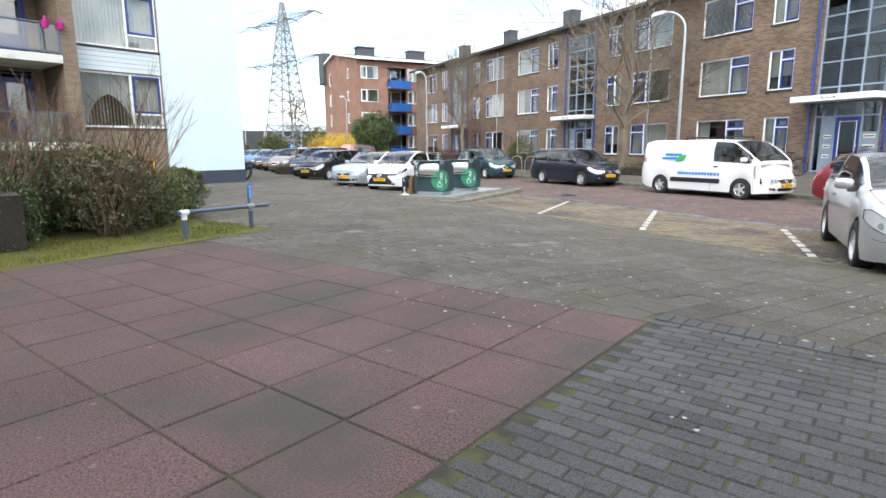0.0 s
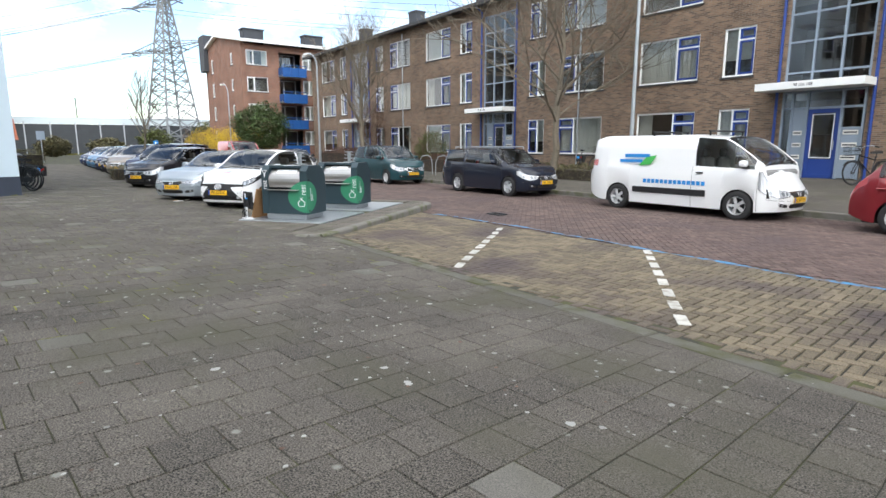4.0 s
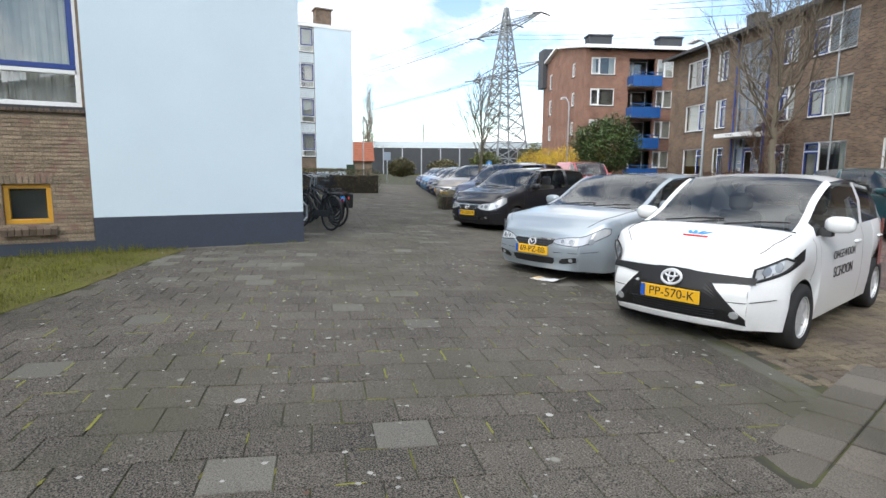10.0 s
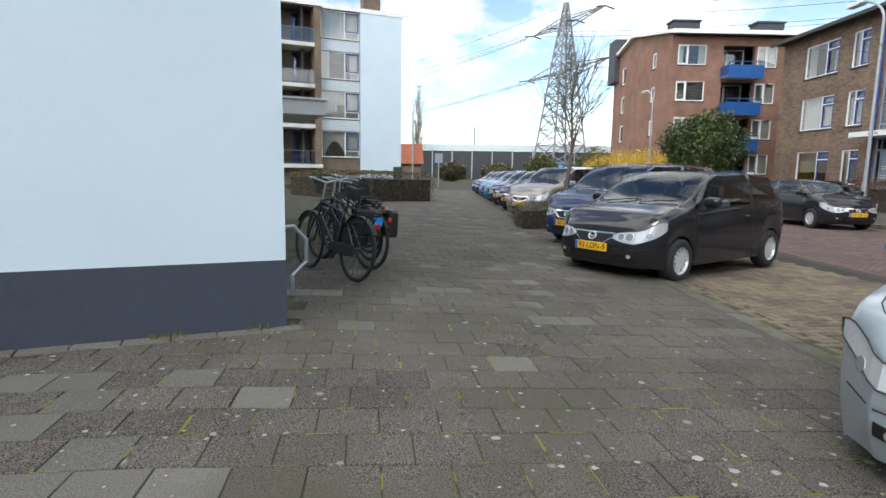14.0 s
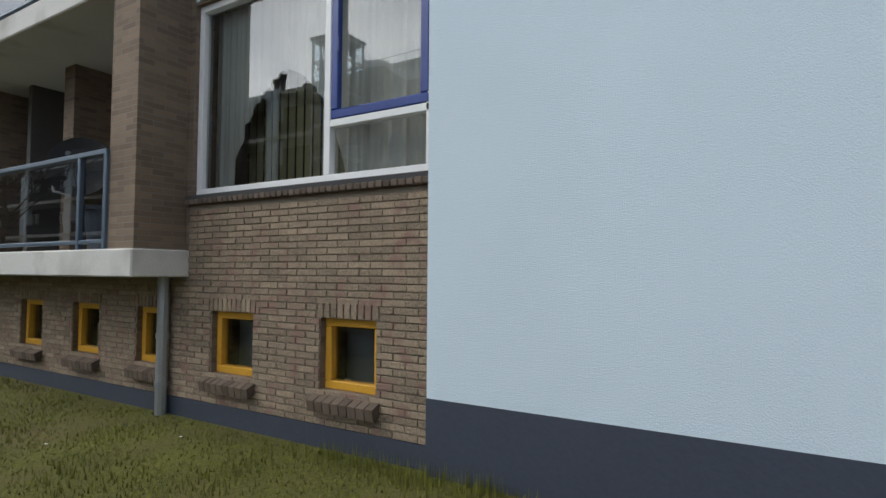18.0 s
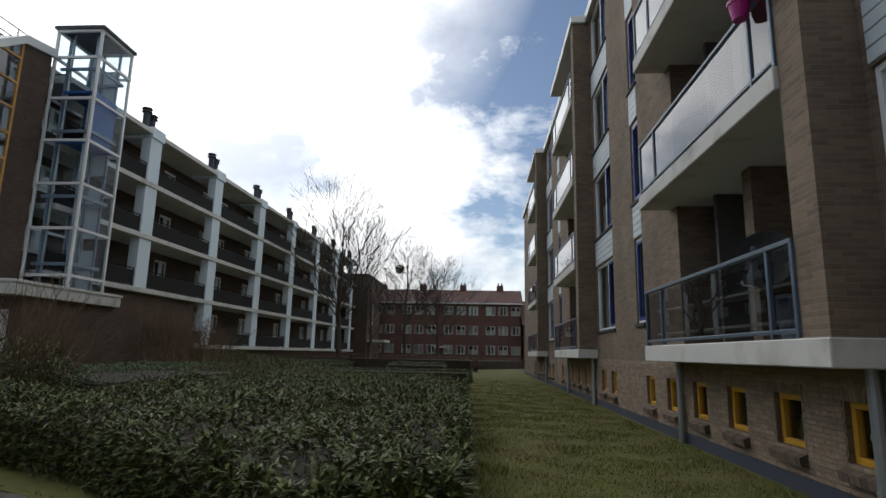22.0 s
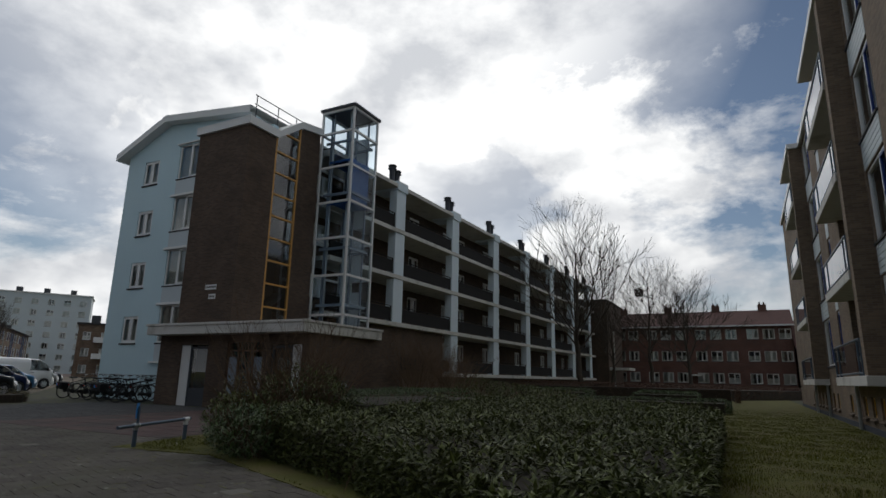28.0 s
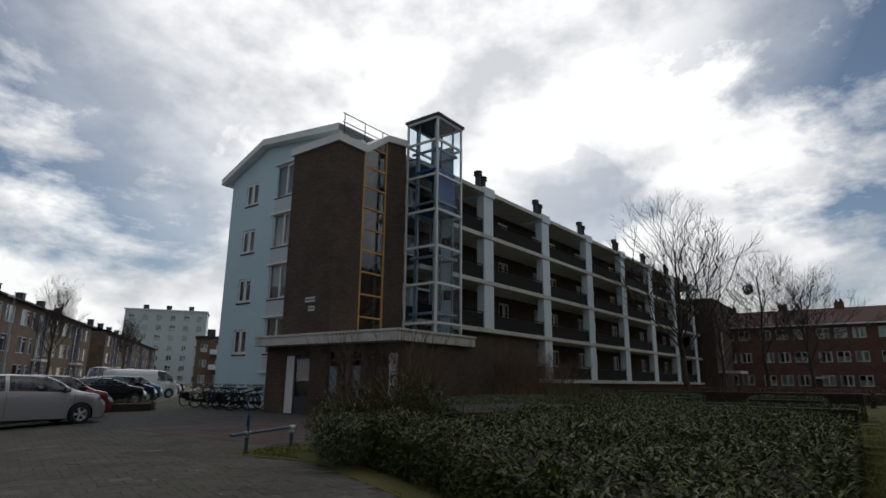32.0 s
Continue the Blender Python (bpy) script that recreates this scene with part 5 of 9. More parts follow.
# brick stair block that closes the gallery front
ec = thing("corner_block", LATE @ pose(-0.6, -56.5, 0), "dark brick corner block at the end of the galleries", "building", kind="structure")
part("wall", Shape().box(-3.2, -9.0, -0.2, 9.0, 0.0, 10.8), brick_tower, ec)
part("roof", Shape().box(-3.3, -9.1, 10.8, 9.1, 0.1, 11.0), roofing, ec)
part("canopy", Shape().box(-5.4, -4.5, 2.7, -3.2, -0.5, 3.0), offwhite, ec)
part("drain_pipe", Shape().tube((-3.28, -3.2, 0), (-3.28, -3.2, 7.5), 0.05, n=6), offwhite, ec)

# ---- three storey houses closing the garden court ----
court = LATE @ pose(6.0, -68.0, 0, 0, 0, 180)
ho = thing("brick_houses", court, "dark red brick houses with white windows and red tiled roof", "building", kind="structure")
hw = []
for k in range(5):
    for q in range(3):
        for i in range(3):
            hw.append((0.8 + 5.9 * k + 1.75 * q, 1.45 + 2.7 * i, 1.3, 1.25, ((0.5, "fix"), (0.5, "vent")), ("net", "half", "low")[(k + q + i) % 3], {"casement": offwhite, "frame": offwhite}))
face(ho, pose(0, 0, 0), 29.3, 0.0, 8.6, brick_far, hw)
s = Shape()
s.add([(-0.3, -0.45, 8.5), (29.6, -0.45, 8.5), (29.6, 4.5, 10.9), (-0.3, 4.5, 10.9), (-0.3, 9.4, 8.5), (29.6, 9.4, 8.5)], [(0, 1, 2, 3), (3, 2, 5, 4)])
part("roof", s, roof_far, ho, "long red brown tiled roof")
part("gutter", Shape().box(-0.3, -0.55, 8.42, 29.6, -0.4, 8.58), white, ho)
part("side_wall", Shape().prism([(0.3, 0), (8.7, 0), (8.7, 8.6), (4.5, 10.7), (0.3, 8.6)], 29.0, 29.3, "x").prism([(0.3, 0), (8.7, 0), (8.7, 8.6), (4.5, 10.7), (0.3, 8.6)], 0.0, 0.3, "x"), brick_far, ho)
part("back_wall", Shape().box(0, 8.7, 0, 29.3, 9.0, 8.6), brick_far, ho)
room_back(ho, pose(0, 0, 0), 29.3, 0.1, 8.5, 3.5, [2.9, 5.6, 8.3])
for x in (3.0, 9.0, 15.0, 21.0, 26.5):
    c_ = part("chimney", Shape().box(x - 0.5, 4.1, 10.4, x + 0.5, 4.9, 11.6), brick_far, ho)
    for d in (-0.25, 0.25):
        part("chimney_pot", Shape().tube((x + d, 4.5, 11.6), (x + d, 4.5, 11.95), 0.12, 0.10, 8), roof_far, c_)
for x in (5.5, 17.4):
    part("porch", Shape().box(x, -0.9, 2.3, x + 1.6, 0.0, 2.5), offwhite, ho)
wi = thing("brick_house", LATE @ pose(-23.6, -66.0, 0, 0, 0, 180), "lower dark red brick house with a steep red roof", "building", kind="structure")
face(wi, pose(0, 0, 0), 7.0, 0.0, 5.6, brick_far, [(0.8 + 2.1 * q, 1.4 + 2.5 * i, 1.2, 1.2, ((0.5, "fix"), (0.5, "vent")), "net", {"casement": white}) for q in range(3) for i in range(2)])
part("roof", Shape().add([(-0.3, -0.4, 5.5), (7.3, -0.4, 5.5), (7.3, 4.5, 9.2), (-0.3, 4.5, 9.2), (-0.3, 9.4, 5.5), (7.3, 9.4, 5.5)], [(0, 1, 2, 3), (3, 2, 5, 4)]), roof_far, wi)
part("side_wall", Shape().prism([(0.3, 0), (8.7, 0), (8.7, 5.6), (4.5, 9.0), (0.3, 5.6)], -0.02, 0.28, "x").prism([(0.3, 0), (8.7, 0), (8.7, 5.6), (4.5, 9.0), (0.3, 5.6)], 6.7, 7.0, "x"), brick_far, wi)
room_back(wi, pose(0, 0, 0), 7.0, 0.1, 5.5, 3.5, [2.7])

# ---- the street further on ----
row2 = copy_thing(row, BEND @ front_pose(-26.0, ROW_W))
row3 = copy_thing(row, BEND @ front_pose(-98.0, ROW_W - 1.0))


def far_block(u, w, length, deep, h, wall_mat, rows, cols, label, turn=0.0, balcony=False):
    """A plain block of flats far up the street; its front looks back along the street."""
    p = street(u, w)
    t = thing("apartment_block", BEND @ pose(p.x, p.y, 0, 0, 0, STREET + 180 + turn), label, "building", kind="structure")
    # x to the right as seen from the street, y away
    fh = (h - 0.8) / rows
    wins = []
    for i in range(rows):
        for j in range(cols):
            cw = length / cols
            wins.append((cw * j + cw * 0.28, 0.9 + fh * i, cw * 0.44, fh * 0.5, ((0.5, "fix"), (0.5, "vent")), ("net", "half", "low", "net")[(i * 3 + j) % 4], {"casement": white}))
    face(t, pose(0, 0, 0), length, -0.2, h, wall_mat, wins)
    part("side_wall", Shape().box(0, 0.3, -0.2, 0.3, deep, h).box(length - 0.3, 0.3, -0.2, length, deep, h), wall_mat, t)
    part("back_wall", Shape().box(0, deep, -0.2, length, deep + 0.3, h), wall_mat, t)
    part("roof", Shape().box(-0.3, -0.3, h, length + 0.3, deep + 0.6, h + 0.3), roofing if wall_mat is not panel_white else white, t)
    room_back(t, pose(0, 0, 0), length, 0.1, h, 2.5, [0.7 + fh * i for i in range(1, rows)])
    if balcony:
        for i in range(1, rows):
            part("balcony", Shape().box(length * 0.3, -1.0, 0.5 + fh * i, length * 0.75, 0.0, 0.65 + fh * i).box(length * 0.3, -1.0, 0.65 + fh * i, length * 0.75, -0.95, 1.4 + fh * i), white, t)
    for k in range(3):
        part("roof_unit", Shape().box(length * (0.2 + 0.28 * k), 1.5, h + 0.3, length * (0.2 + 0.28 * k) + 1.4, 3.0, h + 1.7), slate, t)
    return t


far_block(-178.0, 27.0, 22.4, 12.0, 21.5, panel_white, 7, 6, "white seven storey flats far beyond the street")
far_block(-104.0, 2.5, 8.0, 10.0, 9.0, brick_row, 3, 3, "brown brick flats with white balconies up the street", balcony=True)
far_block(-132.0, -10.5, 9.0, 10.0, 9.0, brick_row, 3, 3, "brown brick flats at the bend of the street")

# ---- cars ----
def curve_at(pts, x):
    if x <= pts[0][0]:
        return pts[0][1]
    for (a, b), (c, d) in zip(pts, pts[1:]):
        if x <= c:
            t = (x - a) / (c - a)
            return b + (d - b) * (t * t * (3 - 2 * t) * 0.35 + t * 0.65)
    return pts[-1][1]


def wheel_mesh(r, spokes, key):
    def tyre():
        s = Shape()
        prof = [(0.60, -0.09), (0.66, -0.105), (0.9, -0.105), (0.98, -0.085), (1.0, -0.04), (1.0, 0.04), (0.98, 0.085), (0.9, 0.105), (0.66, 0.105), (0.60, 0.09)]
        n = 28
        v = [(r * a * math.cos(2 * math.pi * i / n), b, r * a * math.sin(2 * math.pi * i / n)) for i in range(n) for a, b in prof]
        k = len(prof)
        s.add(v, [(i * k + j, i * k + j + 1, (i + 1) % n * k + j + 1, (i + 1) % n * k + j) for i in range(n) for j in range(k - 1)])
        return s.mesh("wheel", rubber, smooth=True, fix=True)

    def rim():
        s = Shape()
        n = 28
        R = r * 0.66
        for r0, y0, r1, y1 in ((R, 0.095, R * 0.94, 0.10), (R * 0.94, 0.10, R * 0.86, 0.06), (R * 0.86, 0.06, R * 0.84, -0.06)):
            v = [(a * math.cos(2 * math.pi * i / n), b, a * math.sin(2 * math.pi * i / n)) for i in range(n) for a, b in ((r0, y0), (r1, y1))]
            s.add(v, [(2 * i, 2 * i + 1, (2 * i + 3) % (2 * n), (2 * i + 2) % (2 * n)) for i in range(n)])
        s.tube((0, 0.02, 0), (0, 0.085, 0), R * 0.26, R * 0.2, 14)
        for i in range(spokes):
            a = 2 * math.pi * i / spokes
            ca, sa = math.cos(a), math.sin(a)
            w0, w1 = R * 0.13, R * (0.17 if spokes < 8 else 0.10)
            q = []
            for d, w, y in ((R * 0.15, w0, 0.085), (R * 0.92, w1, 0.075)):
                for sgn in (-1, 1):
                    for yy in (y, y - 0.03):
                        q.append((d * ca - sgn * w * sa, yy, d * sa + sgn * w * ca))
            s.add(q, [(0, 2, 6, 4), (1, 5, 7, 3), (0, 4, 5, 1), (2, 3, 7, 6), (4, 6, 7, 5)])
        return s.mesh("rim", alloy)

    def hub():
        s = Shape().tube((0, -0.07, 0), (0, -0.06, 0), r * 0.62, r * 0.62, 24)
        return s.mesh("brake_disc", dark_metal)

    return cached(("tyre", r), tyre), cached(("rim", r, spokes), rim), cached(("hub", r), hub)


def band(cols, x, deep=0.02):
    """A thin raised panel across a car's front: cols are (y, lower z, upper z), in order of y."""
    out = []
    for (y0, a0, b0), (y1, a1, b1) in zip(cols, cols[1:]):
        n = max(1, int((y1 - y0) / 0.05))
        out += [(y0 + (y1 - y0) * i / n, a0 + (a1 - a0) * i / n, b0 + (b1 - b0) * i / n) for i in range(n)]
    out.append(cols[-1])
    m = max(1, int(max(b - a for y, a, b in out) / 0.03))
    v = [(xx, y, z) for y, a, b in out for xx, z in [(x - deep, a)] + [(x, a + (b - a) * k / m) for k in range(m + 1)] + [(x - deep, b)]]
    q = m + 3
    return Shape().add(v, [(q * i + k, q * i + q + k, q * i + q + 1 + k, q * i + 1 + k) for i in range(len(out) - 1) for k in range(q - 1)])


def mirrored(cols):
    return [(-y, a, b) for y, a, b in reversed(cols)] + [c for c in cols if c[0] > 0]


def oval_ring(x, z, ry, rz, r):
    n = 22
    pts = [(x, ry * math.cos(2 * math.pi * i / n), z + rz * math.sin(2 * math.pi * i / n)) for i in range(n + 1)]
    return Shape().path(pts, r, 7)


badge_metal = material("bright badge metal", (0.66, 0.67, 0.68), 0.22, metal=0.3, vary=0.05, bump=0.0, coat=0.6)
ROUNDED = set()


def round_nose(c, fo, W, bow):
    """Sweeps the corners of a car's front back, so that it is rounded as seen from above."""
    todo = [ob for ob in c.children if not ob.name.startswith(("wheel", "number_plate", "front_seat", "dashboard"))]
    todo += [q for ob in todo for q in ob.children]
    for ob in todo:
        if ob.name in ROUNDED or ob.matrix_basis != Matrix.Identity(4):
            continue
        ROUNDED.add(ob.name)
        for v in ob.data.vertices:
            t = min(1.0, max(0.0, (v.co.x - (fo - 0.5)) / 0.5))
            v.co.x -= bow * min(1.0, abs(v.co.y) / (W / 2)) ** 2.3 * t * t * (3 - 2 * t)
            # the nose leans back above the bumper and tucks in below it
            t = min(1.0, max(0.0, (v.co.x - (fo - 0.40)) / 0.22))
            v.co.x -= t * (0.42 * max(0.0, v.co.z - 0.52) + 0.35 * max(0.0, 0.38 - v.co.z))


def car(name, m, label, body_paint, L=3.9, W=1.7, H=1.48, wb=2.5, fo=0.8, r=0.3, top=None, belt=0.93, ws=(0.45, -0.45), rear=None, b_pillar=None, plate="",
        spokes=7, estate=False, group="", bumper=None, hidden_front=False, glass_mat=None, van=False, lights=True, bow=0.22, lamp=1.0):
    """A car whose front axle stands over the origin, with x forwards. ws: where the windscreen begins and ends; top: the centre line's height."""
    c = thing(name, m, label, "van" if van else "car", group)
    if top is None:
        ws = (ws[0] - 0.50, ws[1] - 0.42)
    xr = fo - L
    b0, w1, w2 = belt, ws[0], ws[1]
    r1, r2 = rear or (xr + 0.55, xr + 0.12)
    nose = b0 * 0.80
    top = top or [(xr, b0 * 0.82), (r2, b0 * 1.02), (r1, H - 0.05), ((r1 + w2) / 2, H), (w2, H - 0.03), (w1, b0 * 1.07), (fo - 0.52, b0 * 0.985), (fo - 0.28, b0 * 0.93), (fo - 0.12, b0 * 0.865), (fo - 0.03, b0 * 0.80), (fo, b0 * 0.755)]
    sill = 0.2
    axle = (0.0, -wb)
    ra = r + 0.045
    xs = {fo, fo - 0.02, fo - 0.06, fo - 0.12, xr, xr + 0.02, xr + 0.06, xr + 0.13}
    for a in axle:
        for i in range(-8, 9):
            xs.add(a + ra * math.sin(i * math.pi / 16) * (1.0 if abs(i) < 8 else 1.0))
        xs |= {a - ra - 0.012, a + ra + 0.012}
    x = fo - 0.2
    while x > xr + 0.15:
        if all(abs(x - q) > 0.04 for q in xs):
            xs.add(x)
        x -= 0.11
    bp = b_pillar if b_pillar is not None else (w2 + r1) / 2 - 0.1
    door0, door1 = w1 - 0.24, r1 - 0.12 if not estate else r1 + 0.05
    for q in (w1, w2, r1, r2, bp + 0.05, bp - 0.05, door0 - 0.0, door1):
        xs.add(q)
    xs = sorted(xs, reverse=True)
    xs = [q for i, q in enumerate(xs) if i == 0 or xs[i - 1] - q > 0.004]

    def half(x):
        a = max(0.0, (x - (fo - 0.75)) / 0.75)
        b = max(0.0, ((xr + 0.6) - x) / 0.6)
        return W / 2 * (1 - 0.28 * a ** 3.0 - 0.14 * b ** 2.6)

    def under(x):
        z = sill + 0.02 * max(0.0, (x - (fo - 0.5)) / 0.5) ** 2 + 0.12 * max(0.0, (xr + 0.5 - x) / 0.5) ** 2
        for a in axle:
            d = abs(x - a)
            if d < ra:
                z = max(z, r + math.sqrt(ra * ra - d * d) * 0.98)
        return z

    sections = []
    for x in xs:
        t, h, zb = curve_at(top, x), half(x), under(x)
        sh = min(b0 * (1 + 0.03 * (0 - x)), t - 0.045)
        zb = min(zb, sh - 0.06)
        g = min(1.0, max(0.0, (t - sh - 0.06) / 0.25))
        pts = [(h * 0.955, zb), (h * 0.99, zb + 0.28 * (sh - zb)), (h, zb + 0.55 * (sh - zb)), (h * 0.985, zb + 0.84 * (sh - zb)), (h * 0.945, sh)]
        cab = ((0.895, 0.5), (0.80, 0.90), (0.64, 0.965), (0.34, 0.995), (0.0, 1.0))
        hood = ((0.92, 0.35), (0.84, 0.62), (0.66, 0.82), (0.36, 0.96), (0.0, 1.0))
        for (cw, cz), (hw2, hz) in zip(cab, hood):
            k = 0.06 if van else 0.0
            pts.append((h * (hw2 + (min(cw + k * (cw > 0.3), 0.94) - hw2) * g), sh + (t - sh) * (hz + (cz - hz) * g)))
        sections.append([(x, y, z) for y, z in pts])
    groups = {}

    def put(kind, quad):
        groups.setdefault(kind, Shape()).add(quad, [tuple(range(len(quad)))])

    for i in range(len(xs) - 1):
        xm = (xs[i] + xs[i + 1]) / 2
        A, B = sections[i], sections[i + 1]
        for j in range(9):
            kind = "body"
            if j in (4, 5) and door1 < xm < door0 and not (bp - 0.05 < xm < bp + 0.05) and curve_at(top, xm) > b0 + 0.17:
                kind = "side_window"
                if van and xm < bp:
                    kind = "body"
            elif j >= 6 and w2 < xm < w1 - 0.02:
                kind = "windscreen"
            elif j >= 6 and r2 < xm < r1 and not van:
                kind = "rear_window"
            elif lights and j == 3 and xr + 0.02 < xm < xr + 0.26:
                kind = "tail_light"
            elif j == 0 and bumper:
                kind = "bumper_trim"
            for sgn in (1, -1):
                q = [(p[0], p[1] * sgn, p[2]) for p in (A[j], B[j], B[j + 1], A[j + 1])]
                side = ("_left" if sgn > 0 else "_right") if kind in ("headlight", "tail_light", "side_window") else ""
                put(kind + side, q if sgn > 0 else q[::-1])
    for sec, flip in ((sections[0], False), (sections[-1], True)):
        fr = [i / 8 - 1 for i in range(17)]
        fine = [tuple(p + (q - p) * k / 4 for p, q in zip(lo, hi)) for lo, hi in zip(sec[:-1], sec[1:]) for k in range(4)] + [sec[-1]]
        for lo, hi in zip(fine[:-1], fine[1:]):
            for a, e in zip(fr, fr[1:]):
                q = [(lo[0], lo[1] * a, lo[2]), (lo[0], lo[1] * e, lo[2]), (hi[0], hi[1] * e, hi[2]), (hi[0], hi[1] * a, hi[2])]
                if hi[1] == 0:
                    q = q[:3]
                put("body", q if not flip else q[::-1])
    mats = {"body": body_paint, "windscreen": glass_mat or pane_car, "rear_window": glass_mat or pane_car, "side_window": glass_mat or pane_car, "headlight": lamp_clear, "tail_light": lamp_red, "bumper_trim": black}
    for kind, s in groups.items():
        base = kind.replace("_left", "").replace("_right", "")
        ob = part(base, s, mats[base], c, smooth=True, fix=True)
        if "window" in base or base == "windscreen":
            ob.visible_shadow = False
    # underbody, seats and dashboard
    s = Shape().box(xr + 0.18, -W / 2 + 0.27, 0.17, fo - 0.2, W / 2 - 0.27, 0.5)
    s.box(xr + 0.25, -W / 2 + 0.12, 0.50, w1 + 0.2, W / 2 - 0.12, b0 * 0.62)
    part("underbody", s, black, c)
    for y in (-0.36, 0.36):
        s = Shape().box(w2 - 0.75, y - 0.24, b0 * 0.6, w2 - 0.6, y + 0.24, min(H - 0.42, b0 + 0.22), 0, 0.05)
        s.box(w2 - 0.74, y - 0.13, min(H - 0.42, b0 + 0.22), w2 - 0.64, y + 0.13, min(H - 0.22, b0 + 0.42), 0, 0.04)
        part("front_seat", s, car_trim, c)
    s = Shape().box(w1 - 0.65, -W / 2 + 0.2, b0 * 0.6, w1 - 0.05, W / 2 - 0.2, b0 * 0.98, 0, 0.05)
    part("dashboard", s, car_trim, c)
    # wheels
    ty, ri, hu = wheel_mesh(r, spokes, name)
    for a in axle:
        for sgn in (1, -1):
            wpose = pose(a, sgn * (W / 2 - 0.115), r) @ (pose(0, 0, 0) if sgn > 0 else pose(0, 0, 0, 0, 0, 180))
            w = part("wheel", ty, None, c, m=wpose)
            part("rim", ri, None, w)
            part("brake_disc", hu, None, w)
    # mirrors, handles, door seams, wipers
    for sgn in (1, -1):
        s = Shape().pebble(w1 - 0.42, sgn * (W / 2 + 0.075), b0 + 0.105, 0.075, 0.115, 0.072)
        wm = part("wing_mirror", s, body_paint, c, smooth=True)
        part("mirror_glass", Shape().pebble(w1 - 0.488, sgn * (W / 2 + 0.08), b0 + 0.105, 0.012, 0.092, 0.055), dark_metal, wm, smooth=True)
        part("mirror_foot", Shape().prism([(w1 - 0.47, b0 + 0.0), (w1 - 0.36, b0 + 0.0), (w1 - 0.38, b0 + 0.07), (w1 - 0.45, b0 + 0.07)], *sorted((sgn * (W / 2 - 0.09), sgn * (W / 2 + 0.03))), "y"), black, wm)
        for x in ((bp + 0.22, door1 + 0.1) if not van else (bp + 0.2,)):
            s = Shape().box(x - 0.1, sgn * (W / 2 - 0.02), b0 - 0.13, x + 0.06, sgn * (W / 2 + 0.018), b0 - 0.10, 0, 0.01)
            part("door_handle", s, body_paint if not van else black, c)
        for x in (door0 + 0.1, bp):
            s = Shape()
            zb, sh = under(x), b0 * (1 - 0.03 * x)
            h = half(x)
            v = [(x + dx, sgn * (h * f + 0.0025), zb + k * (sh - zb)) for k, f in ((0.02, 0.957), (0.28, 0.99), (0.55, 1.0), (0.84, 0.985), (0.98, 0.948)) for dx in (0.004, -0.004)]
            s.add(v, [(2 * i, 2 * i + 1, 2 * i + 3, 2 * i + 2) for i in range(4)])
            part("door_gap", s, black, c)
    for y in (0.1, -0.45):
        z = curve_at(top, w1 - 0.03)
        s = Shape().path([(w1 + 0.02, y, z + 0.0), (w1 - 0.06, y + 0.28, curve_at(top, w1 - 0.06) + 0.02), (w1 - 0.10, y + 0.5, curve_at(top, w1 - 0.10) + 0.01)], 0.008, 5)
        part("wiper", s, black, c)
    # windscreen pillars and the gaps along the bonnet
    row = [p[6] for p in sections]
    for sgn in (1, -1):
        pts = [Vector((p[0], sgn * p[1], p[2])) for p in row if w2 - 0.02 <= p[0] <= w1 + 0.03]
        side = Vector((0.35, sgn * 1.0, 0)).normalized() * 0.034
        up = Vector((0, 0, 0.012))
        v = [q for p in pts for q in (p - side + up, p + up * 1.4, p + side - up)]
        part("windscreen_pillar", Shape().add(v, [(3 * i + k, 3 * i + 1 + k, 3 * i + 4 + k, 3 * i + 3 + k)[:: -sgn] for i in range(len(pts) - 1) for k in (0, 1)]), body_paint, c, smooth=True)
        pts = [(p[0], sgn * p[1], p[2] + 0.001) for p in row if w1 + 0.03 <= p[0] <= fo - 0.10]
        part("bonnet_gap", Shape().path(pts, 0.004, 4), black, c)
    hf = half(fo)
    zt = curve_at(top, fo)

    def shoulder(x):
        return min(b0 * (1 - 0.03 * x), curve_at(top, x) - 0.045)

    if lights:
        for sgn in (1, -1):
            path = [(fo + 0.008, hf * k, zt - q, zt - e) for k, q, e in ((0.48, 0.135, 0.085), (0.60, 0.165, 0.060), (0.75, 0.185, 0.042), (0.90, 0.195, 0.034), (0.97, 0.195, 0.030))]
            path += [(fo - d, half(fo - d) + 0.006, zt - 0.19 + 0.42 * d, shoulder(fo - d) - 0.008 - max(0.0, d - 0.2) * 0.25) for d in (0.03, 0.08, 0.14, 0.20, 0.27, 0.34, 0.42)]
            path = [(x, y, z1 - (z1 - z0) * lamp, z1) for x, y, z0, z1 in path]
            v = [(x, sgn * y, z) for x, y, z0, z1 in path for z in (z0, z1)]
            f = [(2 * i, 2 * i + 2, 2 * i + 3, 2 * i + 1)[:: sgn] for i in range(len(path) - 1)]
            hl = part("headlight", Shape().add(v, f), lamp_clear, c, "clear headlight")
            rim = [(x + 0.002, sgn * (y + 0.002), z0) for x, y, z0, z1 in path] + [(x + 0.002, sgn * (y + 0.002), z1) for x, y, z0, z1 in reversed(path)]
            part("headlight_rim", Shape().path(rim + rim[:1], 0.0045, 5), dark_metal, hl)
            for k, rr in ((0.68, 0.045 * lamp), (0.85, 0.052 * lamp)):
                zc = zt - 0.045 - 0.065 * lamp
                part("reflector", Shape().tube((fo - 0.02, sgn * hf * k, zc), (fo + 0.018, sgn * hf * k, zc), rr, rr * 0.92, 16), lamp_bowl, hl)
                circle = [(fo + 0.019, sgn * hf * k + rr * math.cos(i * math.pi / 9), zc + rr * math.sin(i * math.pi / 9)) for i in range(18)]
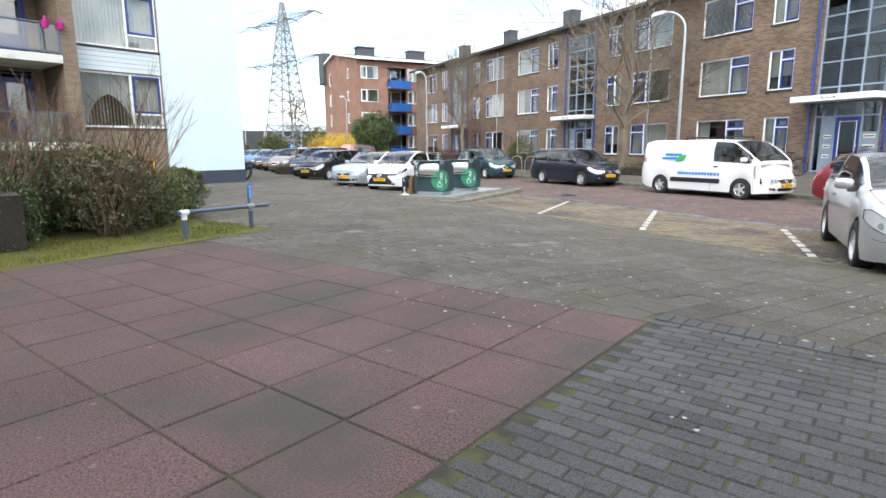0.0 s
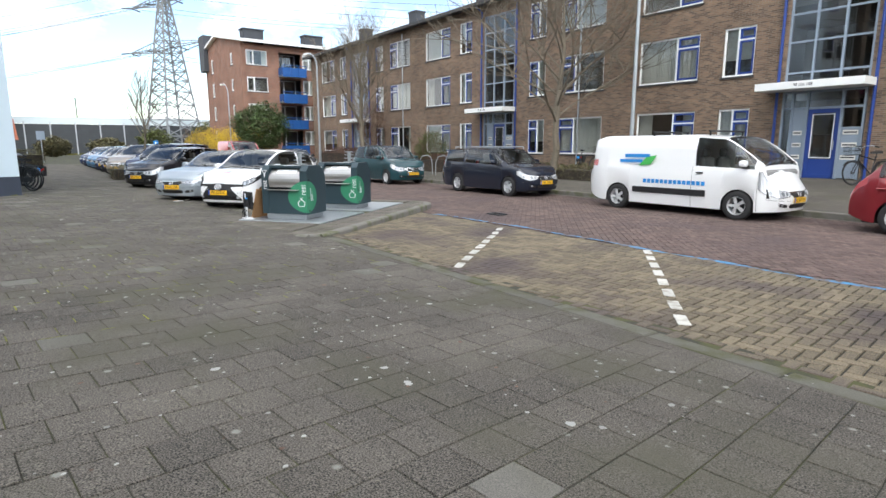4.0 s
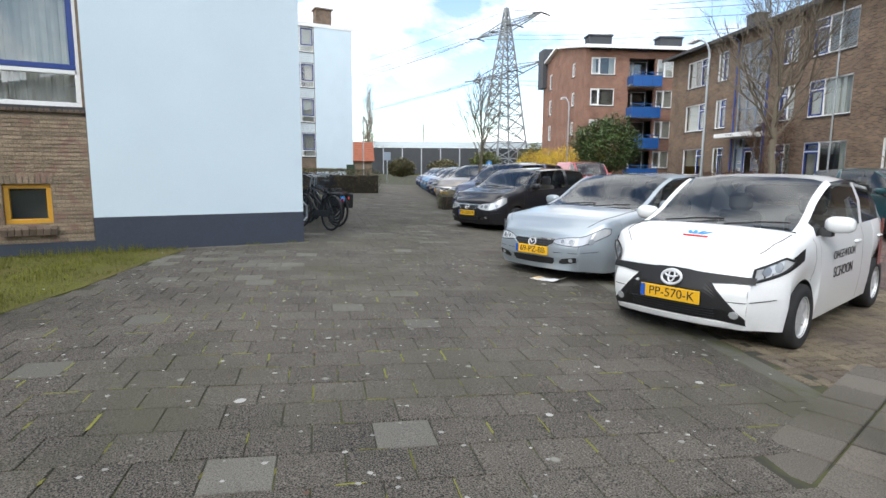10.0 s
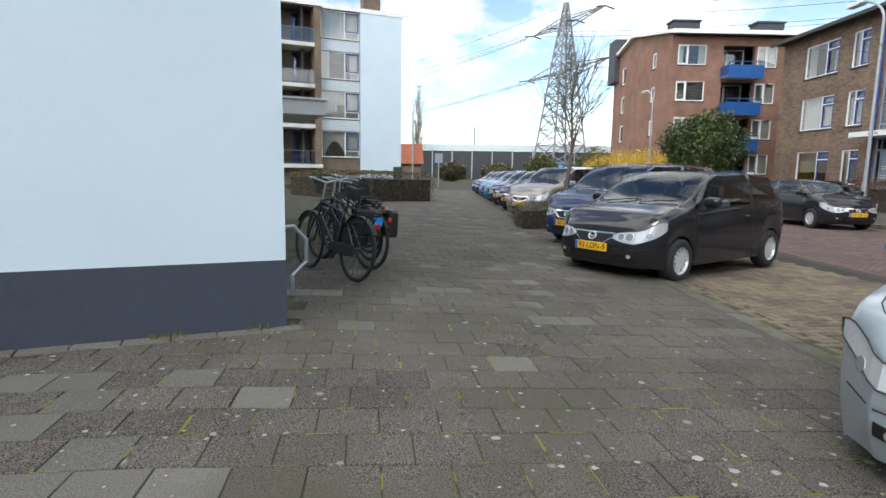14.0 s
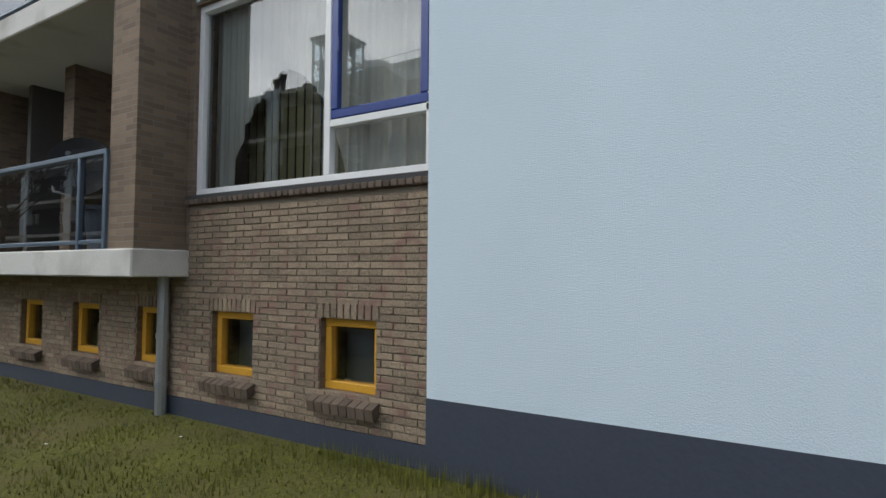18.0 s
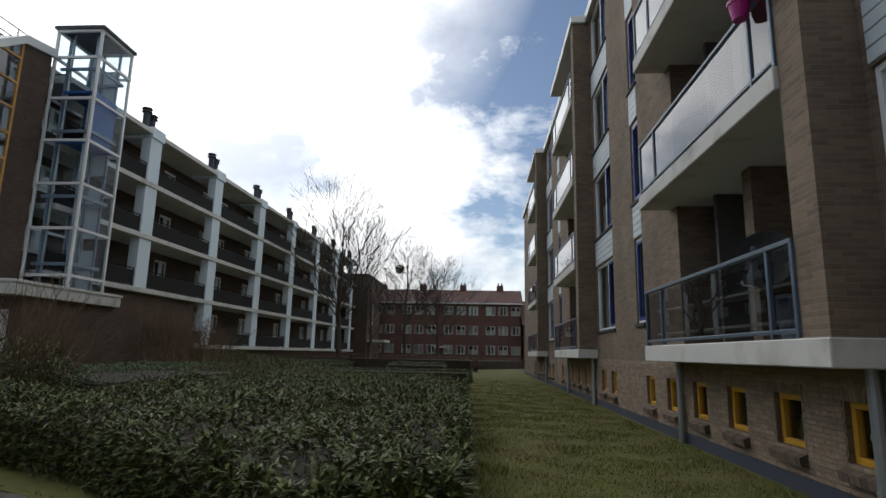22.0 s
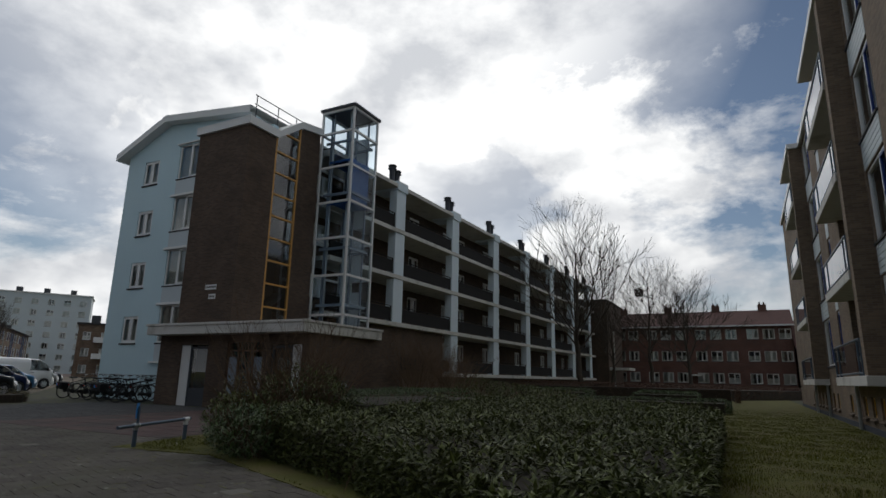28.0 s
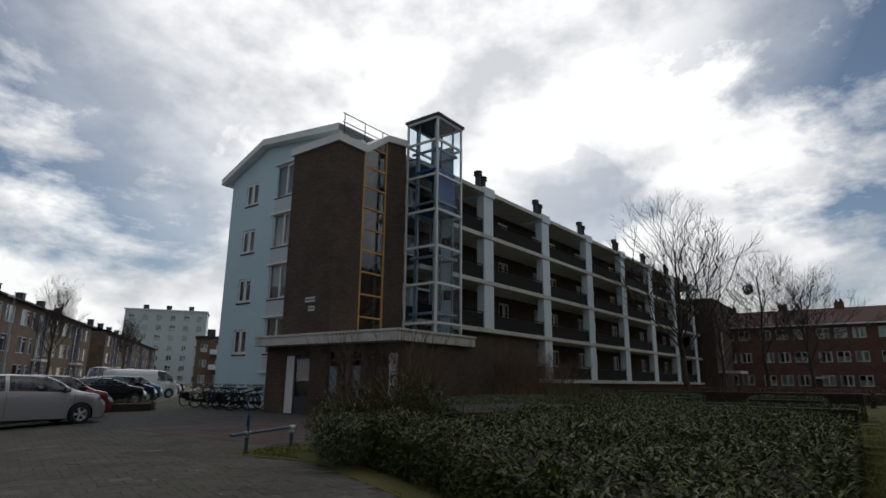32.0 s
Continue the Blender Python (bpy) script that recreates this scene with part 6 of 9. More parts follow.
                part("reflector_ring", Shape().path(circle + circle[:1], 0.006, 6), lamp_bright, hl)
            x, y = fo - 0.09, sgn * (half(fo - 0.09) + 0.006)
            part("indicator", Shape().tube((x - 0.01, y - sgn * 0.012, zt - 0.085), (x + 0.006, y + sgn * 0.006, zt - 0.085), 0.04, 0.036, 14), lamp_bowl, hl)
    if not hidden_front:
        g0, g1 = zt - 0.205, zt - 0.085
        gr = part("grille", band(mirrored([(0.0, g0, g1), (hf * 0.30, g0 + 0.01, g1), (hf * 0.44, g0 + 0.07, g1), (hf * 0.50, g1 - 0.02, g1)]), fo + 0.007), black, c)
        part("grille_bar", band(mirrored([(0.0, g1, g1 + 0.022), (hf * 0.52, g1, g1 + 0.022)]), fo + 0.013), chrome, gr)
        part("grille_rim", band(mirrored([(0.0, g0 - 0.016, g0), (hf * 0.30, g0 - 0.006, g0 + 0.01), (hf * 0.44, g0 + 0.056, g0 + 0.07), (hf * 0.52, g1 - 0.034, g1 - 0.02)]), fo + 0.012), chrome, gr)
        for i in range(3):
            z = g0 + 0.025 + 0.03 * i
            k = hf * (0.30 + 0.07 * i)
            part("grille_slat", band([(-k, z, z + 0.007), (k, z, z + 0.007)], fo + 0.011), dark_metal, gr)
        bd = part("badge", oval_ring(fo + 0.02, zt - 0.125, 0.058, 0.044, 0.0085), badge_metal, c, "bright oval badge")
        part("badge_bar", Shape().path([(fo + 0.02, -0.050, zc), (fo + 0.022, 0.0, zt - 0.135), (fo + 0.02, 0.050, zc)], 0.007, 6), badge_metal, bd)
        part("lower_grille", band(mirrored([(0.0, 0.285, 0.375), (hf * 0.46, 0.29, 0.375), (hf * 0.52, 0.33, 0.37)]), fo + 0.006), black, c)
        for sgn in (1, -1):
            cols = [(hf * 0.62, 0.31, 0.335), (hf * 0.70, 0.305, 0.375), (hf * 0.97, 0.335, 0.40)]
            lamp = part("fog_intake", band(cols if sgn > 0 else mirrored(cols)[:3], fo + 0.006), black, c)
            part("fog_lamp", Shape().tube((fo, sgn * hf * 0.86, 0.358), (fo + 0.012, sgn * hf * 0.86, 0.358), 0.026, 0.024, 12), lamp_clear, lamp)
    # bumper crease and sill strip
    for sgn in (1, -1):
        pts = [(fo + 0.004, sgn * hf * 0.5, 0.445), (fo + 0.004, sgn * hf * 0.97, 0.45)] + [(fo - d, sgn * (half(fo - d) + 0.002), 0.455 + 0.1 * d) for d in (0.04, 0.10, 0.2)]
        part("bumper_gap", Shape().path(pts, 0.004, 4), black, c)
    round_nose(c, fo, W, bow)
    if plate:
        s = Shape().box(fo + 0.012, -0.26, 0.40, fo + 0.026, 0.26, 0.51, 0, 0.003)
        pl = part("number_plate", s, plate_yellow, c, "yellow number plate")
        s = Shape().box(fo + 0.0262, -0.257, 0.403, fo + 0.0275, -0.215, 0.507)
        part("plate_band", s, plate_blue, pl)
        if plate == "-":
            part("plate_lettering", Shape().box(fo + 0.0262, -0.17, 0.43, fo + 0.0275, -0.03, 0.48).box(fo + 0.0262, 0.02, 0.43, fo + 0.0275, 0.20, 0.48), ink, pl)
            return c
        lettering("plate_lettering", plate, 0.105, ink, pl, pose(fo + 0.027, 0.02, 0.455, 90, 0, 90), 0.001)
    return c


def heading_pose(x, y, hx, hy, z=None):
    z = ground_z(x, y) if z is None else z
    return pose(x, y, z, 0, 0, math.degrees(math.atan2(hy, hx)))


paint_white, paint_silver, paint_black = paint("white car paint", (0.80, 0.81, 0.81), 0.0), paint("silver blue car paint", (0.34, 0.39, 0.43), 0.4), paint("black car paint", (0.012, 0.012, 0.015), 0.2)
paint_silver2, paint_navy, paint_blue = paint("silver car paint", (0.45, 0.46, 0.475), 0.4), paint("navy car paint", (0.012, 0.025, 0.085), 0.3), paint("light blue car paint", (0.04, 0.17, 0.34), 0.4)
paint_beige, paint_teal, paint_dark = paint("beige grey car paint", (0.27, 0.235, 0.20), 0.6), paint("dark teal car paint", (0.012, 0.05, 0.06), 0.4), paint("dark slate car paint", (0.010, 0.014, 0.026), 0.1)
paint_red, paint_pink = paint("dark red car paint", (0.22, 0.012, 0.02), 0.3), paint("faded red van paint", (0.50, 0.07, 0.08), 0.0)

BAYH = (0.20, -0.98)
# white hatchback with black front graphics
aygo = car("hatchback_car", heading_pose(-14.62, 15.22, *BAYH, z=-0.045), "small white hatchback with a black front graphic and company lettering", paint_white, L=3.46, W=1.62, H=1.46, wb=2.34, fo=0.72, r=0.28, belt=0.93, ws=(-0.02, -0.85), plate="PP-570-K", group="parked cars", hidden_front=True, lights=False, bow=0.2,
           top=[(-2.74, 0.80), (-2.62, 1.02), (-2.25, 1.36), (-1.3, 1.46), (-0.85, 1.43), (-0.02, 1.0), (0.42, 0.92), (0.60, 0.84), (0.69, 0.77), (0.72, 0.70)])
f = 0.72


def flank(x, fo=0.72, L=3.46, W=1.62):
    return W / 2 * (1 - 0.28 * max(0.0, (x - (fo - 0.75)) / 0.75) ** 3.0)


part("front_graphic", band(mirrored([(0.0, 0.285, 0.675), (0.14, 0.285, 0.67), (0.27, 0.285, 0.645), (0.37, 0.285, 0.53), (0.48, 0.275, 0.41), (0.575, 0.262, 0.31)]), f + 0.009), black, aygo, "black cross shaped grille panel")
part("lower_lip", band(mirrored([(0.0, 0.235, 0.275), (0.30, 0.235, 0.275), (0.50, 0.235, 0.262)]), f + 0.014), paint_white, aygo, "white lip below the grille")
for i in range(4):
    part("grille_slat", band(mirrored([(0.0, 0.31 + 0.022 * i, 0.317 + 0.022 * i), (0.36, 0.31 + 0.022 * i, 0.317 + 0.022 * i)]), f + 0.012), dark_metal, aygo)
for sgn in (1, -1):
    cols = [(0.14, 0.60, 0.665), (0.30, 0.585, 0.66), (0.48, 0.60, 0.655), (0.62, 0.60, 0.65)]
    part("front_graphic", band(cols if sgn > 0 else mirrored(cols)[:4], f + 0.010), black, aygo, "black arm of the cross shaped front")
    path = [(f - d, flank(f - d) + 0.005, 0.60 + 0.30 * d, 0.68 + 0.34 * d) for d in (0.0, 0.04, 0.10, 0.2, 0.32, 0.45, 0.58)]
    v = [(x, sgn * y, z) for x, y, z0, z1 in path for z in (z0, z1)]
    part("front_graphic", Shape().add(v, [(2 * i, 2 * i + 2, 2 * i + 3, 2 * i + 1)[:: sgn] for i in range(6)]), black, aygo, "black strip running back from the headlight")
    path = [(f - d, flank(f - d) + 0.009, 0.615 + 0.34 * d + 0.10 * max(0.0, d - 0.2), 0.715 + 0.42 * d - 0.55 * max(0.0, d - 0.22)) for d in (0.0, 0.03, 0.07, 0.12, 0.18, 0.24, 0.30, 0.36, 0.41)]
    v = [(x, sgn * y, z) for x, y, z0, z1 in path for z in (z0, z1)]
    hl = part("headlight", Shape().add(v, [(2 * i, 2 * i + 2, 2 * i + 3, 2 * i + 1)[:: sgn] for i in range(8)]), lamp_clear, aygo, "swept clear headlight")
    rim = [(x + 0.002, sgn * (y + 0.002), z0) for x, y, z0, z1 in path] + [(x + 0.002, sgn * (y + 0.002), z1) for x, y, z0, z1 in reversed(path)]
    part("headlight_rim", Shape().path(rim + rim[:1], 0.010, 5), black, hl)
    for d, rr in ((0.07, 0.040), (0.16, 0.045)):
        y = sgn * (flank(f - d) + 0.010)
        part("reflector", Shape().tube((f - d - 0.01, y - sgn * 0.012, 0.672 + 0.38 * d), (f - d + 0.004, y + sgn * 0.006, 0.672 + 0.38 * d), rr, rr * 0.9, 16), lamp_bowl, hl)
    x = f - 0.04
    part("fog_lamp", Shape().tube((x, sgn * 0.50, 0.345), (x + 0.06, sgn * 0.50, 0.345), 0.036, 0.032, 14), lamp_clear, aygo)
    path = [(-2.30, 0.806, 0.50, 1.00), (-2.45, 0.80, 0.46, 0.98), (-2.62, 0.765, 0.46, 0.94), (-2.72, 0.71, 0.50, 0.88)]
    v = [(x, sgn * y, z) for x, y, z0, z1 in path for z in (z0, z1)]
    part("tail_panel", Shape().add(v, [(2 * i, 2 * i + 2, 2 * i + 3, 2 * i + 1)[:: sgn] for i in range(3)]), lamp_red, aygo, "red rear quarter panel")
bd = part("badge", oval_ring(f + 0.028, 0.595, 0.085, 0.058, 0.011), badge_metal, aygo, "bright oval badge on the black panel")
part("badge_ring", oval_ring(f + 0.029, 0.604, 0.026, 0.048, 0.008), badge_metal, bd)
part("badge_ring", oval_ring(f + 0.029, 0.620, 0.060, 0.022, 0.008), badge_metal, bd)
lettering("side_lettering", "ONGEWOON", 0.11, ink, aygo, pose(-0.98, 0.816, 0.74, 90, 0, 180), 0.001)
lettering("side_lettering", "SCHOON", 0.14, ink, aygo, pose(-0.98, 0.816, 0.58, 90, 0, 180), 0.001)
AYGO_TOP = [(-0.02, 1.0), (0.42, 0.92), (0.60, 0.84)]


def on_bonnet(pts):
    """A flat mark that lies on the bonnet of the white hatchback."""
    return Shape().add([(x, y, curve_at(AYGO_TOP, x) - 0.028 * (y / 0.4) ** 2 + 0.007) for x, y in pts], [tuple(range(len(pts)))])


for y, w in ((0.10, 0.03), (0.045, 0.02), (-0.015, -0.02), (-0.07, -0.03)):
    part("bonnet_logo", on_bonnet([(0.36, y * 0.6 - 0.018), (0.36, y * 0.6 + 0.018), (0.25, y + w * 0.4 + 0.020), (0.25, y + w * 0.4 - 0.020)]), letter_blue, aygo)
part("bonnet_logo", on_bonnet([(0.455, -0.10), (0.455, 0.12), (0.41, 0.12), (0.41, -0.10)]), letter_red, aygo)
round_nose(aygo, 0.72, 1.62, 0.2)
# silver saloon
car("saloon_car", heading_pose(-17.30, 16.12, *BAYH, z=-0.04), "silver blue saloon car parked nose to the path", paint_silver, L=4.68, W=1.78, H=1.43, wb=2.67, fo=1.02, r=0.31, belt=0.90, ws=(0.30, -0.72), rear=(-2.55, -3.2), plate="69-PZ-BB", spokes=5, group="parked cars", lamp=0.68)
# black hatchback
car("hatchback_car", heading_pose(-22.6, 18.25, *BAYH, z=-0.02), "glossy black hatchback parked beside an empty bay", paint_black, L=3.94, W=1.71, H=1.49, wb=2.52, fo=0.80, r=0.29, belt=0.95, ws=(0.42, -0.50), plate="93-LDN-9", spokes=12, group="parked cars")
# navy family car
p = street(20.6, -0.2)
car("family_car", heading_pose(p.x, p.y, *BAYH), "navy blue compact family car", paint_navy, L=4.04, W=1.70, H=1.62, wb=2.63, fo=0.82, r=0.3, belt=1.0, ws=(0.5, -0.45), plate="32-TF-PN", group="parked cars")
for u, col, lab, kw in ((27.0, paint_beige, "beige grey family hatchback", dict(L=4.27, W=1.78, H=1.60, wb=2.78, belt=1.0, plate="02-TH-LJ")), (30.0, paint_dark, "dark grey hatchback", dict(plate="-")), (33.0, paint_navy, "navy blue hatchback", dict(plate="-")),
                         (36.0, paint_blue, "light blue small car", dict(L=3.6, H=1.45)), (39.0, paint_blue, "blue small car", dict(L=3.6, H=1.5)), (42.0, paint_navy, "dark blue small car", dict(L=3.7)), (45.0, paint_navy, "navy small car", dict(L=3.7))):
    p = street(u, -0.2)
    car("hatchback_car", heading_pose(p.x, p.y, *BAYH), lab + " parked nose to the path", col, group="parked cars", **kw)
# silver hatchback beside the start, and cars beyond it
car("hatchback_car", heading_pose(0.48, 8.95, *BAYH, z=-0.045), "silver five door hatchback parked nose to the paving", paint_silver2, L=4.25, W=1.75, H=1.46, wb=2.61, fo=0.92, r=0.315, belt=0.95, ws=(0.42, -0.58), plate="49-KGL-5", spokes=5, group="parked cars")
bent_head = BEND.to_3x3() @ Vector((*BAYH, 0))
for d, w, col, lab, kw in ((21.3, 0.7, paint_silver2, "silver hatchback", dict(L=4.25, W=1.75, wb=2.61, fo=0.92, r=0.315, belt=0.95, ws=(0.42, -0.58), spokes=5)), (24.4, 0.9, paint_red, "dark red hatchback", {}),
                           (33.5, 0.9, paint_black, "long black coupe", dict(L=4.7, H=1.36, wb=2.7, ws=(0.3, -0.75), rear=(-2.5, -3.4))), (38.0, 0.9, paint_navy, "navy hatchback", {}), (41.2, 0.9, paint_blue, "blue hatchback", {}), (56.0, 0.9, paint_silver2, "silver estate", {}), (60, 0.9, paint_dark, "dark grey hatchback", {})):
    p = bent(10.5 - d, w)
    car("hatchback_car", heading_pose(p.x, p.y, bent_head.x, bent_head.y, z=0.19 if d > 30 else ground_z(p.x, p.y)), lab + " parked nose to the paving", col, group="parked cars", **kw)
# cars along the far kerb, facing against u
FAR = (-UX, -UY)
p = street(0.6, 8.85)
van = car("delivery_van", heading_pose(p.x, p.y, *FAR), "white delivery van with blue company lettering", paint_white, L=4.82, W=1.83, H=1.84, wb=3.06, fo=0.86, r=0.31, belt=1.10, ws=(0.55, -0.35), van=True, b_pillar=-1.05,
          top=[(-3.96, 1.0), (-3.90, 1.78), (-3.6, 1.84), (-1.2, 1.84), (-0.35, 1.78), (0.55, 1.18), (0.70, 1.05), (0.82, 0.86), (0.86, 0.70)], rear=(-3.95, -3.955), plate="V-567-VH", spokes=5, group="parked cars")
s = Shape().box(-3.0, -0.917, 1.18, -2.35, -0.921, 1.25).box(-2.85, -0.917, 1.30, -2.15, -0.921, 1.38)
part("side_logo", s, letter_blue, van)
s = Shape()
s.add([(-2.45, -0.922, 1.10), (-2.12, -0.922, 1.14), (-1.95, -0.922, 1.36), (-2.25, -0.922, 1.30)], [(0, 1, 2, 3)])
part("side_logo", s, letter_green, van)
s = Shape()
for i in range(14):
    s.box(-2.3 + 0.115 * i, -0.919, 0.70, -2.3 + 0.115 * i + 0.085, -0.923, 0.79)
part("side_lettering", s, letter_blue, van)
s = Shape()
for sgn in (-1, 1):
    s.box(-2.6, sgn * 0.93, 0.46, -0.7, sgn * 0.90, 0.60, 0, 0.01)
part("side_trim", s, black, van)
s = Shape()
for x in (-0.8, -2.2):
    s.tube((x, -0.75, 1.90), (x, 0.75, 1.90), 0.02)
    for y in (-0.7, 0.7):
        s.tube((x, y, 1.80), (x, y, 1.90), 0.02)
part("roof_bar", s, black, van)
p = street(7.8, 8.8)
dac = car("estate_car", heading_pose(p.x, p.y, *FAR), "dark slate blue estate car with roof rails", paint_dark, L=4.49, W=1.73, H=1.52, wb=2.63, fo=0.83, r=0.31, belt=0.96, ws=(0.35, -0.55), rear=(-3.35, -3.58), estate=True, plate="NS-243-J", spokes=5, group="parked cars")
s = Shape()
for sgn in (1, -1):
    s.tube((-0.8, sgn * 0.56, 1.55), (-3.1, sgn * 0.56, 1.54), 0.018)
    for x in (-0.8, -1.9, -3.1):
        s.tube((x, sgn * 0.56, 1.47), (x, sgn * 0.56, 1.55), 0.018)
part("roof_rail", s, galvanised, dac)
p = street(15.1, 8.6)
car("family_car", heading_pose(p.x, p.y, *FAR), "dark teal compact family car", paint_teal, L=4.04, W=1.70, H=1.62, wb=2.63, fo=0.82, r=0.3, belt=1.0, ws=(0.5, -0.45), plate="30-NK-TV", group="parked cars")
p = street(-4.7, 8.9)
car("hatchback_car", heading_pose(p.x, p.y, *FAR), "dark red hatchback at the far kerb", paint_red, L=4.1, W=1.74, H=1.45, wb=2.5, r=0.31, group="parked cars")
p = street(26.0, 8.5)
car("hatchback_car", heading_pose(p.x, p.y, *FAR), "black hatchback at the far kerb", paint_black, L=4.1, W=1.7, H=1.42, wb=2.5, plate="DR-ZB-53", group="parked cars")
p = street(34.0, 7.8)
car("panel_van", heading_pose(p.x, p.y, *FAR), "faded red panel van with a roof rack", paint_pink, L=4.8, W=1.9, H=1.95, wb=3.0, fo=0.9, r=0.32, belt=1.15, ws=(0.55, -0.35), van=True, b_pillar=-1.0,
    top=[(-3.9, 1.0), (-3.85, 1.88), (-3.6, 1.95), (-1.2, 1.95), (-0.35, 1.88), (0.55, 1.2), (0.8, 0.95), (0.9, 0.75)], rear=(-3.87, -3.875), group="parked cars")
p = bent(-36.0, 0.6)
car("delivery_van", heading_pose(p.x, p.y, bent_head.x, bent_head.y, z=0.19), "white panel van with a plain grey panel", paint_white, L=4.9, W=1.9, H=1.95, wb=3.0, fo=0.9, r=0.32, belt=1.15, ws=(0.55, -0.35), van=True, b_pillar=-1.0,
    top=[(-3.9, 1.0), (-3.85, 1.88), (-3.6, 1.95), (-1.2, 1.95), (-0.35, 1.88), (0.55, 1.2), (0.8, 0.95), (0.9, 0.75)], rear=(-3.87, -3.875), group="parked cars")
for u, col, lab in ((-43.0, paint_silver2, "silver hatchback at the far kerb"), (-51.0, paint_dark, "dark hatchback at the far kerb"), (-68.0, paint_silver, "silver blue hatchback at the far kerb")):
    p = bent(u, 8.8)
    car("hatchback_car", heading_pose(p.x, p.y, *(BEND.to_3x3() @ Vector((*FAR, 0)))[:2], z=0.19), lab, col, group="parked cars")
p = bent(-58.0, 9.0)
car("passenger_van", heading_pose(p.x, p.y, *(BEND.to_3x3() @ Vector((UX, UY, 0)))[:2], z=0.19), "tall white passenger van", paint_white, L=5.4, W=2.0, H=2.5, wb=3.3, fo=0.95, r=0.34, belt=1.35, ws=(0.6, -0.3), b_pillar=-1.2, van=False, estate=True,
    top=[(-4.45, 1.3), (-4.40, 2.4), (-4.1, 2.5), (-1.2, 2.5), (-0.3, 2.4), (0.6, 1.45), (0.85, 1.1), (0.95, 0.85)], rear=(-4.2, -4.42), group="parked cars")

# ---- waste containers on their steel plates ----
ISL = 12.2


def isl_pose(x, y, z=0.0, turn=0.0):
    return pose(x, y, z, 0, 0, ISL + turn)


# low island of small paving with a kerb along the bay side
isl = thing("paved_island", isl_pose(-11.4, 15.7), "low paved island with a mossy concrete kerb", "kerb", kind="structure")
ISL_LOCAL = [(-1.95, -2.36), (1.12, -3.55), (1.12, 2.25), (-1.6, 2.25)]
ISLAND = [tuple((isl.matrix_world @ Vector((x * 0.95, y * 0.95, 0)))[:2]) for x, y in ISL_LOCAL]
part("paving_bed", Shape().prism(ISL_LOCAL, -0.2, 0.030), joint_grey, isl)
kerb_line = [(0.80, -3.62), (1.00, -3.58), (1.13, -3.47), (1.19, -3.30), (1.20, -2.3), (1.20, -1.3), (1.20, -0.3), (1.20, 0.7), (1.19, 1.7), (1.12, 2.08), (0.98, 2.28), (0.7, 2.36), (-0.3, 2.38), (-1.3, 2.38)]
for (x0, y0), (x1, y1) in zip(kerb_line, kerb_line[1:]):
    d = Vector((x1 - x0, y1 - y0, 0))
    k = d.length / 2 + 0.002
    a = math.degrees(math.atan2(d.y, d.x))
    s = Shape().prism([(-0.085, -0.2), (0.10, -0.2), (0.088, 0.035), (0.065, 0.058), (-0.085, 0.055)], -k, k, "y")
    part("kerbstone", s, concrete, isl, m=pose((x0 + x1) / 2, (y0 + y1) / 2, 0, 0, 0, a - 90))
tile_mesh = Shape().box(-0.146, -0.146, -0.02, 0.146, 0.146, 0.010, 0, 0.006).mesh("paving_tile", tile_brown)
for i, x in enumerate((-1.835, -1.53, -1.225, -0.92, -0.615, -0.31, -0.005, 0.30, 0.68, 0.985)):
    for j in range(19):
        y = -3.345 + 0.305 * j
        if inside(ISL_LOCAL, x * 0.97, y * 0.97) and (i < 2 or i > 7 or not -2.42 < y < 2.0):
            part("paving_tile", tile_mesh, None, isl, m=pose(x, y, 0.036 + 0.002 * math.sin(i * 3.1 + j * 1.7)))


def steel_plate(x, y):
    t = thing("steel_cover_plate", isl_pose(x, y, 0.045), "grey steel tread plate set in the paving", "cover plate", "waste station")
    s = Shape().box(-0.92, -0.97, -0.03, 0.92, 0.97, 0.012, 0, 0.006)
    part("plate", s, galvanised, t)
    s = Shape()
    for i in range(24):
        for j in range(24):
            a, b = -0.88 + 0.0765 * i, -0.89 + 0.0775 * j
            d = 0.018 if (i + j) % 2 else -0.018
            s.add([(a - 0.018, b - d, 0.012), (a, b - d * 0.4 - 0.006, 0.012), (a + 0.018, b + d, 0.012), (a, b + d * 0.4 + 0.006, 0.012), (a, b, 0.0165)], [(0, 1, 4), (1, 2, 4), (2, 3, 4), (3, 0, 4)])
    tagged(part("tread", s, galvanised, t), kind="stuff")
    return t


steel_plate(-11.57, 14.34)
steel_plate(-11.99, 16.51)


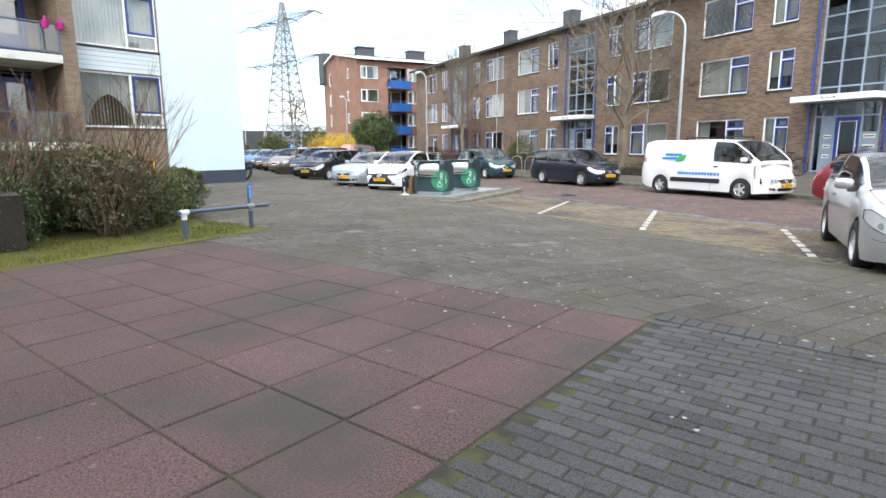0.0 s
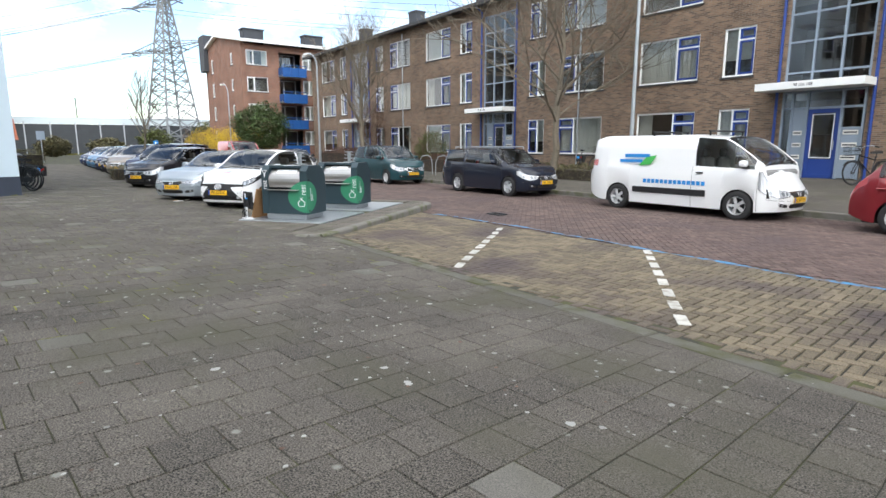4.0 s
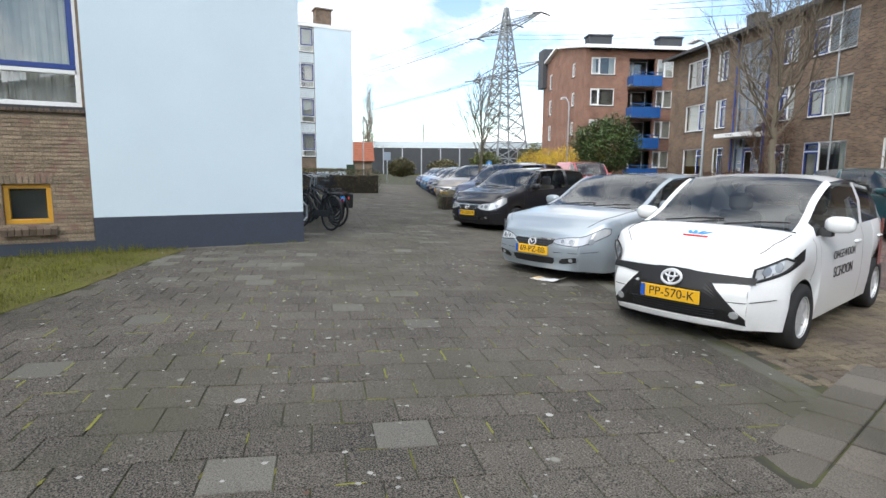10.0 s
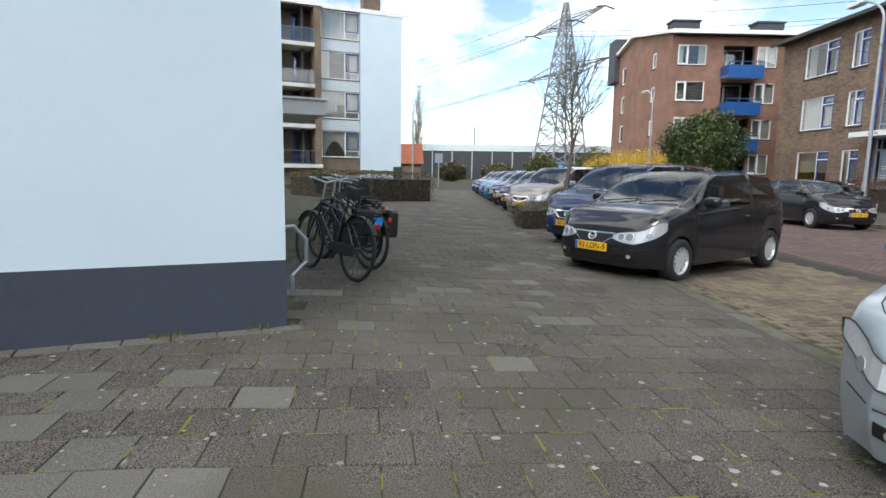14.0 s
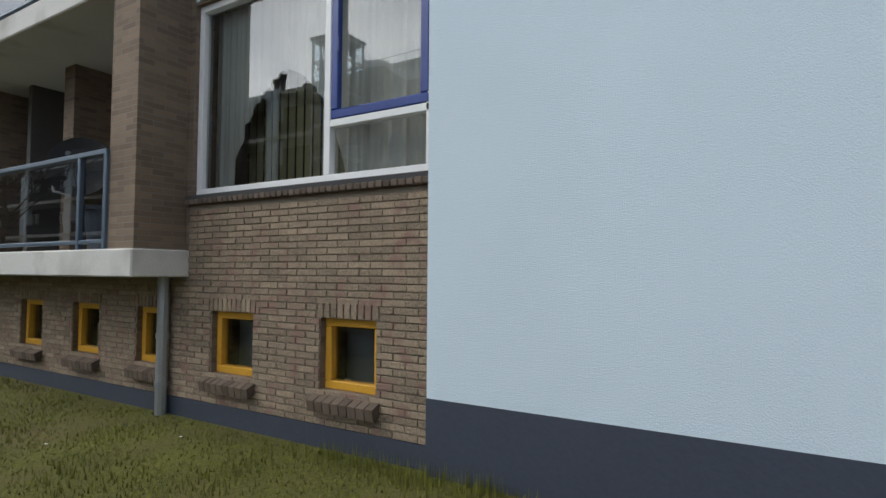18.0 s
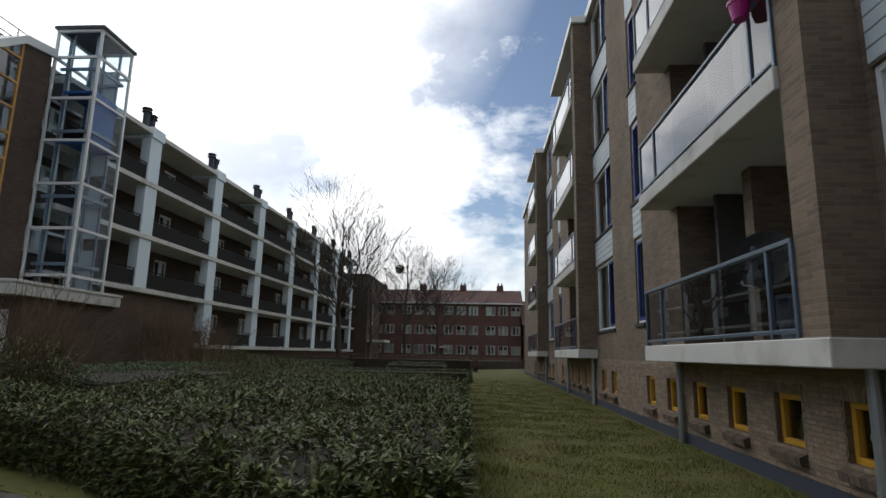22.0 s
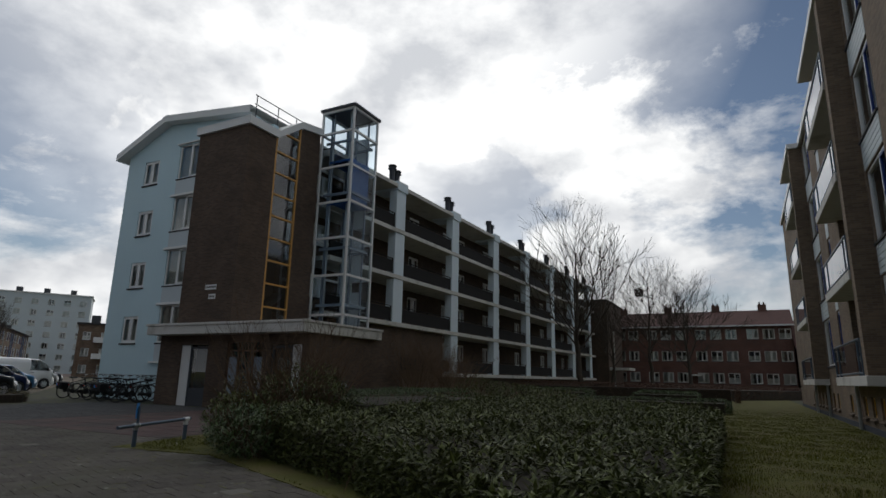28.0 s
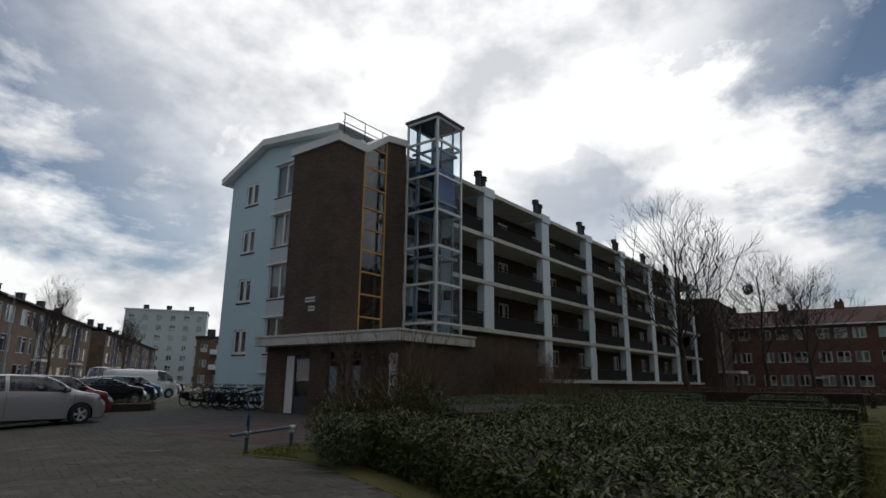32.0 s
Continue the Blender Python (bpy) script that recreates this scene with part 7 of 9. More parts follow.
def waste_bin(x, y):
    b = thing("waste_container", isl_pose(x, y, 0.058) @ Matrix.Diagonal((1.20, 0.84, 0.87, 1.0)), "dark blue green underground waste container with a stainless steel drum", "waste container", "waste station")
    W2, D2 = 0.43, 0.43
    s = Shape().box(-0.38, -0.38, 0.0, 0.38, 0.38, 0.14, 0, 0.01)
    part("base", s, galvanised, b)
    # sides with a chamfered top, the front opened for the drum
    prof = [(-D2, 0.12), (D2, 0.12), (D2, 0.98), (D2 - 0.22, 1.22), (-D2 + 0.12, 1.22), (-D2, 1.10)]
    for x0, x1 in ((-W2, -W2 + 0.13), (W2 - 0.13, W2)):
        s = Shape().prism([(p, q) for p, q in prof], x0, x1, "x")
        part("side_panel", s, bin_paint, b)
    s = Shape().box(-W2 + 0.13, -D2 + 0.004, 0.12, W2 - 0.13, -D2 + 0.05, 0.66, 0, 0.008)
    s.box(-W2 + 0.13, D2 - 0.05, 0.12, W2 - 0.13, D2 - 0.004, 1.0)
    s.prism([(-D2 + 0.13, 1.16), (D2 - 0.22, 1.16), (D2 - 0.01, 0.96), (D2 - 0.01, 0.98), (D2 - 0.23, 1.215), (-D2 + 0.13, 1.215)], -W2 + 0.13, W2 - 0.13, "x")
    part("housing", s, bin_paint, b)
    s = Shape()
    n, R = 16, 0.27
    cy, cz = -D2 + 0.27, 0.86
    arc = [(cy - R * math.cos(math.pi * 1.25 * i / n - 0.5), cz + R * math.sin(math.pi * 1.25 * i / n - 0.5)) for i in range(n + 1)]
    v = [(xx, p, q) for p, q in arc for xx in (-W2 + 0.135, W2 - 0.135)]
    s.add(v, [(2 * i, 2 * i + 1, 2 * i + 3, 2 * i + 2) for i in range(n)])
    s.box(-W2 + 0.14, -D2 - 0.09, 0.665, W2 - 0.14, -D2 + 0.06, 0.68, 0, 0.004)
    d = part("drum", s, stainless, b, "brushed stainless steel drum", smooth=False)
    s = Shape()
    a0, a1 = arc[5], arc[9]
    v = [(xx, p - 0.004, q + 0.003) for p, q in arc[5:11] for xx in (-0.17, 0.20)]
    s.add(v, [(2 * i, 2 * i + 1, 2 * i + 3, 2 * i + 2) for i in range(5)])
    part("notice", s, paper, d)
    p0 = arc[9]
    lettering("notice_lettering", "restafval", 0.05, ink, d, pose(-0.04, p0[0] - 0.016, p0[1] + 0.0, 58, 0, 0), 0.001)
    for i in range(5):
        p0, q0 = arc[6] if i < 3 else arc[7]
        part("notice_line", Shape().box(-0.14, p0 - 0.010, q0 - 0.02 + 0.012 * i, -0.02, p0 - 0.008, q0 - 0.015 + 0.012 * i), dark_metal, d)
    # antenna of the lock
    s = Shape().tube((0.05, 0.2, 1.215), (0.05, 0.2, 1.50), 0.035, n=12)
    for z, r in ((1.23, 0.12), (1.32, 0.11), (1.41, 0.10), (1.49, 0.08)):
        s.tube((0.05, 0.2, z), (0.05, 0.2, z + 0.018), r, n=16)
    part("mast", s, galvanised, b)
    s = Shape().box(-0.05, -0.3, 1.216, 0.22, -0.18, 1.225)
    part("card_reader", s, paper, b)
    # round green sticker wrapped round the corner
    s = Shape()
    f2 = [(W2 + 0.36 * math.cos(math.pi / 2 + math.pi * i / 14), -D2 - 0.003, 0.52 + 0.36 * math.sin(math.pi / 2 + math.pi * i / 14)) for i in range(15)]
    s2 = [(W2 + 0.003, -D2 + 0.42 * math.cos(-math.pi / 2 + math.pi * i / 14), 0.52 + 0.36 * math.sin(-math.pi / 2 + math.pi * i / 14)) for i in range(15)]
    s.add(f2, [tuple(range(15))])
    s.add(s2, [tuple(range(15))])
    part("sticker", s, bin_green, b, "round green sticker")
    lettering("sticker_lettering", "rest", 0.15, letter_white, b, pose(W2 - 0.07, -D2 - 0.006, 0.68, 90, -90, 0), 0.001)
    lettering("side_lettering", "rest", 0.13, letter_white, b, pose(-W2 + 0.065, -D2 - 0.003, 0.78, 90, -90, 0), 0.001)
    s = Shape()
    for a, e in (((-0.05, 0.0), (0.05, 0.0)), ((0.05, 0.0), (0.065, 0.09)), ((0.065, 0.09), (0.0, 0.15)), ((0.0, 0.15), (-0.065, 0.09)), ((-0.065, 0.09), (-0.05, 0.0)), ((0, 0.15), (-0.03, 0.2)), ((0, 0.15), (0.03, 0.2))):
        s.tube((W2 - 0.11 + a[0], -D2 - 0.006, 0.31 + a[1]), (W2 - 0.11 + e[0], -D2 - 0.006, 0.31 + e[1]), 0.007, n=5)
    for i in range(4):
        s.box(W2 + 0.004, -D2 + 0.14 + 0.03 * i, 0.42, W2 + 0.006, -D2 + 0.15 + 0.03 * i, 0.42 + (0.3, 0.16, 0.2, 0.14)[i])
    part("sticker_drawing", s, letter_white, b)
    s = Shape()
    for a, e in (((-0.04, 0.12), (0, 0.05)), ((0.04, 0.12), (0, 0.05)), ((0, 0.05), (0, -0.03)), ((-0.05, 0.13), (0.05, 0.13))):
        s.tube((-W2 + 0.065 + a[0], -D2 - 0.004, 0.98 + a[1]), (-W2 + 0.065 + e[0], -D2 - 0.004, 0.98 + e[1]), 0.008, n=5)
    part("emblem", s, letter_white, b)
    s = Shape()
    for z in (0.2, 0.5, 0.9):
        s.tube((W2, -D2 + 0.07, z), (W2 + 0.012, -D2 + 0.07, z), 0.018, n=10)
    part("lock", s, black, b)
    return b


waste_bin(-11.55, 14.04)
waste_bin(-11.92, 16.08)

# discarded monitor and board against the container
mon = thing("computer_monitor", pose(-12.22, 13.42, 0.055, 0, 0, 158), "discarded black computer monitor seen from the back", "monitor")
s = Shape().box(-0.21, -0.03, 0.20, 0.21, 0.02, 0.54, 0, 0.012)
s.box(-0.15, 0.02, 0.25, 0.15, 0.05, 0.48, 0, 0.015)
part("housing", s, black, mon)
s = Shape().box(-0.045, 0.03, 0.02, 0.045, 0.06, 0.24, 0, 0.006)
s.box(-0.12, -0.08, 0.0, 0.12, 0.10, 0.015, 0, 0.006)
part("stand", s, paper, mon)
s = Shape().box(-0.03, 0.051, 0.42, 0.03, 0.054, 0.51)
part("rating_label", s, paper, mon)
s = Shape()
pts = []
for i in range(70):
    a = i * 0.42
    pts.append((0.0 + 0.10 * math.cos(a) + 0.02 * math.sin(a * 0.3), 0.08 + 0.03 * math.sin(a * 0.7), 0.12 + 0.085 * math.sin(a) * (0.7 + 0.3 * math.sin(a * 0.21))))
s.path([(-0.1, 0.055, 0.42), (-0.06, 0.08, 0.33)] + pts, 0.0055, 5)
part("cable", s, black, mon)
s = Shape().box(-0.13, 0.05, 0.405, -0.085, 0.085, 0.43, 0, 0.004)
part("plug", s, letter_blue, mon)
brd = thing("hardboard_panel", pose(-12.26, 13.86, 0.052, 0, 16, ISL - 8), "brown hardboard panel leaning on the waste container", "board")
s = Shape().box(-0.012, -0.36, 0.0, 0.012, 0.22, 0.62, 0, 0.003)
part("panel", s, cardboard, brd)
s = Shape()
ring(s, -0.355, 0.005, 0.215, 0.615, 0.03, -0.018, -0.008)
brd2 = part("rim", s, cardboard, brd, m=pose(0, 0, 0, 0, 0, 90))

pap = thing("paper_leaflet", pose(-16.80, 15.15, ground_z(-16.8, 15.15) + 0.012, 0, 0, 18), "crumpled white leaflet with a yellow corner on the kerb", "litter")
s = Shape()
n = 10
v = [(-0.22 + 0.44 * i / n, y, 0.004 + 0.05 * max(0, (i - 6) / 4) ** 2 + 0.006 * math.sin(i * 1.3)) for i in range(n + 1) for y in (-0.10, 0.10)]
s.add(v, [(2 * i, 2 * i + 2, 2 * i + 3, 2 * i + 1) for i in range(n)])
part("sheet", s, paper, pap)
part("print", Shape().add([(-0.21, -0.05, 0.008), (-0.12, -0.06, 0.010), (-0.11, 0.08, 0.010), (-0.21, 0.06, 0.008)], [(0, 1, 2, 3)]), plate_yellow, pap)

# ---- low garden rail with a blue notice ----
rail = thing("garden_rail", pose(-8.14, 4.11, 0.17, 0, 0, 103), "low green tubular garden rail with pale joints", "rail")
s = Shape().tube((-0.12, 0, 0.41), (1.75, 0, 0.37), 0.03, n=10)
part("bar", s, steel_blue, rail)
for x in (0.0, 1.33):
    s = Shape().tube((x, 0, -0.1), (x, 0, 0.40), 0.038, n=10)
    post = part("post", s, steel_blue, rail)
    part("joint", Shape().tube((x - 0.07, 0, 0.405 - x * 0.02), (x + 0.07, 0, 0.405 - x * 0.02), 0.042, n=10).tube((x, 0, 0.30), (x, 0, 0.42), 0.044, n=10), paper if x == 0 else galvanised, post)
nt = thing("notice_post", pose(-8.46, 5.40, 0.17, 0, 0, 128), "small blue notice on a post above the garden rail", "sign")
part("post", Shape().tube((0, 0, 0.3), (0, 0, 0.70), 0.022, n=8), steel_blue, nt)
sg = part("sign_plate", Shape().box(-0.075, -0.03, 0.50, 0.075, -0.022, 0.76, 0, 0.003), letter_blue, nt, "blue notice with white lines")
for i in range(5):
    part("notice_line", Shape().box(-0.04, -0.033, 0.53 + 0.043 * i, 0.02 + 0.01 * (i % 3), -0.031, 0.545 + 0.043 * i), letter_white, sg)


# ---- street lamps ----
def street_lamp(u, w, h, label, lean=0.0):
    p = street(u, w, 0)
    b = thing("street_lamp", (BEND if u < -12 else pose(0, 0, 0)) @ pose(p.x, p.y, ground_z(p.x, p.y), 0, 0, STREET - 90), label, "street lamp", "street lamps")
    s = Shape().tube((0, 0, -0.2), (0, 0, 1.2), 0.085, 0.085, 12).tube((0, 0, 1.2), (0, 0, h - 0.8), 0.062, 0.045, 12)
    part("pole", s, galvanised, b, smooth=False)
    s = Shape()
    pts = [(-0.9 * (1 - math.cos(i / 6 * 1.4)) * 1.15, -0.1 * i / 6, h - 0.8 + 0.75 * math.sin(i / 6 * 1.4)) for i in range(7)]
    s.path(pts, 0.04, 10)
    part("arm", s, galvanised, b)
    e = pts[-1]
    s = Shape().prism([(e[0] - 0.62, e[2] - 0.01), (e[0] - 0.58, e[2] - 0.07), (e[0], e[2] - 0.06), (e[0] + 0.05, e[2]), (e[0] - 0.05, e[2] + 0.06), (e[0] - 0.5, e[2] + 0.07)], -0.24, 0.04, "y")
    part("lamp_head", s, white, b)
    return b


street_lamp(5.1, 10.4, 6.6, "grey steel street lamp with a curved arm")
street_lamp(27.6, 10.4, 7.0, "grey steel street lamp at the far kerb")
street_lamp(46.5, 10.4, 6.8, "grey steel street lamp near the end of the street")
street_lamp(-22.0, 10.4, 6.8, "grey steel street lamp further up the street")
street_lamp(-36.0, 10.4, 6.8, "grey steel street lamp far up the street")


# ---- bicycles ----
def make_bike(paint_mat, basket=False, crate=False):
    b = thing("bicycle", pose(0, 0, 0), "black city bicycle parked in a rack", "bicycle", "parked bicycles")
    for x in (0.0, 1.08):
        hoops = [[(x + q * math.cos(2 * math.pi * i / 28), 0, 0.35 + q * math.sin(2 * math.pi * i / 28)) for i in range(28)] for q in (0.335, 0.312)]
        w = part("wheel", Shape().path(hoops[0] + hoops[0][:1], 0.019, 7), rubber, b, smooth=True)
        s = Shape().path(hoops[1] + hoops[1][:1], 0.011, 5)
        for i in range(18):
            a = 2 * math.pi * i / 18
            s.tube((x, 0.03 * (-1) ** i, 0.35), (x + 0.31 * math.cos(a), 0, 0.35 + 0.31 * math.sin(a)), 0.0022, n=3, caps=False)
        s.tube((x, -0.04, 0.35), (x, 0.04, 0.35), 0.02, n=8)
        part("rim", s, dark_metal, w)
    s = Shape()
    bb_, hd, st, ra, fa = (0.44, 0, 0.29), (0.86, 0, 0.85), (0.30, 0, 0.82), (0.0, 0, 0.35), (1.08, 0, 0.35)
    for p, q in ((bb_, st), (bb_, (0.88, 0, 0.70)), ((0.33, 0, 0.72), hd), (hd, (0.90, 0, 0.66))):
        s.tube(p, q, 0.017, n=7)
    for y in (0.05, -0.05):
        s.tube((bb_[0], y * 0.6, bb_[2]), (ra[0], y, ra[2]), 0.011, n=6).tube((st[0], y * 0.4, st[2] - 0.08), (ra[0], y, ra[2]), 0.010, n=6).tube((0.90, y * 0.8, 0.66), (fa[0], y, fa[2]), 0.012, n=6)
        s.tube((0.28, y * 1.2, 0.72), (-0.28, y * 1.2, 0.74), 0.007, n=5).tube((-0.24, y * 1.2, 0.74), (0.0, y, 0.36), 0.006, n=5)
    part("frame", s, paint_mat, b)
    s = Shape().tube((0.84, 0, 0.85), (0.80, 0, 1.06), 0.014, n=6)
    for y in (1, -1):
        s.path([(0.80, 0, 1.06), (0.82, 0.14 * y, 1.10), (0.70, 0.26 * y, 1.10), (0.56, 0.28 * y, 1.06)], 0.012, 6)
    part("handlebar", s, galvanised, b)
    for y in (1, -1):
        part("grip", Shape().tube((0.64, 0.27 * y, 1.08), (0.52, 0.285 * y, 1.05), 0.018, n=7), black, b)
    s = Shape().prism([(0.16, -0.10), (0.46, -0.03), (0.46, 0.03), (0.16, 0.10)], 0.90, 0.96)
    s.tube((0.28, 0, 0.78), (0.27, 0, 0.92), 0.014, n=6)
    part("saddle", s, black, b)
    s = Shape()
    for x, a0, a1 in ((0.0, 0.1, 2.6), (1.08, 0.6, 2.9)):
        n = 12
        v = [(x + 0.37 * math.cos(a0 + (a1 - a0) * i / n), y, 0.35 + 0.37 * math.sin(a0 + (a1 - a0) * i / n)) for i in range(n + 1) for y in (-0.03, 0.03)]
        s.add(v, [(2 * i, 2 * i + 1, 2 * i + 3, 2 * i + 2) for i in range(n)])
    part("mudguard", s, black, b)
    s = Shape().tube((0.44, -0.08, 0.29), (0.44, 0.08, 0.29), 0.02, n=8).tube((0.44, 0.05, 0.29), (0.44, 0.055, 0.29), 0.09, n=16).tube((0.44, 0.08, 0.29), (0.58, 0.08, 0.20), 0.01, n=5).tube((0.44, -0.08, 0.29), (0.30, -0.08, 0.38), 0.01, n=5)
    s.box(-0.02, 0.045, 0.27, 0.46, 0.065, 0.40, 0, 0.01)
    part("chain_case", s, black, b)
    part("rear_lamp", Shape().box(-0.36, -0.025, 0.60, -0.33, 0.025, 0.66, 0, 0.006), lamp_red, b)
    if basket:
        s = Shape()
        for z in (0.86, 0.98, 1.10):
            ring_pts = [(0.94, -0.18, z), (1.24, -0.18, z), (1.24, 0.18, z), (0.94, 0.18, z), (0.94, -0.18, z)]
            s.path(ring_pts, 0.006, 4)
        for i in range(8):
            a = i / 8 * 0.3
            s.tube((0.94 + a, -0.18, 0.86), (0.94 + a, -0.18, 1.1), 0.004, n=4).tube((0.94 + a, 0.18, 0.86), (0.94 + a, 0.18, 1.1), 0.004, n=4).tube((0.94 + a, -0.18, 0.86), (0.94 + a, 0.18, 0.86), 0.004, n=4)
        part("basket", s, black, b)
    if crate:
        for y in (1, -1):
            part("pannier_bag", Shape().box(-0.30, 0.06 * y, 0.42, 0.06, 0.20 * y, 0.74, 0, 0.03), black, b)
        part("reflector", Shape().box(-0.305, 0.07, 0.56, -0.30, 0.19, 0.66), letter_blue, b)
    return b


bike_black = paint("black bicycle paint", (0.012, 0.012, 0.014), 0.0)
bike_a, bike_b, bike_c = make_bike(bike_black), make_bike(bike_black, basket=True), make_bike(bike_black, crate=True)
spots = [(bike_a, -22.35, 14.16, 196), (bike_c, -23.05, 14.55, 200), (bike_b, -23.7, 14.75, 193), (bike_a, -24.35, 14.95, 198), (bike_b, -24.95, 15.1, 201), (bike_a, -25.6, 15.3, 195)]
used = set()


def park(bike, x, y, turn, lean=7):
    m = pose(x, y, ground_z(x, y), 0, 0, turn) @ pose(0, 0, 0.005, lean, 0, 0)
    if bike in used:
        return copy_thing(bike, m)
    used.add(bike)
    bike.matrix_world = m
    return bike


for i, (bk, x, y, t) in enumerate(spots):
    park(bk, x, y, t + 0, 6 - 3 * (i % 4))
rack = thing("bicycle_rack", pose(-21.80, 13.40, 0.17, 0, 0, 100), "bent galvanised steel bicycle rack", "bicycle rack")
for i in range(5):
    s = Shape().path([(0.0, 0.62 * i, -0.05), (0.0, 0.62 * i, 0.22), (0.14, 0.62 * i, 0.34), (0.14, 0.62 * i, 0.55), (0.02, 0.62 * i, 0.68), (-0.25, 0.62 * i, 0.66)], 0.02, 8)
    part("hoop", s, galvanised, rack)
# bicycles beside the gable and in front of the brick row
for i in range(5):
    park((bike_a, bike_b, bike_a, bike_c, bike_b)[i], *garden(4.6 + 1.25 * i, -3.3 - 0.2 * i), 250 + 9 * (i % 3), 5 - 3 * (i % 3))
    park((bike_b, bike_c, bike_b, bike_a, bike_c)[i], *garden(5.1 + 1.2 * i, -2.7 - 0.15 * i), 262 + 7 * (i % 3), 6 - 4 * (i % 2))
for u, w, t in ((11.8, 15.9, 40), (9.4, 15.8, 150), (8.2, 16.0, 140), (-0.8, 15.6, 30), (0.4, 15.9, 155), (3.4, 15.4, 120)):
    p = street(u, w)
    park((bike_a, bike_b, bike_c)[int(abs(u * 3)) % 3], p.x, p.y, STREET + t, 6)


def scooter(x, y, turn):
    b = thing("motor_scooter", pose(x, y, ground_z(x, y), 0, 0, turn), "dark motor scooter with a pale seat beside the hedge", "scooter")
    for xx in (0.0, 1.25):
        hoop = [(xx + 0.17 * math.cos(2 * math.pi * i / 20), 0, 0.22 + 0.17 * math.sin(2 * math.pi * i / 20)) for i in range(20)]
        w = part("wheel", Shape().path(hoop + hoop[:1], 0.05, 8), rubber, b, smooth=True)
        part("rim", Shape().tube((xx, -0.03, 0.22), (xx, 0.03, 0.22), 0.13, n=14), alloy, w)
    part("body", Shape().prism([(-0.3, 0.45), (0.1, 0.35), (0.4, 0.35), (0.85, 0.3), (1.0, 0.5), (1.12, 0.95), (1.05, 1.0), (0.85, 0.45), (0.5, 0.45), (0.42, 0.72), (-0.35, 0.76)], -0.17, 0.17, "y"), paint_dark, b)
    part("seat", Shape().box(-0.35, -0.15, 0.76, 0.42, 0.15, 0.86, 0, 0.04), bluegrey, b)
    part("handlebar", Shape().tube((1.05, -0.35, 1.08), (1.05, 0.35, 1.08), 0.02).tube((1.08, 0, 0.95), (1.05, 0, 1.1), 0.05), black, b)
    part("headlight", Shape().tube((1.1, 0, 1.0), (1.17, 0, 0.99), 0.08, n=14), lamp_clear, b)
    return b


scooter(*garden(-5.7, -2.6), 157)

# ---- high voltage pylon and lines ----
py = thing("lattice_pylon", pose(-100.4, 74.3, 0.0, 0, 0, -94) @ Matrix.Scale(0.67, 4), "tall grey steel lattice pylon with two pairs of arms", "pylon")
H = 45.5


def pylon_w(z):
    return 5.6 * (1 - z / 30.0) + 2.2 * (z / 30.0) if z < 30 else 2.2 * (1 - (z - 30) / 17.5) + 0.1


lv = [0, 5, 9.5, 13.5, 17, 20, 22.5, 25, 27.5, 30, 32.5, 35, 37.5, 40, 42.5, H]
for sx, sy in ((1, 1), (1, -1), (-1, 1), (-1, -1)):
    part("leg", Shape().path([(sx * pylon_w(a), sy * pylon_w(a), a) for a in lv], 0.26, 5), pylon_grey, py)
s = Shape()
for a, b in zip(lv, lv[1:]):
    p, q = pylon_w(a), pylon_w(b)
    for k in range(4):
        e = [(1, 1), (1, -1), (-1, -1), (-1, 1), (1, 1)]
        c0, c1 = e[k], e[k + 1]
        s.tube((c0[0] * p, c0[1] * p, a), (c1[0] * q, c1[1] * q, b), 0.145, n=4, caps=False).tube((c1[0] * p, c1[1] * p, a), (c0[0] * q, c0[1] * q, b), 0.145, n=4, caps=False).tube((c0[0] * q, c0[1] * q, b), (c1[0] * q, c1[1] * q, b), 0.145, n=4, caps=False)
part("lattice_bracing", s, pylon_grey, py)
tips = []
for z, reach in ((27.5, 19.0), (39.5, 16.5)):
    for sgn in (1, -1):
        s = Shape()
        t = (0, sgn * reach, z + 1.2)
        tips.append(t)
        w = pylon_w(z)
        for xx in (w, -w):
            s.tube((xx, sgn * w, z), t, 0.15, n=4, caps=False).tube((xx, sgn * w, z + 2.2), t, 0.13, n=4, caps=False)
            for k in range(1, 6):
                f0, f1 = k / 6, (k - 0.5) / 6
                pa = Vector((xx, sgn * w, z)).lerp(Vector(t), f0)
                pb = Vector((xx, sgn * w, z + 2.2)).lerp(Vector(t), f1)
                s.tube(pa, pb, 0.08, n=3, caps=False)
        part("arm", s, pylon_grey, py)
for t in tips + [(0, 5.5, 28.3), (0, -5.5, 28.3), (0, 4.6, 40.3), (0, -4.6, 40.3)]:
    for dx in (1, -1):
        part("insulator", Shape().tube(t, (dx * 2.6, t[1], t[2] - 0.5), 0.18, n=6), dark_metal, py)
WIRE = Vector((math.cos(radians(114)), math.sin(radians(114))))
lines = thing("power_lines", pose(-100.4, 74.3, 0.0, 0, 0, -94) @ Matrix.Scale(0.67, 4), "thin dark overhead power lines", "cable")
for t in tips + [(0, 9.5, 28.3), (0, -9.5, 28.3), (0, 8.2, 40.3), (0, -8.2, 40.3), (0, 0, 45)]:
    for dx in (1, -1):
        pts = [(t[0] + dx * (2.6 + 260 * i / 14) * WIRE.x, t[1] + dx * (2.6 + 260 * i / 14) * WIRE.y, t[2] - 0.5 - 10.0 * (1 - (2 * i / 14 - 1) ** 2)) for i in range(15)]
        part("wire", Shape().path(pts, 0.045, 3), dark_metal, lines)

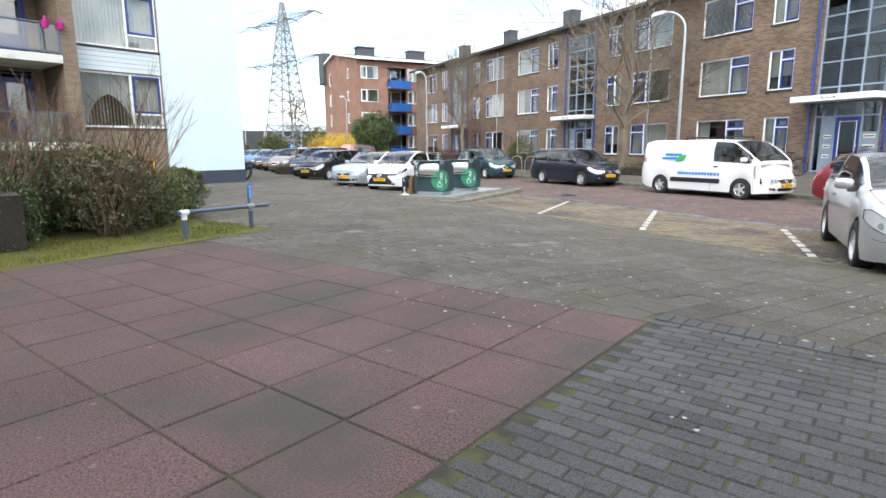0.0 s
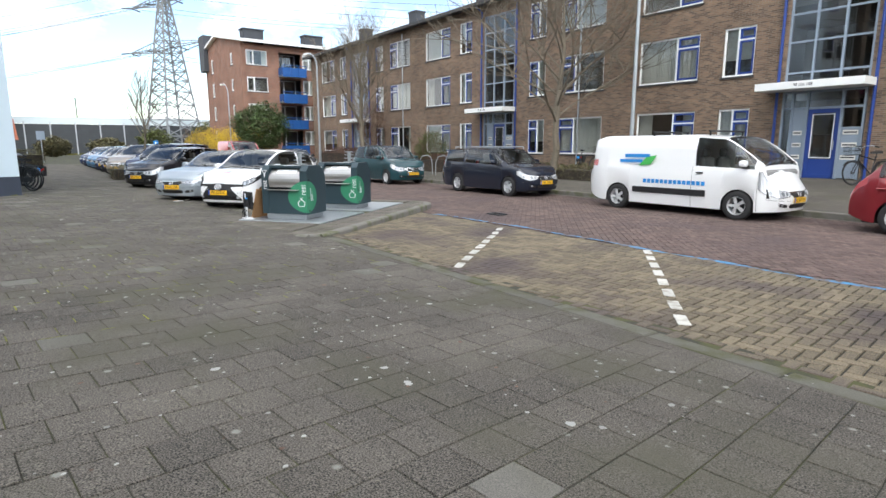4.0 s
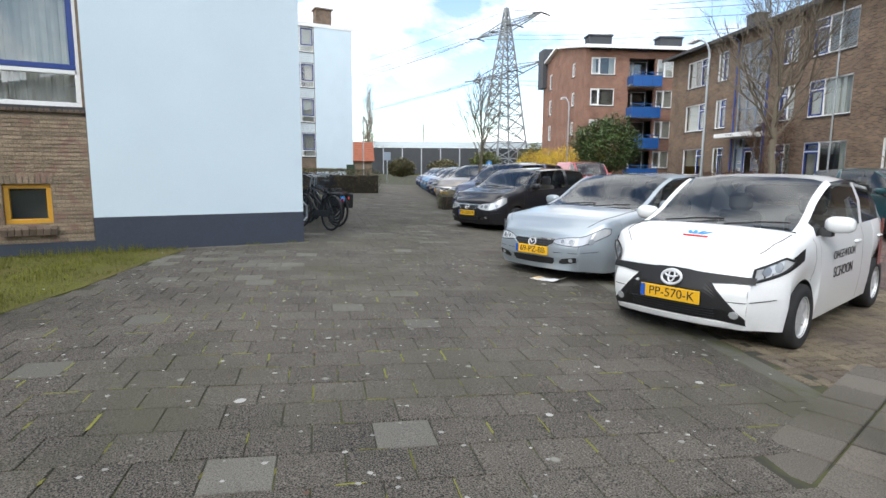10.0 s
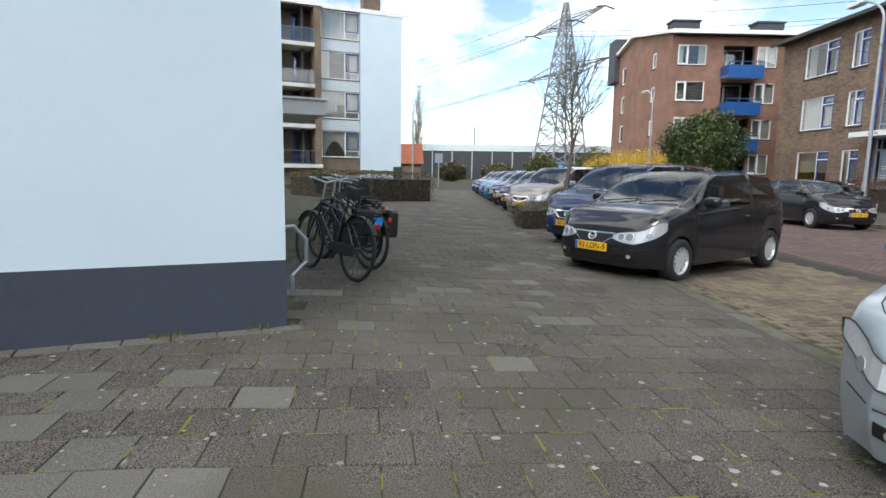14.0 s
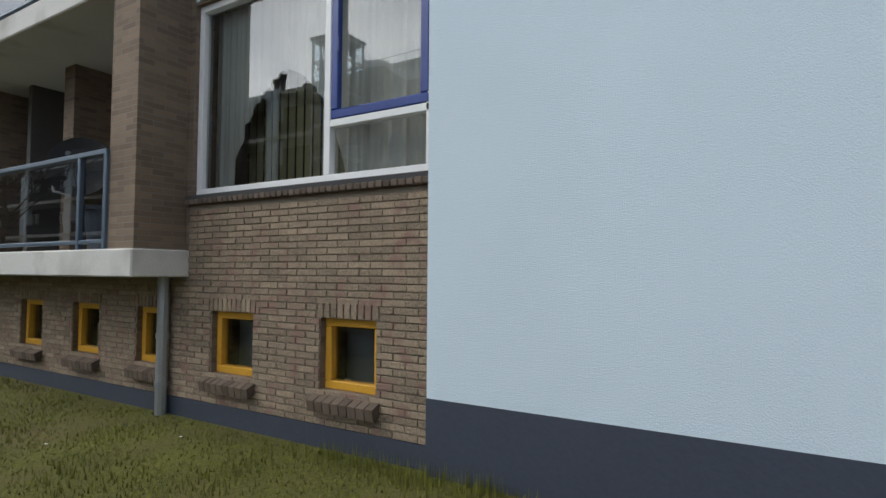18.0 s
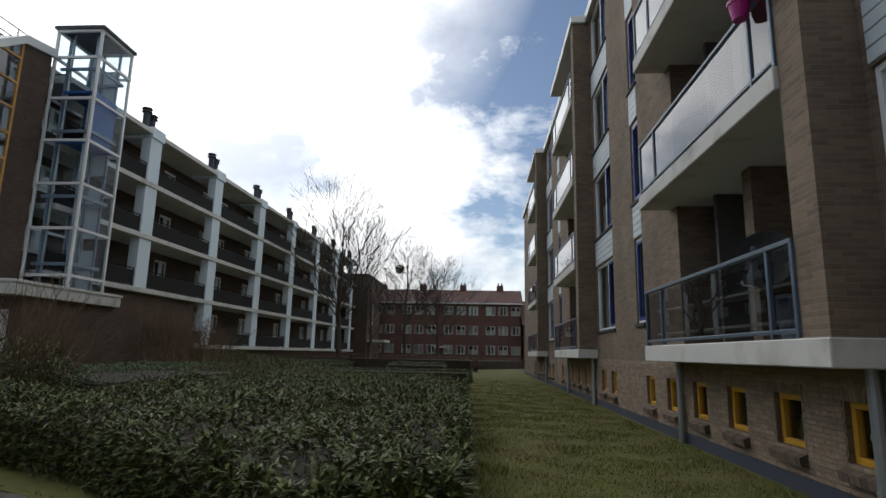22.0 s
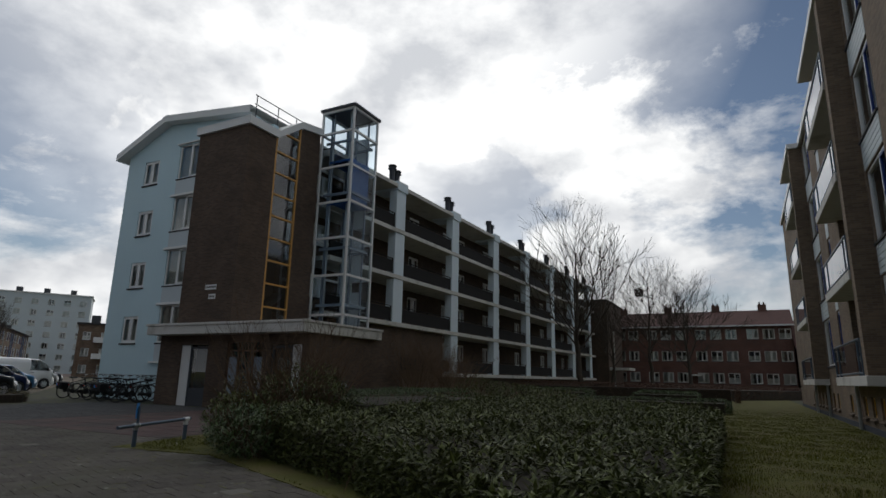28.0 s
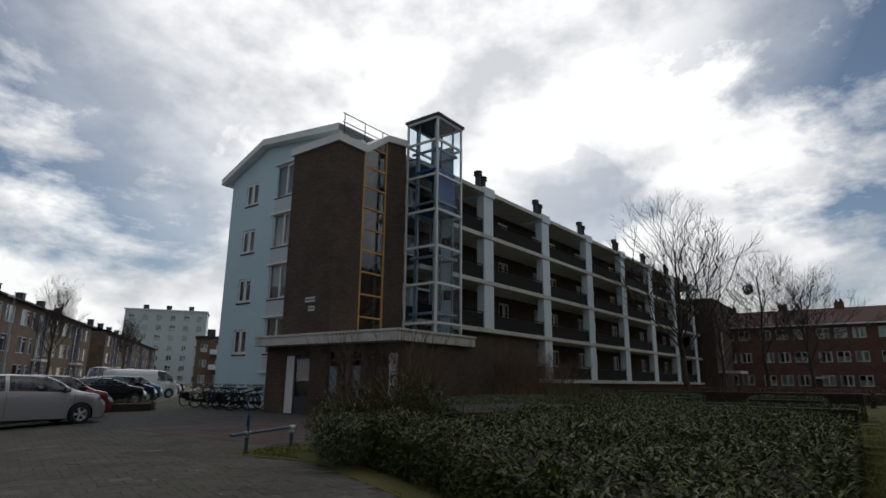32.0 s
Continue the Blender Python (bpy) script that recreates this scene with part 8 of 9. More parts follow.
# ---- end of the path: shed, rail bank, sign posts ----
sh = thing("tiled_shed", pose(-83.0, 38.2, 0.15, 0, 0, 72), "small shed with a red brown tiled roof", "shed")
part("wall", Shape().box(-1.8, -2.0, 0, 1.8, 2.0, 2.2), brick_tan, sh)
s = Shape()
s.add([(-2.1, -2.4, 2.1), (2.1, -2.4, 2.1), (2.1, 0, 4.6), (-2.1, 0, 4.6), (-2.1, 2.4, 2.1), (2.1, 2.4, 2.1)], [(0, 1, 2, 3), (3, 2, 5, 4)])
ro = part("roof", s, roof_tile, sh, "red brown pantile roof")
for i in range(10):
    y = -2.4 + 0.24 * i
    part("tile_row", Shape().box(-2.1, y, 2.1 + 2.5 * i / 10 + 0.01, 2.1, y + 0.25, 2.1 + 2.5 * i / 10 + 0.07), roof_tile, ro)
bank = thing("rail_embankment", pose(-118, 66, 0, 0, 0, 58), "long dark noise barrier on a low green embankment", "embankment", kind="structure")
part("bank", Shape().prism([(-60, 0), (60, 0)] + [(60, 0.2), (-60, 0.2)], -0.3, 0.2), grass_mat, bank)
s = Shape()
for i in range(70):
    s.box(-140 + 4 * i, 0, 0, -140 + 4 * i + 3.9, 0.15, 5.6)
part("barrier_panels", s, dark_metal, bank)
s = Shape()
for i in range(71):
    s.box(-140 + 4 * i - 0.1, -0.12, 0, -140 + 4 * i + 0.1, 0.2, 6.0)
part("barrier_posts", s, galvanised, bank)
part("screen", Shape().box(-140, 0.02, 5.62, 140, 0.08, 6.9), panel_white, bank, "pale screen along the top of the barrier")
s = Shape()
for i in range(9):
    x = -120 + 30 * i
    s.tube((x, 6, 0), (x, 6, 11), 0.14, 0.1, 6).tube((x, 6, 9.5), (x, 2.5, 9.7), 0.06, n=5)
part("mast", s, dark_metal, bank)
for u, w, h in ((46.5, -4.9, 5.0), (53.0, -3.2, 2.6)):
    p = street(u, w)
    b = thing("sign_post", pose(p.x, p.y, 0.15, 0, 0, STREET), "thin grey post beside the path", "sign")
    part("post", Shape().tube((0, 0, 0), (0, 0, h), 0.045, n=8), galvanised, b)
    if h < 4:
        part("sign_plate", Shape().box(-0.3, -0.06, h - 0.7, 0.3, -0.045, h, 0, 0.01), bluegrey, b)
p = street(40.6, 3.4)
b = thing("parking_sign", pose(p.x, p.y, -0.05, 0, 0, STREET), "blue parking sign on a grey post", "sign")
part("post", Shape().tube((0, 0, 0), (0, 0, 2.0), 0.035, n=8), galvanised, b)
sp = part("sign_plate", Shape().box(-0.16, -0.06, 1.55, 0.16, -0.045, 1.95, 0, 0.01), letter_blue, b)
lettering("sign_lettering", "P", 0.3, letter_white, sp, pose(0, -0.063, 1.75, 90, 0, 0), 0.001)
p = street(47.5, -4.6)
b = thing("bollard", pose(p.x, p.y, 0.15), "short dark bollard at the end of the path", "bollard")
part("post", Shape().tube((0, 0, 0), (0, 0, 0.9), 0.14, 0.12, 12), dark_metal, b)
g = street(47.5, -5.9)
b = thing("green_cabinet", pose(g.x, g.y, 0.15, 0, 0, STREET), "dark green utility cabinet by the shed", "cabinet")
part("body", Shape().box(-0.3, -0.25, 0, 0.3, 0.25, 1.5, 0, 0.02), dark_green, b)
part("door", Shape().box(-0.26, -0.27, 0.1, 0.26, -0.25, 1.4, 0, 0.01), dark_green, b)
# green wheelie bin, fences before the row
p = street(7.0, 15.6)
b = thing("wheelie_bin", pose(p.x, p.y, ground_z(p.x, p.y), 0, 0, STREET - 80), "green plastic wheelie bin before the brick wall", "wheelie bin")
part("body", Shape().prism([(-0.26, 0.05), (0.26, 0.05), (0.31, 0.95), (-0.31, 0.95)], -0.28, 0.28, "y"), green_plastic, b)
part("lid", Shape().box(-0.34, -0.33, 0.95, 0.34, 0.33, 1.03, 0, 0.02), green_plastic, b)
for u in (17.8, 16.4):
    p = street(u, 11.6)
    b = thing("bike_stand", pose(p.x, p.y, ground_z(p.x, p.y), 0, 0, STREET - 60), "curved galvanised bicycle stand", "bicycle stand", "bicycle stands")
    s = Shape().path([(-0.35, 0, -0.05), (-0.33, 0, 0.6), (-0.2, 0, 0.85), (0.1, 0, 0.92), (0.3, 0, 0.8), (0.36, 0, 0.5), (0.38, 0, -0.05)], 0.022, 8)
    part("tube", s, galvanised, b)

# ---- things on the nearest balconies ----
for y in (-6.7, -7.1):
    q = NB.matrix_world @ Vector((y + 0.5, -0.62, 1.73 + STOREY + 0.74))
    b = thing("flower_pot", pose(q.x, q.y, q.z), "magenta plastic flower pot hung on the balcony rail", "flower pot", "balcony pots")
    part("pot", Shape().tube((0, 0, 0), (0, 0, 0.19), 0.075, 0.115, 16).tube((0, 0, 0.175), (0, 0, 0.205), 0.125, n=16), pink, b)
    part("hanger", Shape().box(-0.02, -0.03, 0.2, 0.02, 0.03, 0.34), pink, b)
q = NB.matrix_world @ Vector((-8.3, 0.28, 2.78))
b = thing("satellite_dish", pose(q.x, q.y, q.z, 78, 0, 135), "black satellite dish on a loggia wall", "satellite dish")
s = Shape()
n = 20
v = [(0, 0, 0)] + [(0.38 * k / 3 * math.cos(2 * math.pi * i / n), 0.38 * k / 3 * math.sin(2 * math.pi * i / n), 0.09 * (k / 3) ** 2) for k in (1, 2, 3) for i in range(n)]
s.add(v, [(0, 1 + i, 1 + (i + 1) % n) for i in range(n)] + [(1 + k * n + i, 1 + (k + 1) * n + i, 1 + (k + 1) * n + (i + 1) % n, 1 + k * n + (i + 1) % n) for k in (0, 1) for i in range(n)])
part("dish", s, black, b)
part("arm", Shape().tube((0, -0.3, 0.06), (0, 0, 0.42), 0.012).tube((0, 0, 0.38), (0, 0, 0.48), 0.03).tube((0, 0, 0), (0, 0, -0.4), 0.03), dark_metal, b)
q = NB.matrix_world @ Vector((-9.6, 0.9, 1.73))
b = thing("clothes_rack", pose(q.x, q.y, q.z, 0, 0, 90), "folding clothes rack standing on the loggia", "clothes rack")
s = Shape()
for x in (-0.5, 0.5):
    s.tube((x, -0.3, 0), (x, 0.3, 0.95), 0.012, n=6).tube((x, 0.3, 0), (x, -0.3, 0.95), 0.012, n=6)
for i in range(6):
    s.tube((-0.5, -0.3 + 0.12 * i, 0.95), (0.5, -0.3 + 0.12 * i, 0.95), 0.006, n=5)
part("frame", s, galvanised, b)
q = NB.matrix_world @ Vector((-6.75, -0.15, 1.73))
b = thing("plastic_tub", pose(q.x, q.y, q.z), "grey plastic tub on the loggia floor", "tub")
part("tub", Shape().tube((0, 0, 0), (0, 0, 0.42), 0.22, 0.27, 18).tube((0, 0, 0.40), (0, 0, 0.44), 0.29, n=18), bluegrey, b)
q = NB.matrix_world @ Vector((-8.6, 0.1, 2.62))
b = thing("security_camera", pose(q.x, q.y, q.z, 0, 0, 60), "small white camera on a bracket in the loggia", "camera")
part("housing", Shape().tube((-0.12, 0, 0.1), (0.12, 0, 0.1), 0.045, n=12), white, b)
part("bracket", Shape().tube((0, 0, 0.08), (0, 0, -0.12), 0.015).tube((0, 0, -0.12), (0, 0.25, -0.15), 0.015), white, b)

# ---- plants ----
def branches(s, p, d, length, r, depth, rng, spread=0.55, up=0.15, split=(2, 3), droop=0.0, sides=5):
    """Grows a limb from p along d and goes on into thinner ones."""
    n = 3 if depth > 1 else 2
    q = Vector(p)
    v = Vector(d).normalized()
    for i in range(n):
        v = (v + Vector((rng.uniform(-1, 1), rng.uniform(-1, 1), rng.uniform(-1, 1))) * 0.13 + Vector((0, 0, up * 0.3 - droop))).normalized()
        e = q + v * (length / n)
        ra, rb = r * (1 - 0.3 * i / n), r * (1 - 0.3 * (i + 1) / n)
        s.tube(q, e, ra, rb, sides if r > 0.03 else 3, caps=False)
        q = e
        if depth > 0 and i > 0:
            w = (v + Vector((rng.uniform(-1, 1), rng.uniform(-1, 1), rng.uniform(-0.3, 0.7))) * spread * 1.5).normalized()
            branches(s, q, w, length * rng.uniform(0.5, 0.75), rb * 0.55, depth - 1, rng, spread, up, split, droop, sides)
    if depth > 0:
        for k in range(rng.randint(*split)):
            w = (v + Vector((rng.uniform(-1, 1), rng.uniform(-1, 1), rng.uniform(-0.4, 0.8))) * spread).normalized()
            branches(s, q, w, length * rng.uniform(0.62, 0.86), r * 0.62, depth - 1, rng, spread, up, split, droop, sides)


def bare_tree(x, y, h, label, seed, mat=None, trunk=0.14, depth=5, spread=0.55, up=0.15, droop=0.0, fork=0.35, split=(2, 3)):
    """A leader that runs to the top with limbs along it, each feathering out into thinner twigs."""
    rng = random.Random(seed)
    t = thing("bare_tree", pose(x, y, ground_z(x, y) - 0.05), label, "tree")
    n = 14
    line = []
    px = py = 0.0
    for i in range(n + 1):
        line.append(Vector((px, py, h * 0.96 * i / n)))
        px += rng.gauss(0, 0.012) * h * 0.5
        py += rng.gauss(0, 0.012) * h * 0.5
    s = Shape()
    for i in range(n):
        a, b = trunk * 1.2 * (1 - i / n) ** 0.85 + 0.008, trunk * 1.2 * (1 - (i + 1) / n) ** 0.85 + 0.008
        s.tube(line[i], line[i + 1], a, b, 8 if i < 6 else 5, caps=False)
    part("trunk", s, mat or bark, t)
    s = Shape()
    limbs = int(10 + 3.2 * depth)
    turn = rng.uniform(0, 6.28)
    for k in range(limbs):
        f = fork + (0.97 - fork) * (k + 0.5) / limbs
        q = f * n
        p = line[int(q)].lerp(line[min(int(q) + 1, n)], q - int(q))
        turn += 2.4 + rng.uniform(-0.4, 0.4)
        reach = h * (0.16 + 0.5 * spread * math.sqrt(max(0.05, 1 - ((f - fork) / (1 - fork)) ** 1.4))) * rng.uniform(0.65, 1.0)
        rise = 0.75 + up * 2 + 0.5 * f
        branches(s, p, (math.cos(turn) * spread * 1.7, math.sin(turn) * spread * 1.7, rise), reach * 0.55, max(0.012, trunk * 0.42 * (1 - f) + 0.012), 3 if depth > 4 else 2, rng, spread * 1.15, up, (2, 3), droop, 4)
    part("crown", s, mat or bark, t)
    return t


def leaf_cloud(s, spots, rng, length, width, upward=0.5, fold=0.25):
    for p in spots:
        a = rng.uniform(0, 2 * math.pi)
        tilt = rng.gauss(upward, 0.45)
        d = Vector((math.cos(a) * math.cos(tilt), math.sin(a) * math.cos(tilt), math.sin(tilt)))
        side = d.cross(Vector((rng.uniform(-0.4, 0.4), rng.uniform(-0.4, 0.4), 1))).normalized()
        up = side.cross(d)
        L, W = length * rng.uniform(0.6, 1.3), width * rng.uniform(0.7, 1.3)
        p = Vector(p)
        s.add([p, p + d * L * 0.45 + side * W / 2 + up * W * fold, p + d * L * 0.95 - up * L * 0.12, p + d * L * 0.45 - side * W / 2 + up * W * fold, p + d * L * 0.5],
              [(0, 4, 1), (1, 4, 2), (0, 3, 4), (3, 2, 4)])


# lawn: one sheet from the path to the far end of the garden
LAWN = [(-20.86, 11.45), (-19.6, 10.75), (-18.2, 10.12), (-16.9, 9.35), (-16.1, 8.62), (-13.8, 7.0), (-10.2, 5.35), (-8.1, 5.6), (-7.75, 3.9), (-7.5, 1.7), (-7.4, -1.0), (-6.0, -3.2), (-0.9, -3.6), (-0.9, -60.0), (-22.72, -60.0)]
s = Shape().prism(LAWN, 0.0, 0.192)
lawn = tagged(part("lawn", s, grass_mat), kind="structure")
rng = random.Random(5)
s = Shape()
STRIP = [(-20.8, 11.4), (-19.6, 10.7), (-18.2, 10.05), (-16.9, 9.3), (-16.1, 8.55), (-13.8, 6.95), (-10.2, 5.3), (-8.2, 5.5), (-7.85, 3.9), (-7.6, 1.7), (-7.5, -0.8), (-9.2, -0.8), (-9.2, 5.0), (-16.6, 8.0), (-17.2, -6.0), (-15.4, -22.0), (-21.6, -22.0)]
n = 0
while n < 110000:
    x, y = rng.uniform(-21.6, -7.4), rng.uniform(-22, 11.4)
    if not inside(STRIP, x, y) or x < -20.77 - 0.0253 * (13.17 - y) or rng.random() > (y + 22) / 20:
        continue
    n += 1
    a, h, w = rng.uniform(0, 6.28), rng.uniform(0.012, 0.045) * (1.0 + 1.3 * noise.noise((x * 1.6, y * 1.6, 2.0))), rng.uniform(0.003, 0.007)
    dx, dy = math.cos(a), math.sin(a)
    b = rng.uniform(-0.03, 0.03)
    s.add([(x - dx * w, y - dy * w, 0.19), (x + dx * w, y + dy * w, 0.19), (x - dy * b, y + dx * b, 0.19 + h)], [(0, 1, 2)])
tagged(part("grass_blades", s, blade_mat), "short uneven lawn grass", "grass", kind="stuff")
s = Shape()
for i in range(90):
    x, y = rng.uniform(-20.6, -7.6), rng.uniform(-3, 11)
    if inside(STRIP, x, y):
        z = 0.225
        for k in range(6):
            a = k * 1.05
            s.add([(x, y, z), (x + 0.014 * math.cos(a), y + 0.014 * math.sin(a), z + 0.003), (x + 0.014 * math.cos(a + 0.8), y + 0.014 * math.sin(a + 0.8), z + 0.003)], [(0, 1, 2)])
tagged(part("daisies", s, paper), "tiny white daisies in the lawn", "flowers", kind="stuff")


def hedge(name, poly, h, label, seed, mat, n, length, width, rough=0.12, wood=None, core=0.75, z0=0.18, tuft=1):
    """A hedge over an outline: a solid dark core for the shade inside, under a skin of separate leaves."""
    rng = random.Random(seed)
    cx, cy = sum(p[0] for p in poly) / len(poly), sum(p[1] for p in poly) / len(poly)
    t = thing(name, pose(cx, cy, z0), label, "hedge")
    xs, ys = [p[0] for p in poly], [p[1] for p in poly]
    # solid block, the shaded inside of the hedge put into its dark colour
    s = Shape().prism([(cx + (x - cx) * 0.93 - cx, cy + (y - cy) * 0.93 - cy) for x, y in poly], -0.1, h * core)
    part("branch_core", s, wood or hedge_shade, t)
    spots = []
    while len(spots) < n:
        x, y = rng.uniform(min(xs), max(xs)), rng.uniform(min(ys), max(ys))
        if len(spots) % 5 < 2:
            k = rng.randrange(len(poly))
            (xa, ya), (xb, yb) = poly[k], poly[(k + 1) % len(poly)]
            q = rng.random()
            g = abs(rng.gauss(0, 0.16)) / max(math.hypot(xb - cx, yb - cy), 0.5)
            x, y = xa + (xb - xa) * q, ya + (yb - ya) * q
            x, y = x + (cx - x) * g, y + (cy - y) * g
        elif not inside(poly, x, y):
            continue
        e = edge_distance(poly, x, y)
        top = h * (1 + rough * (noise.noise((x * 0.9, y * 0.9, seed)) + 0.6 * noise.noise((x * 2.7, y * 2.7, seed)))) * min(1.0, 0.80 + e * 0.8)
        if e < 0.35 and rng.random() < 0.85:
            z = rng.uniform(0.02, top)
        else:
            z = top - abs(rng.gauss(0, 0.07))
        spots.append((x - cx, y - cy, z))
    s = Shape()
    leaf_cloud(s, [p for p in spots for k in range(tuft)], rng, length, width, 0.5 if tuft == 1 else 0.25)
    tagged(part("leaves", s, mat, t), kind="stuff")
    s = Shape()
    for i in range(160):
        x, y, z = spots[rng.randrange(len(spots))]
        s.tube((x + rng.uniform(-0.15, 0.15), y + rng.uniform(-0.15, 0.15), max(z - 0.4, 0)), (x, y, z + 0.03), 0.006, 0.003, 3, caps=False)
    tagged(part("wood", s, twig, t), kind="stuff")
    return t


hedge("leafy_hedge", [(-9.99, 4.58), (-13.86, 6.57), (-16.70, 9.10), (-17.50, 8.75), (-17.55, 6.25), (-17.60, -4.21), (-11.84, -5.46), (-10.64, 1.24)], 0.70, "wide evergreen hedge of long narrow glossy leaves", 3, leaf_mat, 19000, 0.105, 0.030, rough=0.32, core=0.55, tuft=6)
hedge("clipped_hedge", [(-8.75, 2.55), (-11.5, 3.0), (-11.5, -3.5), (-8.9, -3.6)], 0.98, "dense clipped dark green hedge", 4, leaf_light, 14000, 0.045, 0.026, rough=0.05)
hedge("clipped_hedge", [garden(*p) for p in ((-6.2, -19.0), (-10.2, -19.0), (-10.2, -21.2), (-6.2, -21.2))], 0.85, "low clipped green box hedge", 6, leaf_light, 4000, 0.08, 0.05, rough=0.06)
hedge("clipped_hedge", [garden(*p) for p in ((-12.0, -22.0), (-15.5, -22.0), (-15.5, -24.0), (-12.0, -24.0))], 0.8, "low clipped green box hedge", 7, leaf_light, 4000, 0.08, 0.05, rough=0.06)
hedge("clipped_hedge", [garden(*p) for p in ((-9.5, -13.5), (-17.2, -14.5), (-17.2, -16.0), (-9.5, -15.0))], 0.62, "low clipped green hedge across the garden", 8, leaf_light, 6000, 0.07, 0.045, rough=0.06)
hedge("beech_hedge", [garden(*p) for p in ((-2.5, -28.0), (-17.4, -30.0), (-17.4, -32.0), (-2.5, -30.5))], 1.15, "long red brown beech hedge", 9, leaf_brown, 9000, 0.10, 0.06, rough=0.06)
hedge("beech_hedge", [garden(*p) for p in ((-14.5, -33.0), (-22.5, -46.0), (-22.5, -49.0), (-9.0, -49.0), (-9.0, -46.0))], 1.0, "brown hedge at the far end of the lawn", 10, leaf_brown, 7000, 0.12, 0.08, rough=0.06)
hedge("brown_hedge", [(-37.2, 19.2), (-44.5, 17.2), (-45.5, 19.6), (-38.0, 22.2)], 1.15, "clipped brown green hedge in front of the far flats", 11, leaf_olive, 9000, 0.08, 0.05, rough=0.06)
for i, u in enumerate((23.6,)):
    a, b, c, d = street(u - 0.7, -1.3), street(u + 0.9, -1.3), street(u + 2.6, 1.2), street(u + 0.9, 1.2)
    hedge("planting_bed", [(a.x, a.y), (b.x, b.y), (c.x, c.y), (d.x, d.y)], 0.6, "low brown shrub bed between parking bays", 12, leaf_olive, 3500, 0.06, 0.035, rough=0.15, z0=0.03)
a, b, c, d = bent(-17.2, -1.0), bent(-18.6, -1.0), bent(-17.0, 1.2), bent(-15.8, 1.2)
hedge("planting_bed", [(a.x, a.y), (b.x, b.y), (c.x, c.y), (d.x, d.y)], 0.6, "low brown shrub bed between parking bays", 13, leaf_olive, 2500, 0.06, 0.035, rough=0.15, z0=0.03)
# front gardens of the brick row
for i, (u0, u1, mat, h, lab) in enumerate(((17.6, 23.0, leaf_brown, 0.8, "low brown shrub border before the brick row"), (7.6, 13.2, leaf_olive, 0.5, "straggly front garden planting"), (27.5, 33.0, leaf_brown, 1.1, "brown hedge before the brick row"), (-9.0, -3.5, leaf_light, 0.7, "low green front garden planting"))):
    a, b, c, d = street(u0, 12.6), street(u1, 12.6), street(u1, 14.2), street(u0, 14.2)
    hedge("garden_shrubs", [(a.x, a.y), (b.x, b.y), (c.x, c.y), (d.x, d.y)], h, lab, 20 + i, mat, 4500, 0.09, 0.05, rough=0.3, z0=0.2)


def shrub(x, y, r, h, label, seed, mat, n, length, width, stems=14, name="shrub", trunk=0.0, bare=False):
    rng = random.Random(seed)
    t = thing(name, pose(x, y, ground_z(x, y) - 0.03), label, "shrub")
    s = Shape()
    for k in range(stems):
        a = rng.uniform(0, 6.28)
        branches(s, (rng.uniform(-0.2, 0.2) * r, rng.uniform(-0.2, 0.2) * r, trunk), (math.cos(a) * 0.8 * r, math.sin(a) * 0.8 * r, (h - trunk) * rng.uniform(0.6, 1)), (h - trunk) * 0.5, 0.02 if not bare else 0.016, 2 if not bare else 3, rng, 0.5, 0.1, (1, 2), 0.0, 4)
    if trunk:
        s.tube((0, 0, -0.1), (0, 0, trunk + 0.3), 0.07, 0.05, 7)
    tagged(part("wood", s, twig, t), kind="stuff")
    if n:
        spots = []
        while len(spots) < n:
            v = Vector((rng.gauss(0, 1), rng.gauss(0, 1), rng.gauss(0, 1))).normalized()
            q = 0.55 + 0.45 * rng.random() ** 0.5
            k = 1 + 0.3 * noise.noise((v.x * 2.3 + seed, v.y * 2.3, v.z * 2.3)) + 0.15 * noise.noise((v.x * 6 + seed, v.y * 6, v.z * 6))
            z = trunk + (h - trunk) * (0.5 + 0.5 * v.z * q * k)
            if z < 0.03:
                continue
            spots.append((v.x * r * q * k, v.y * r * q * k, z))
        s = Shape()
        leaf_cloud(s, spots, rng, length, width)
        tagged(part("leaves", s, mat, t), kind="stuff")
    return t


for i, (x, y, r, h) in enumerate(((-9.9, 4.3, 0.7, 1.0), (-10.9, 5.2, 0.75, 0.85), (-9.4, 3.6, 0.7, 1.35), (-10.6, 3.6, 0.9, 1.5), (-10.2, 2.7, 0.8, 1.4))):
    shrub(x, y, r, h, "ragged evergreen shrub with dead brown flower heads", 30 + i, (leaf_mat, leaf_light, leaf_olive)[i % 3], 2600, 0.11, 0.028)
for i, (x, y, r, h) in enumerate(((-10.8, 3.4, 0.5, 1.6), (-9.9, 2.2, 0.6, 1.8), (-10.3, 4.2, 0.7, 1.9))):
    shrub(x, y, r, h, "bare twiggy shrub rising above the hedge", 40 + i, None, 0, 0, 0, 12, bare=True)
for i, (x, y, r, h) in enumerate(((-6.0, -8.2, 1.1, 2.4), (-4.6, -9.8, 1.3, 2.6), (-6.6, -10.2, 1.2, 2.2), (-3.8, -13.0, 1.4, 2.4), (-7.6, -8.0, 1.0, 1.7))):
    shrub(*garden(x, y), r, h, "large bare brown shrub against the plinth wall", 50 + i, None, 0, 0, 0, 20, bare=True)
for i, (x, y, r, h) in enumerate(((-8.0, -9.5, 1.6, 1.3), (-10.2, -8.8, 1.4, 1.1), (-12.0, -6.6, 1.2, 1.0))):
    shrub(*garden(x, y), r, h, "dark evergreen shrub behind the hedge", 60 + i, leaf_mat, 3000, 0.12, 0.035)
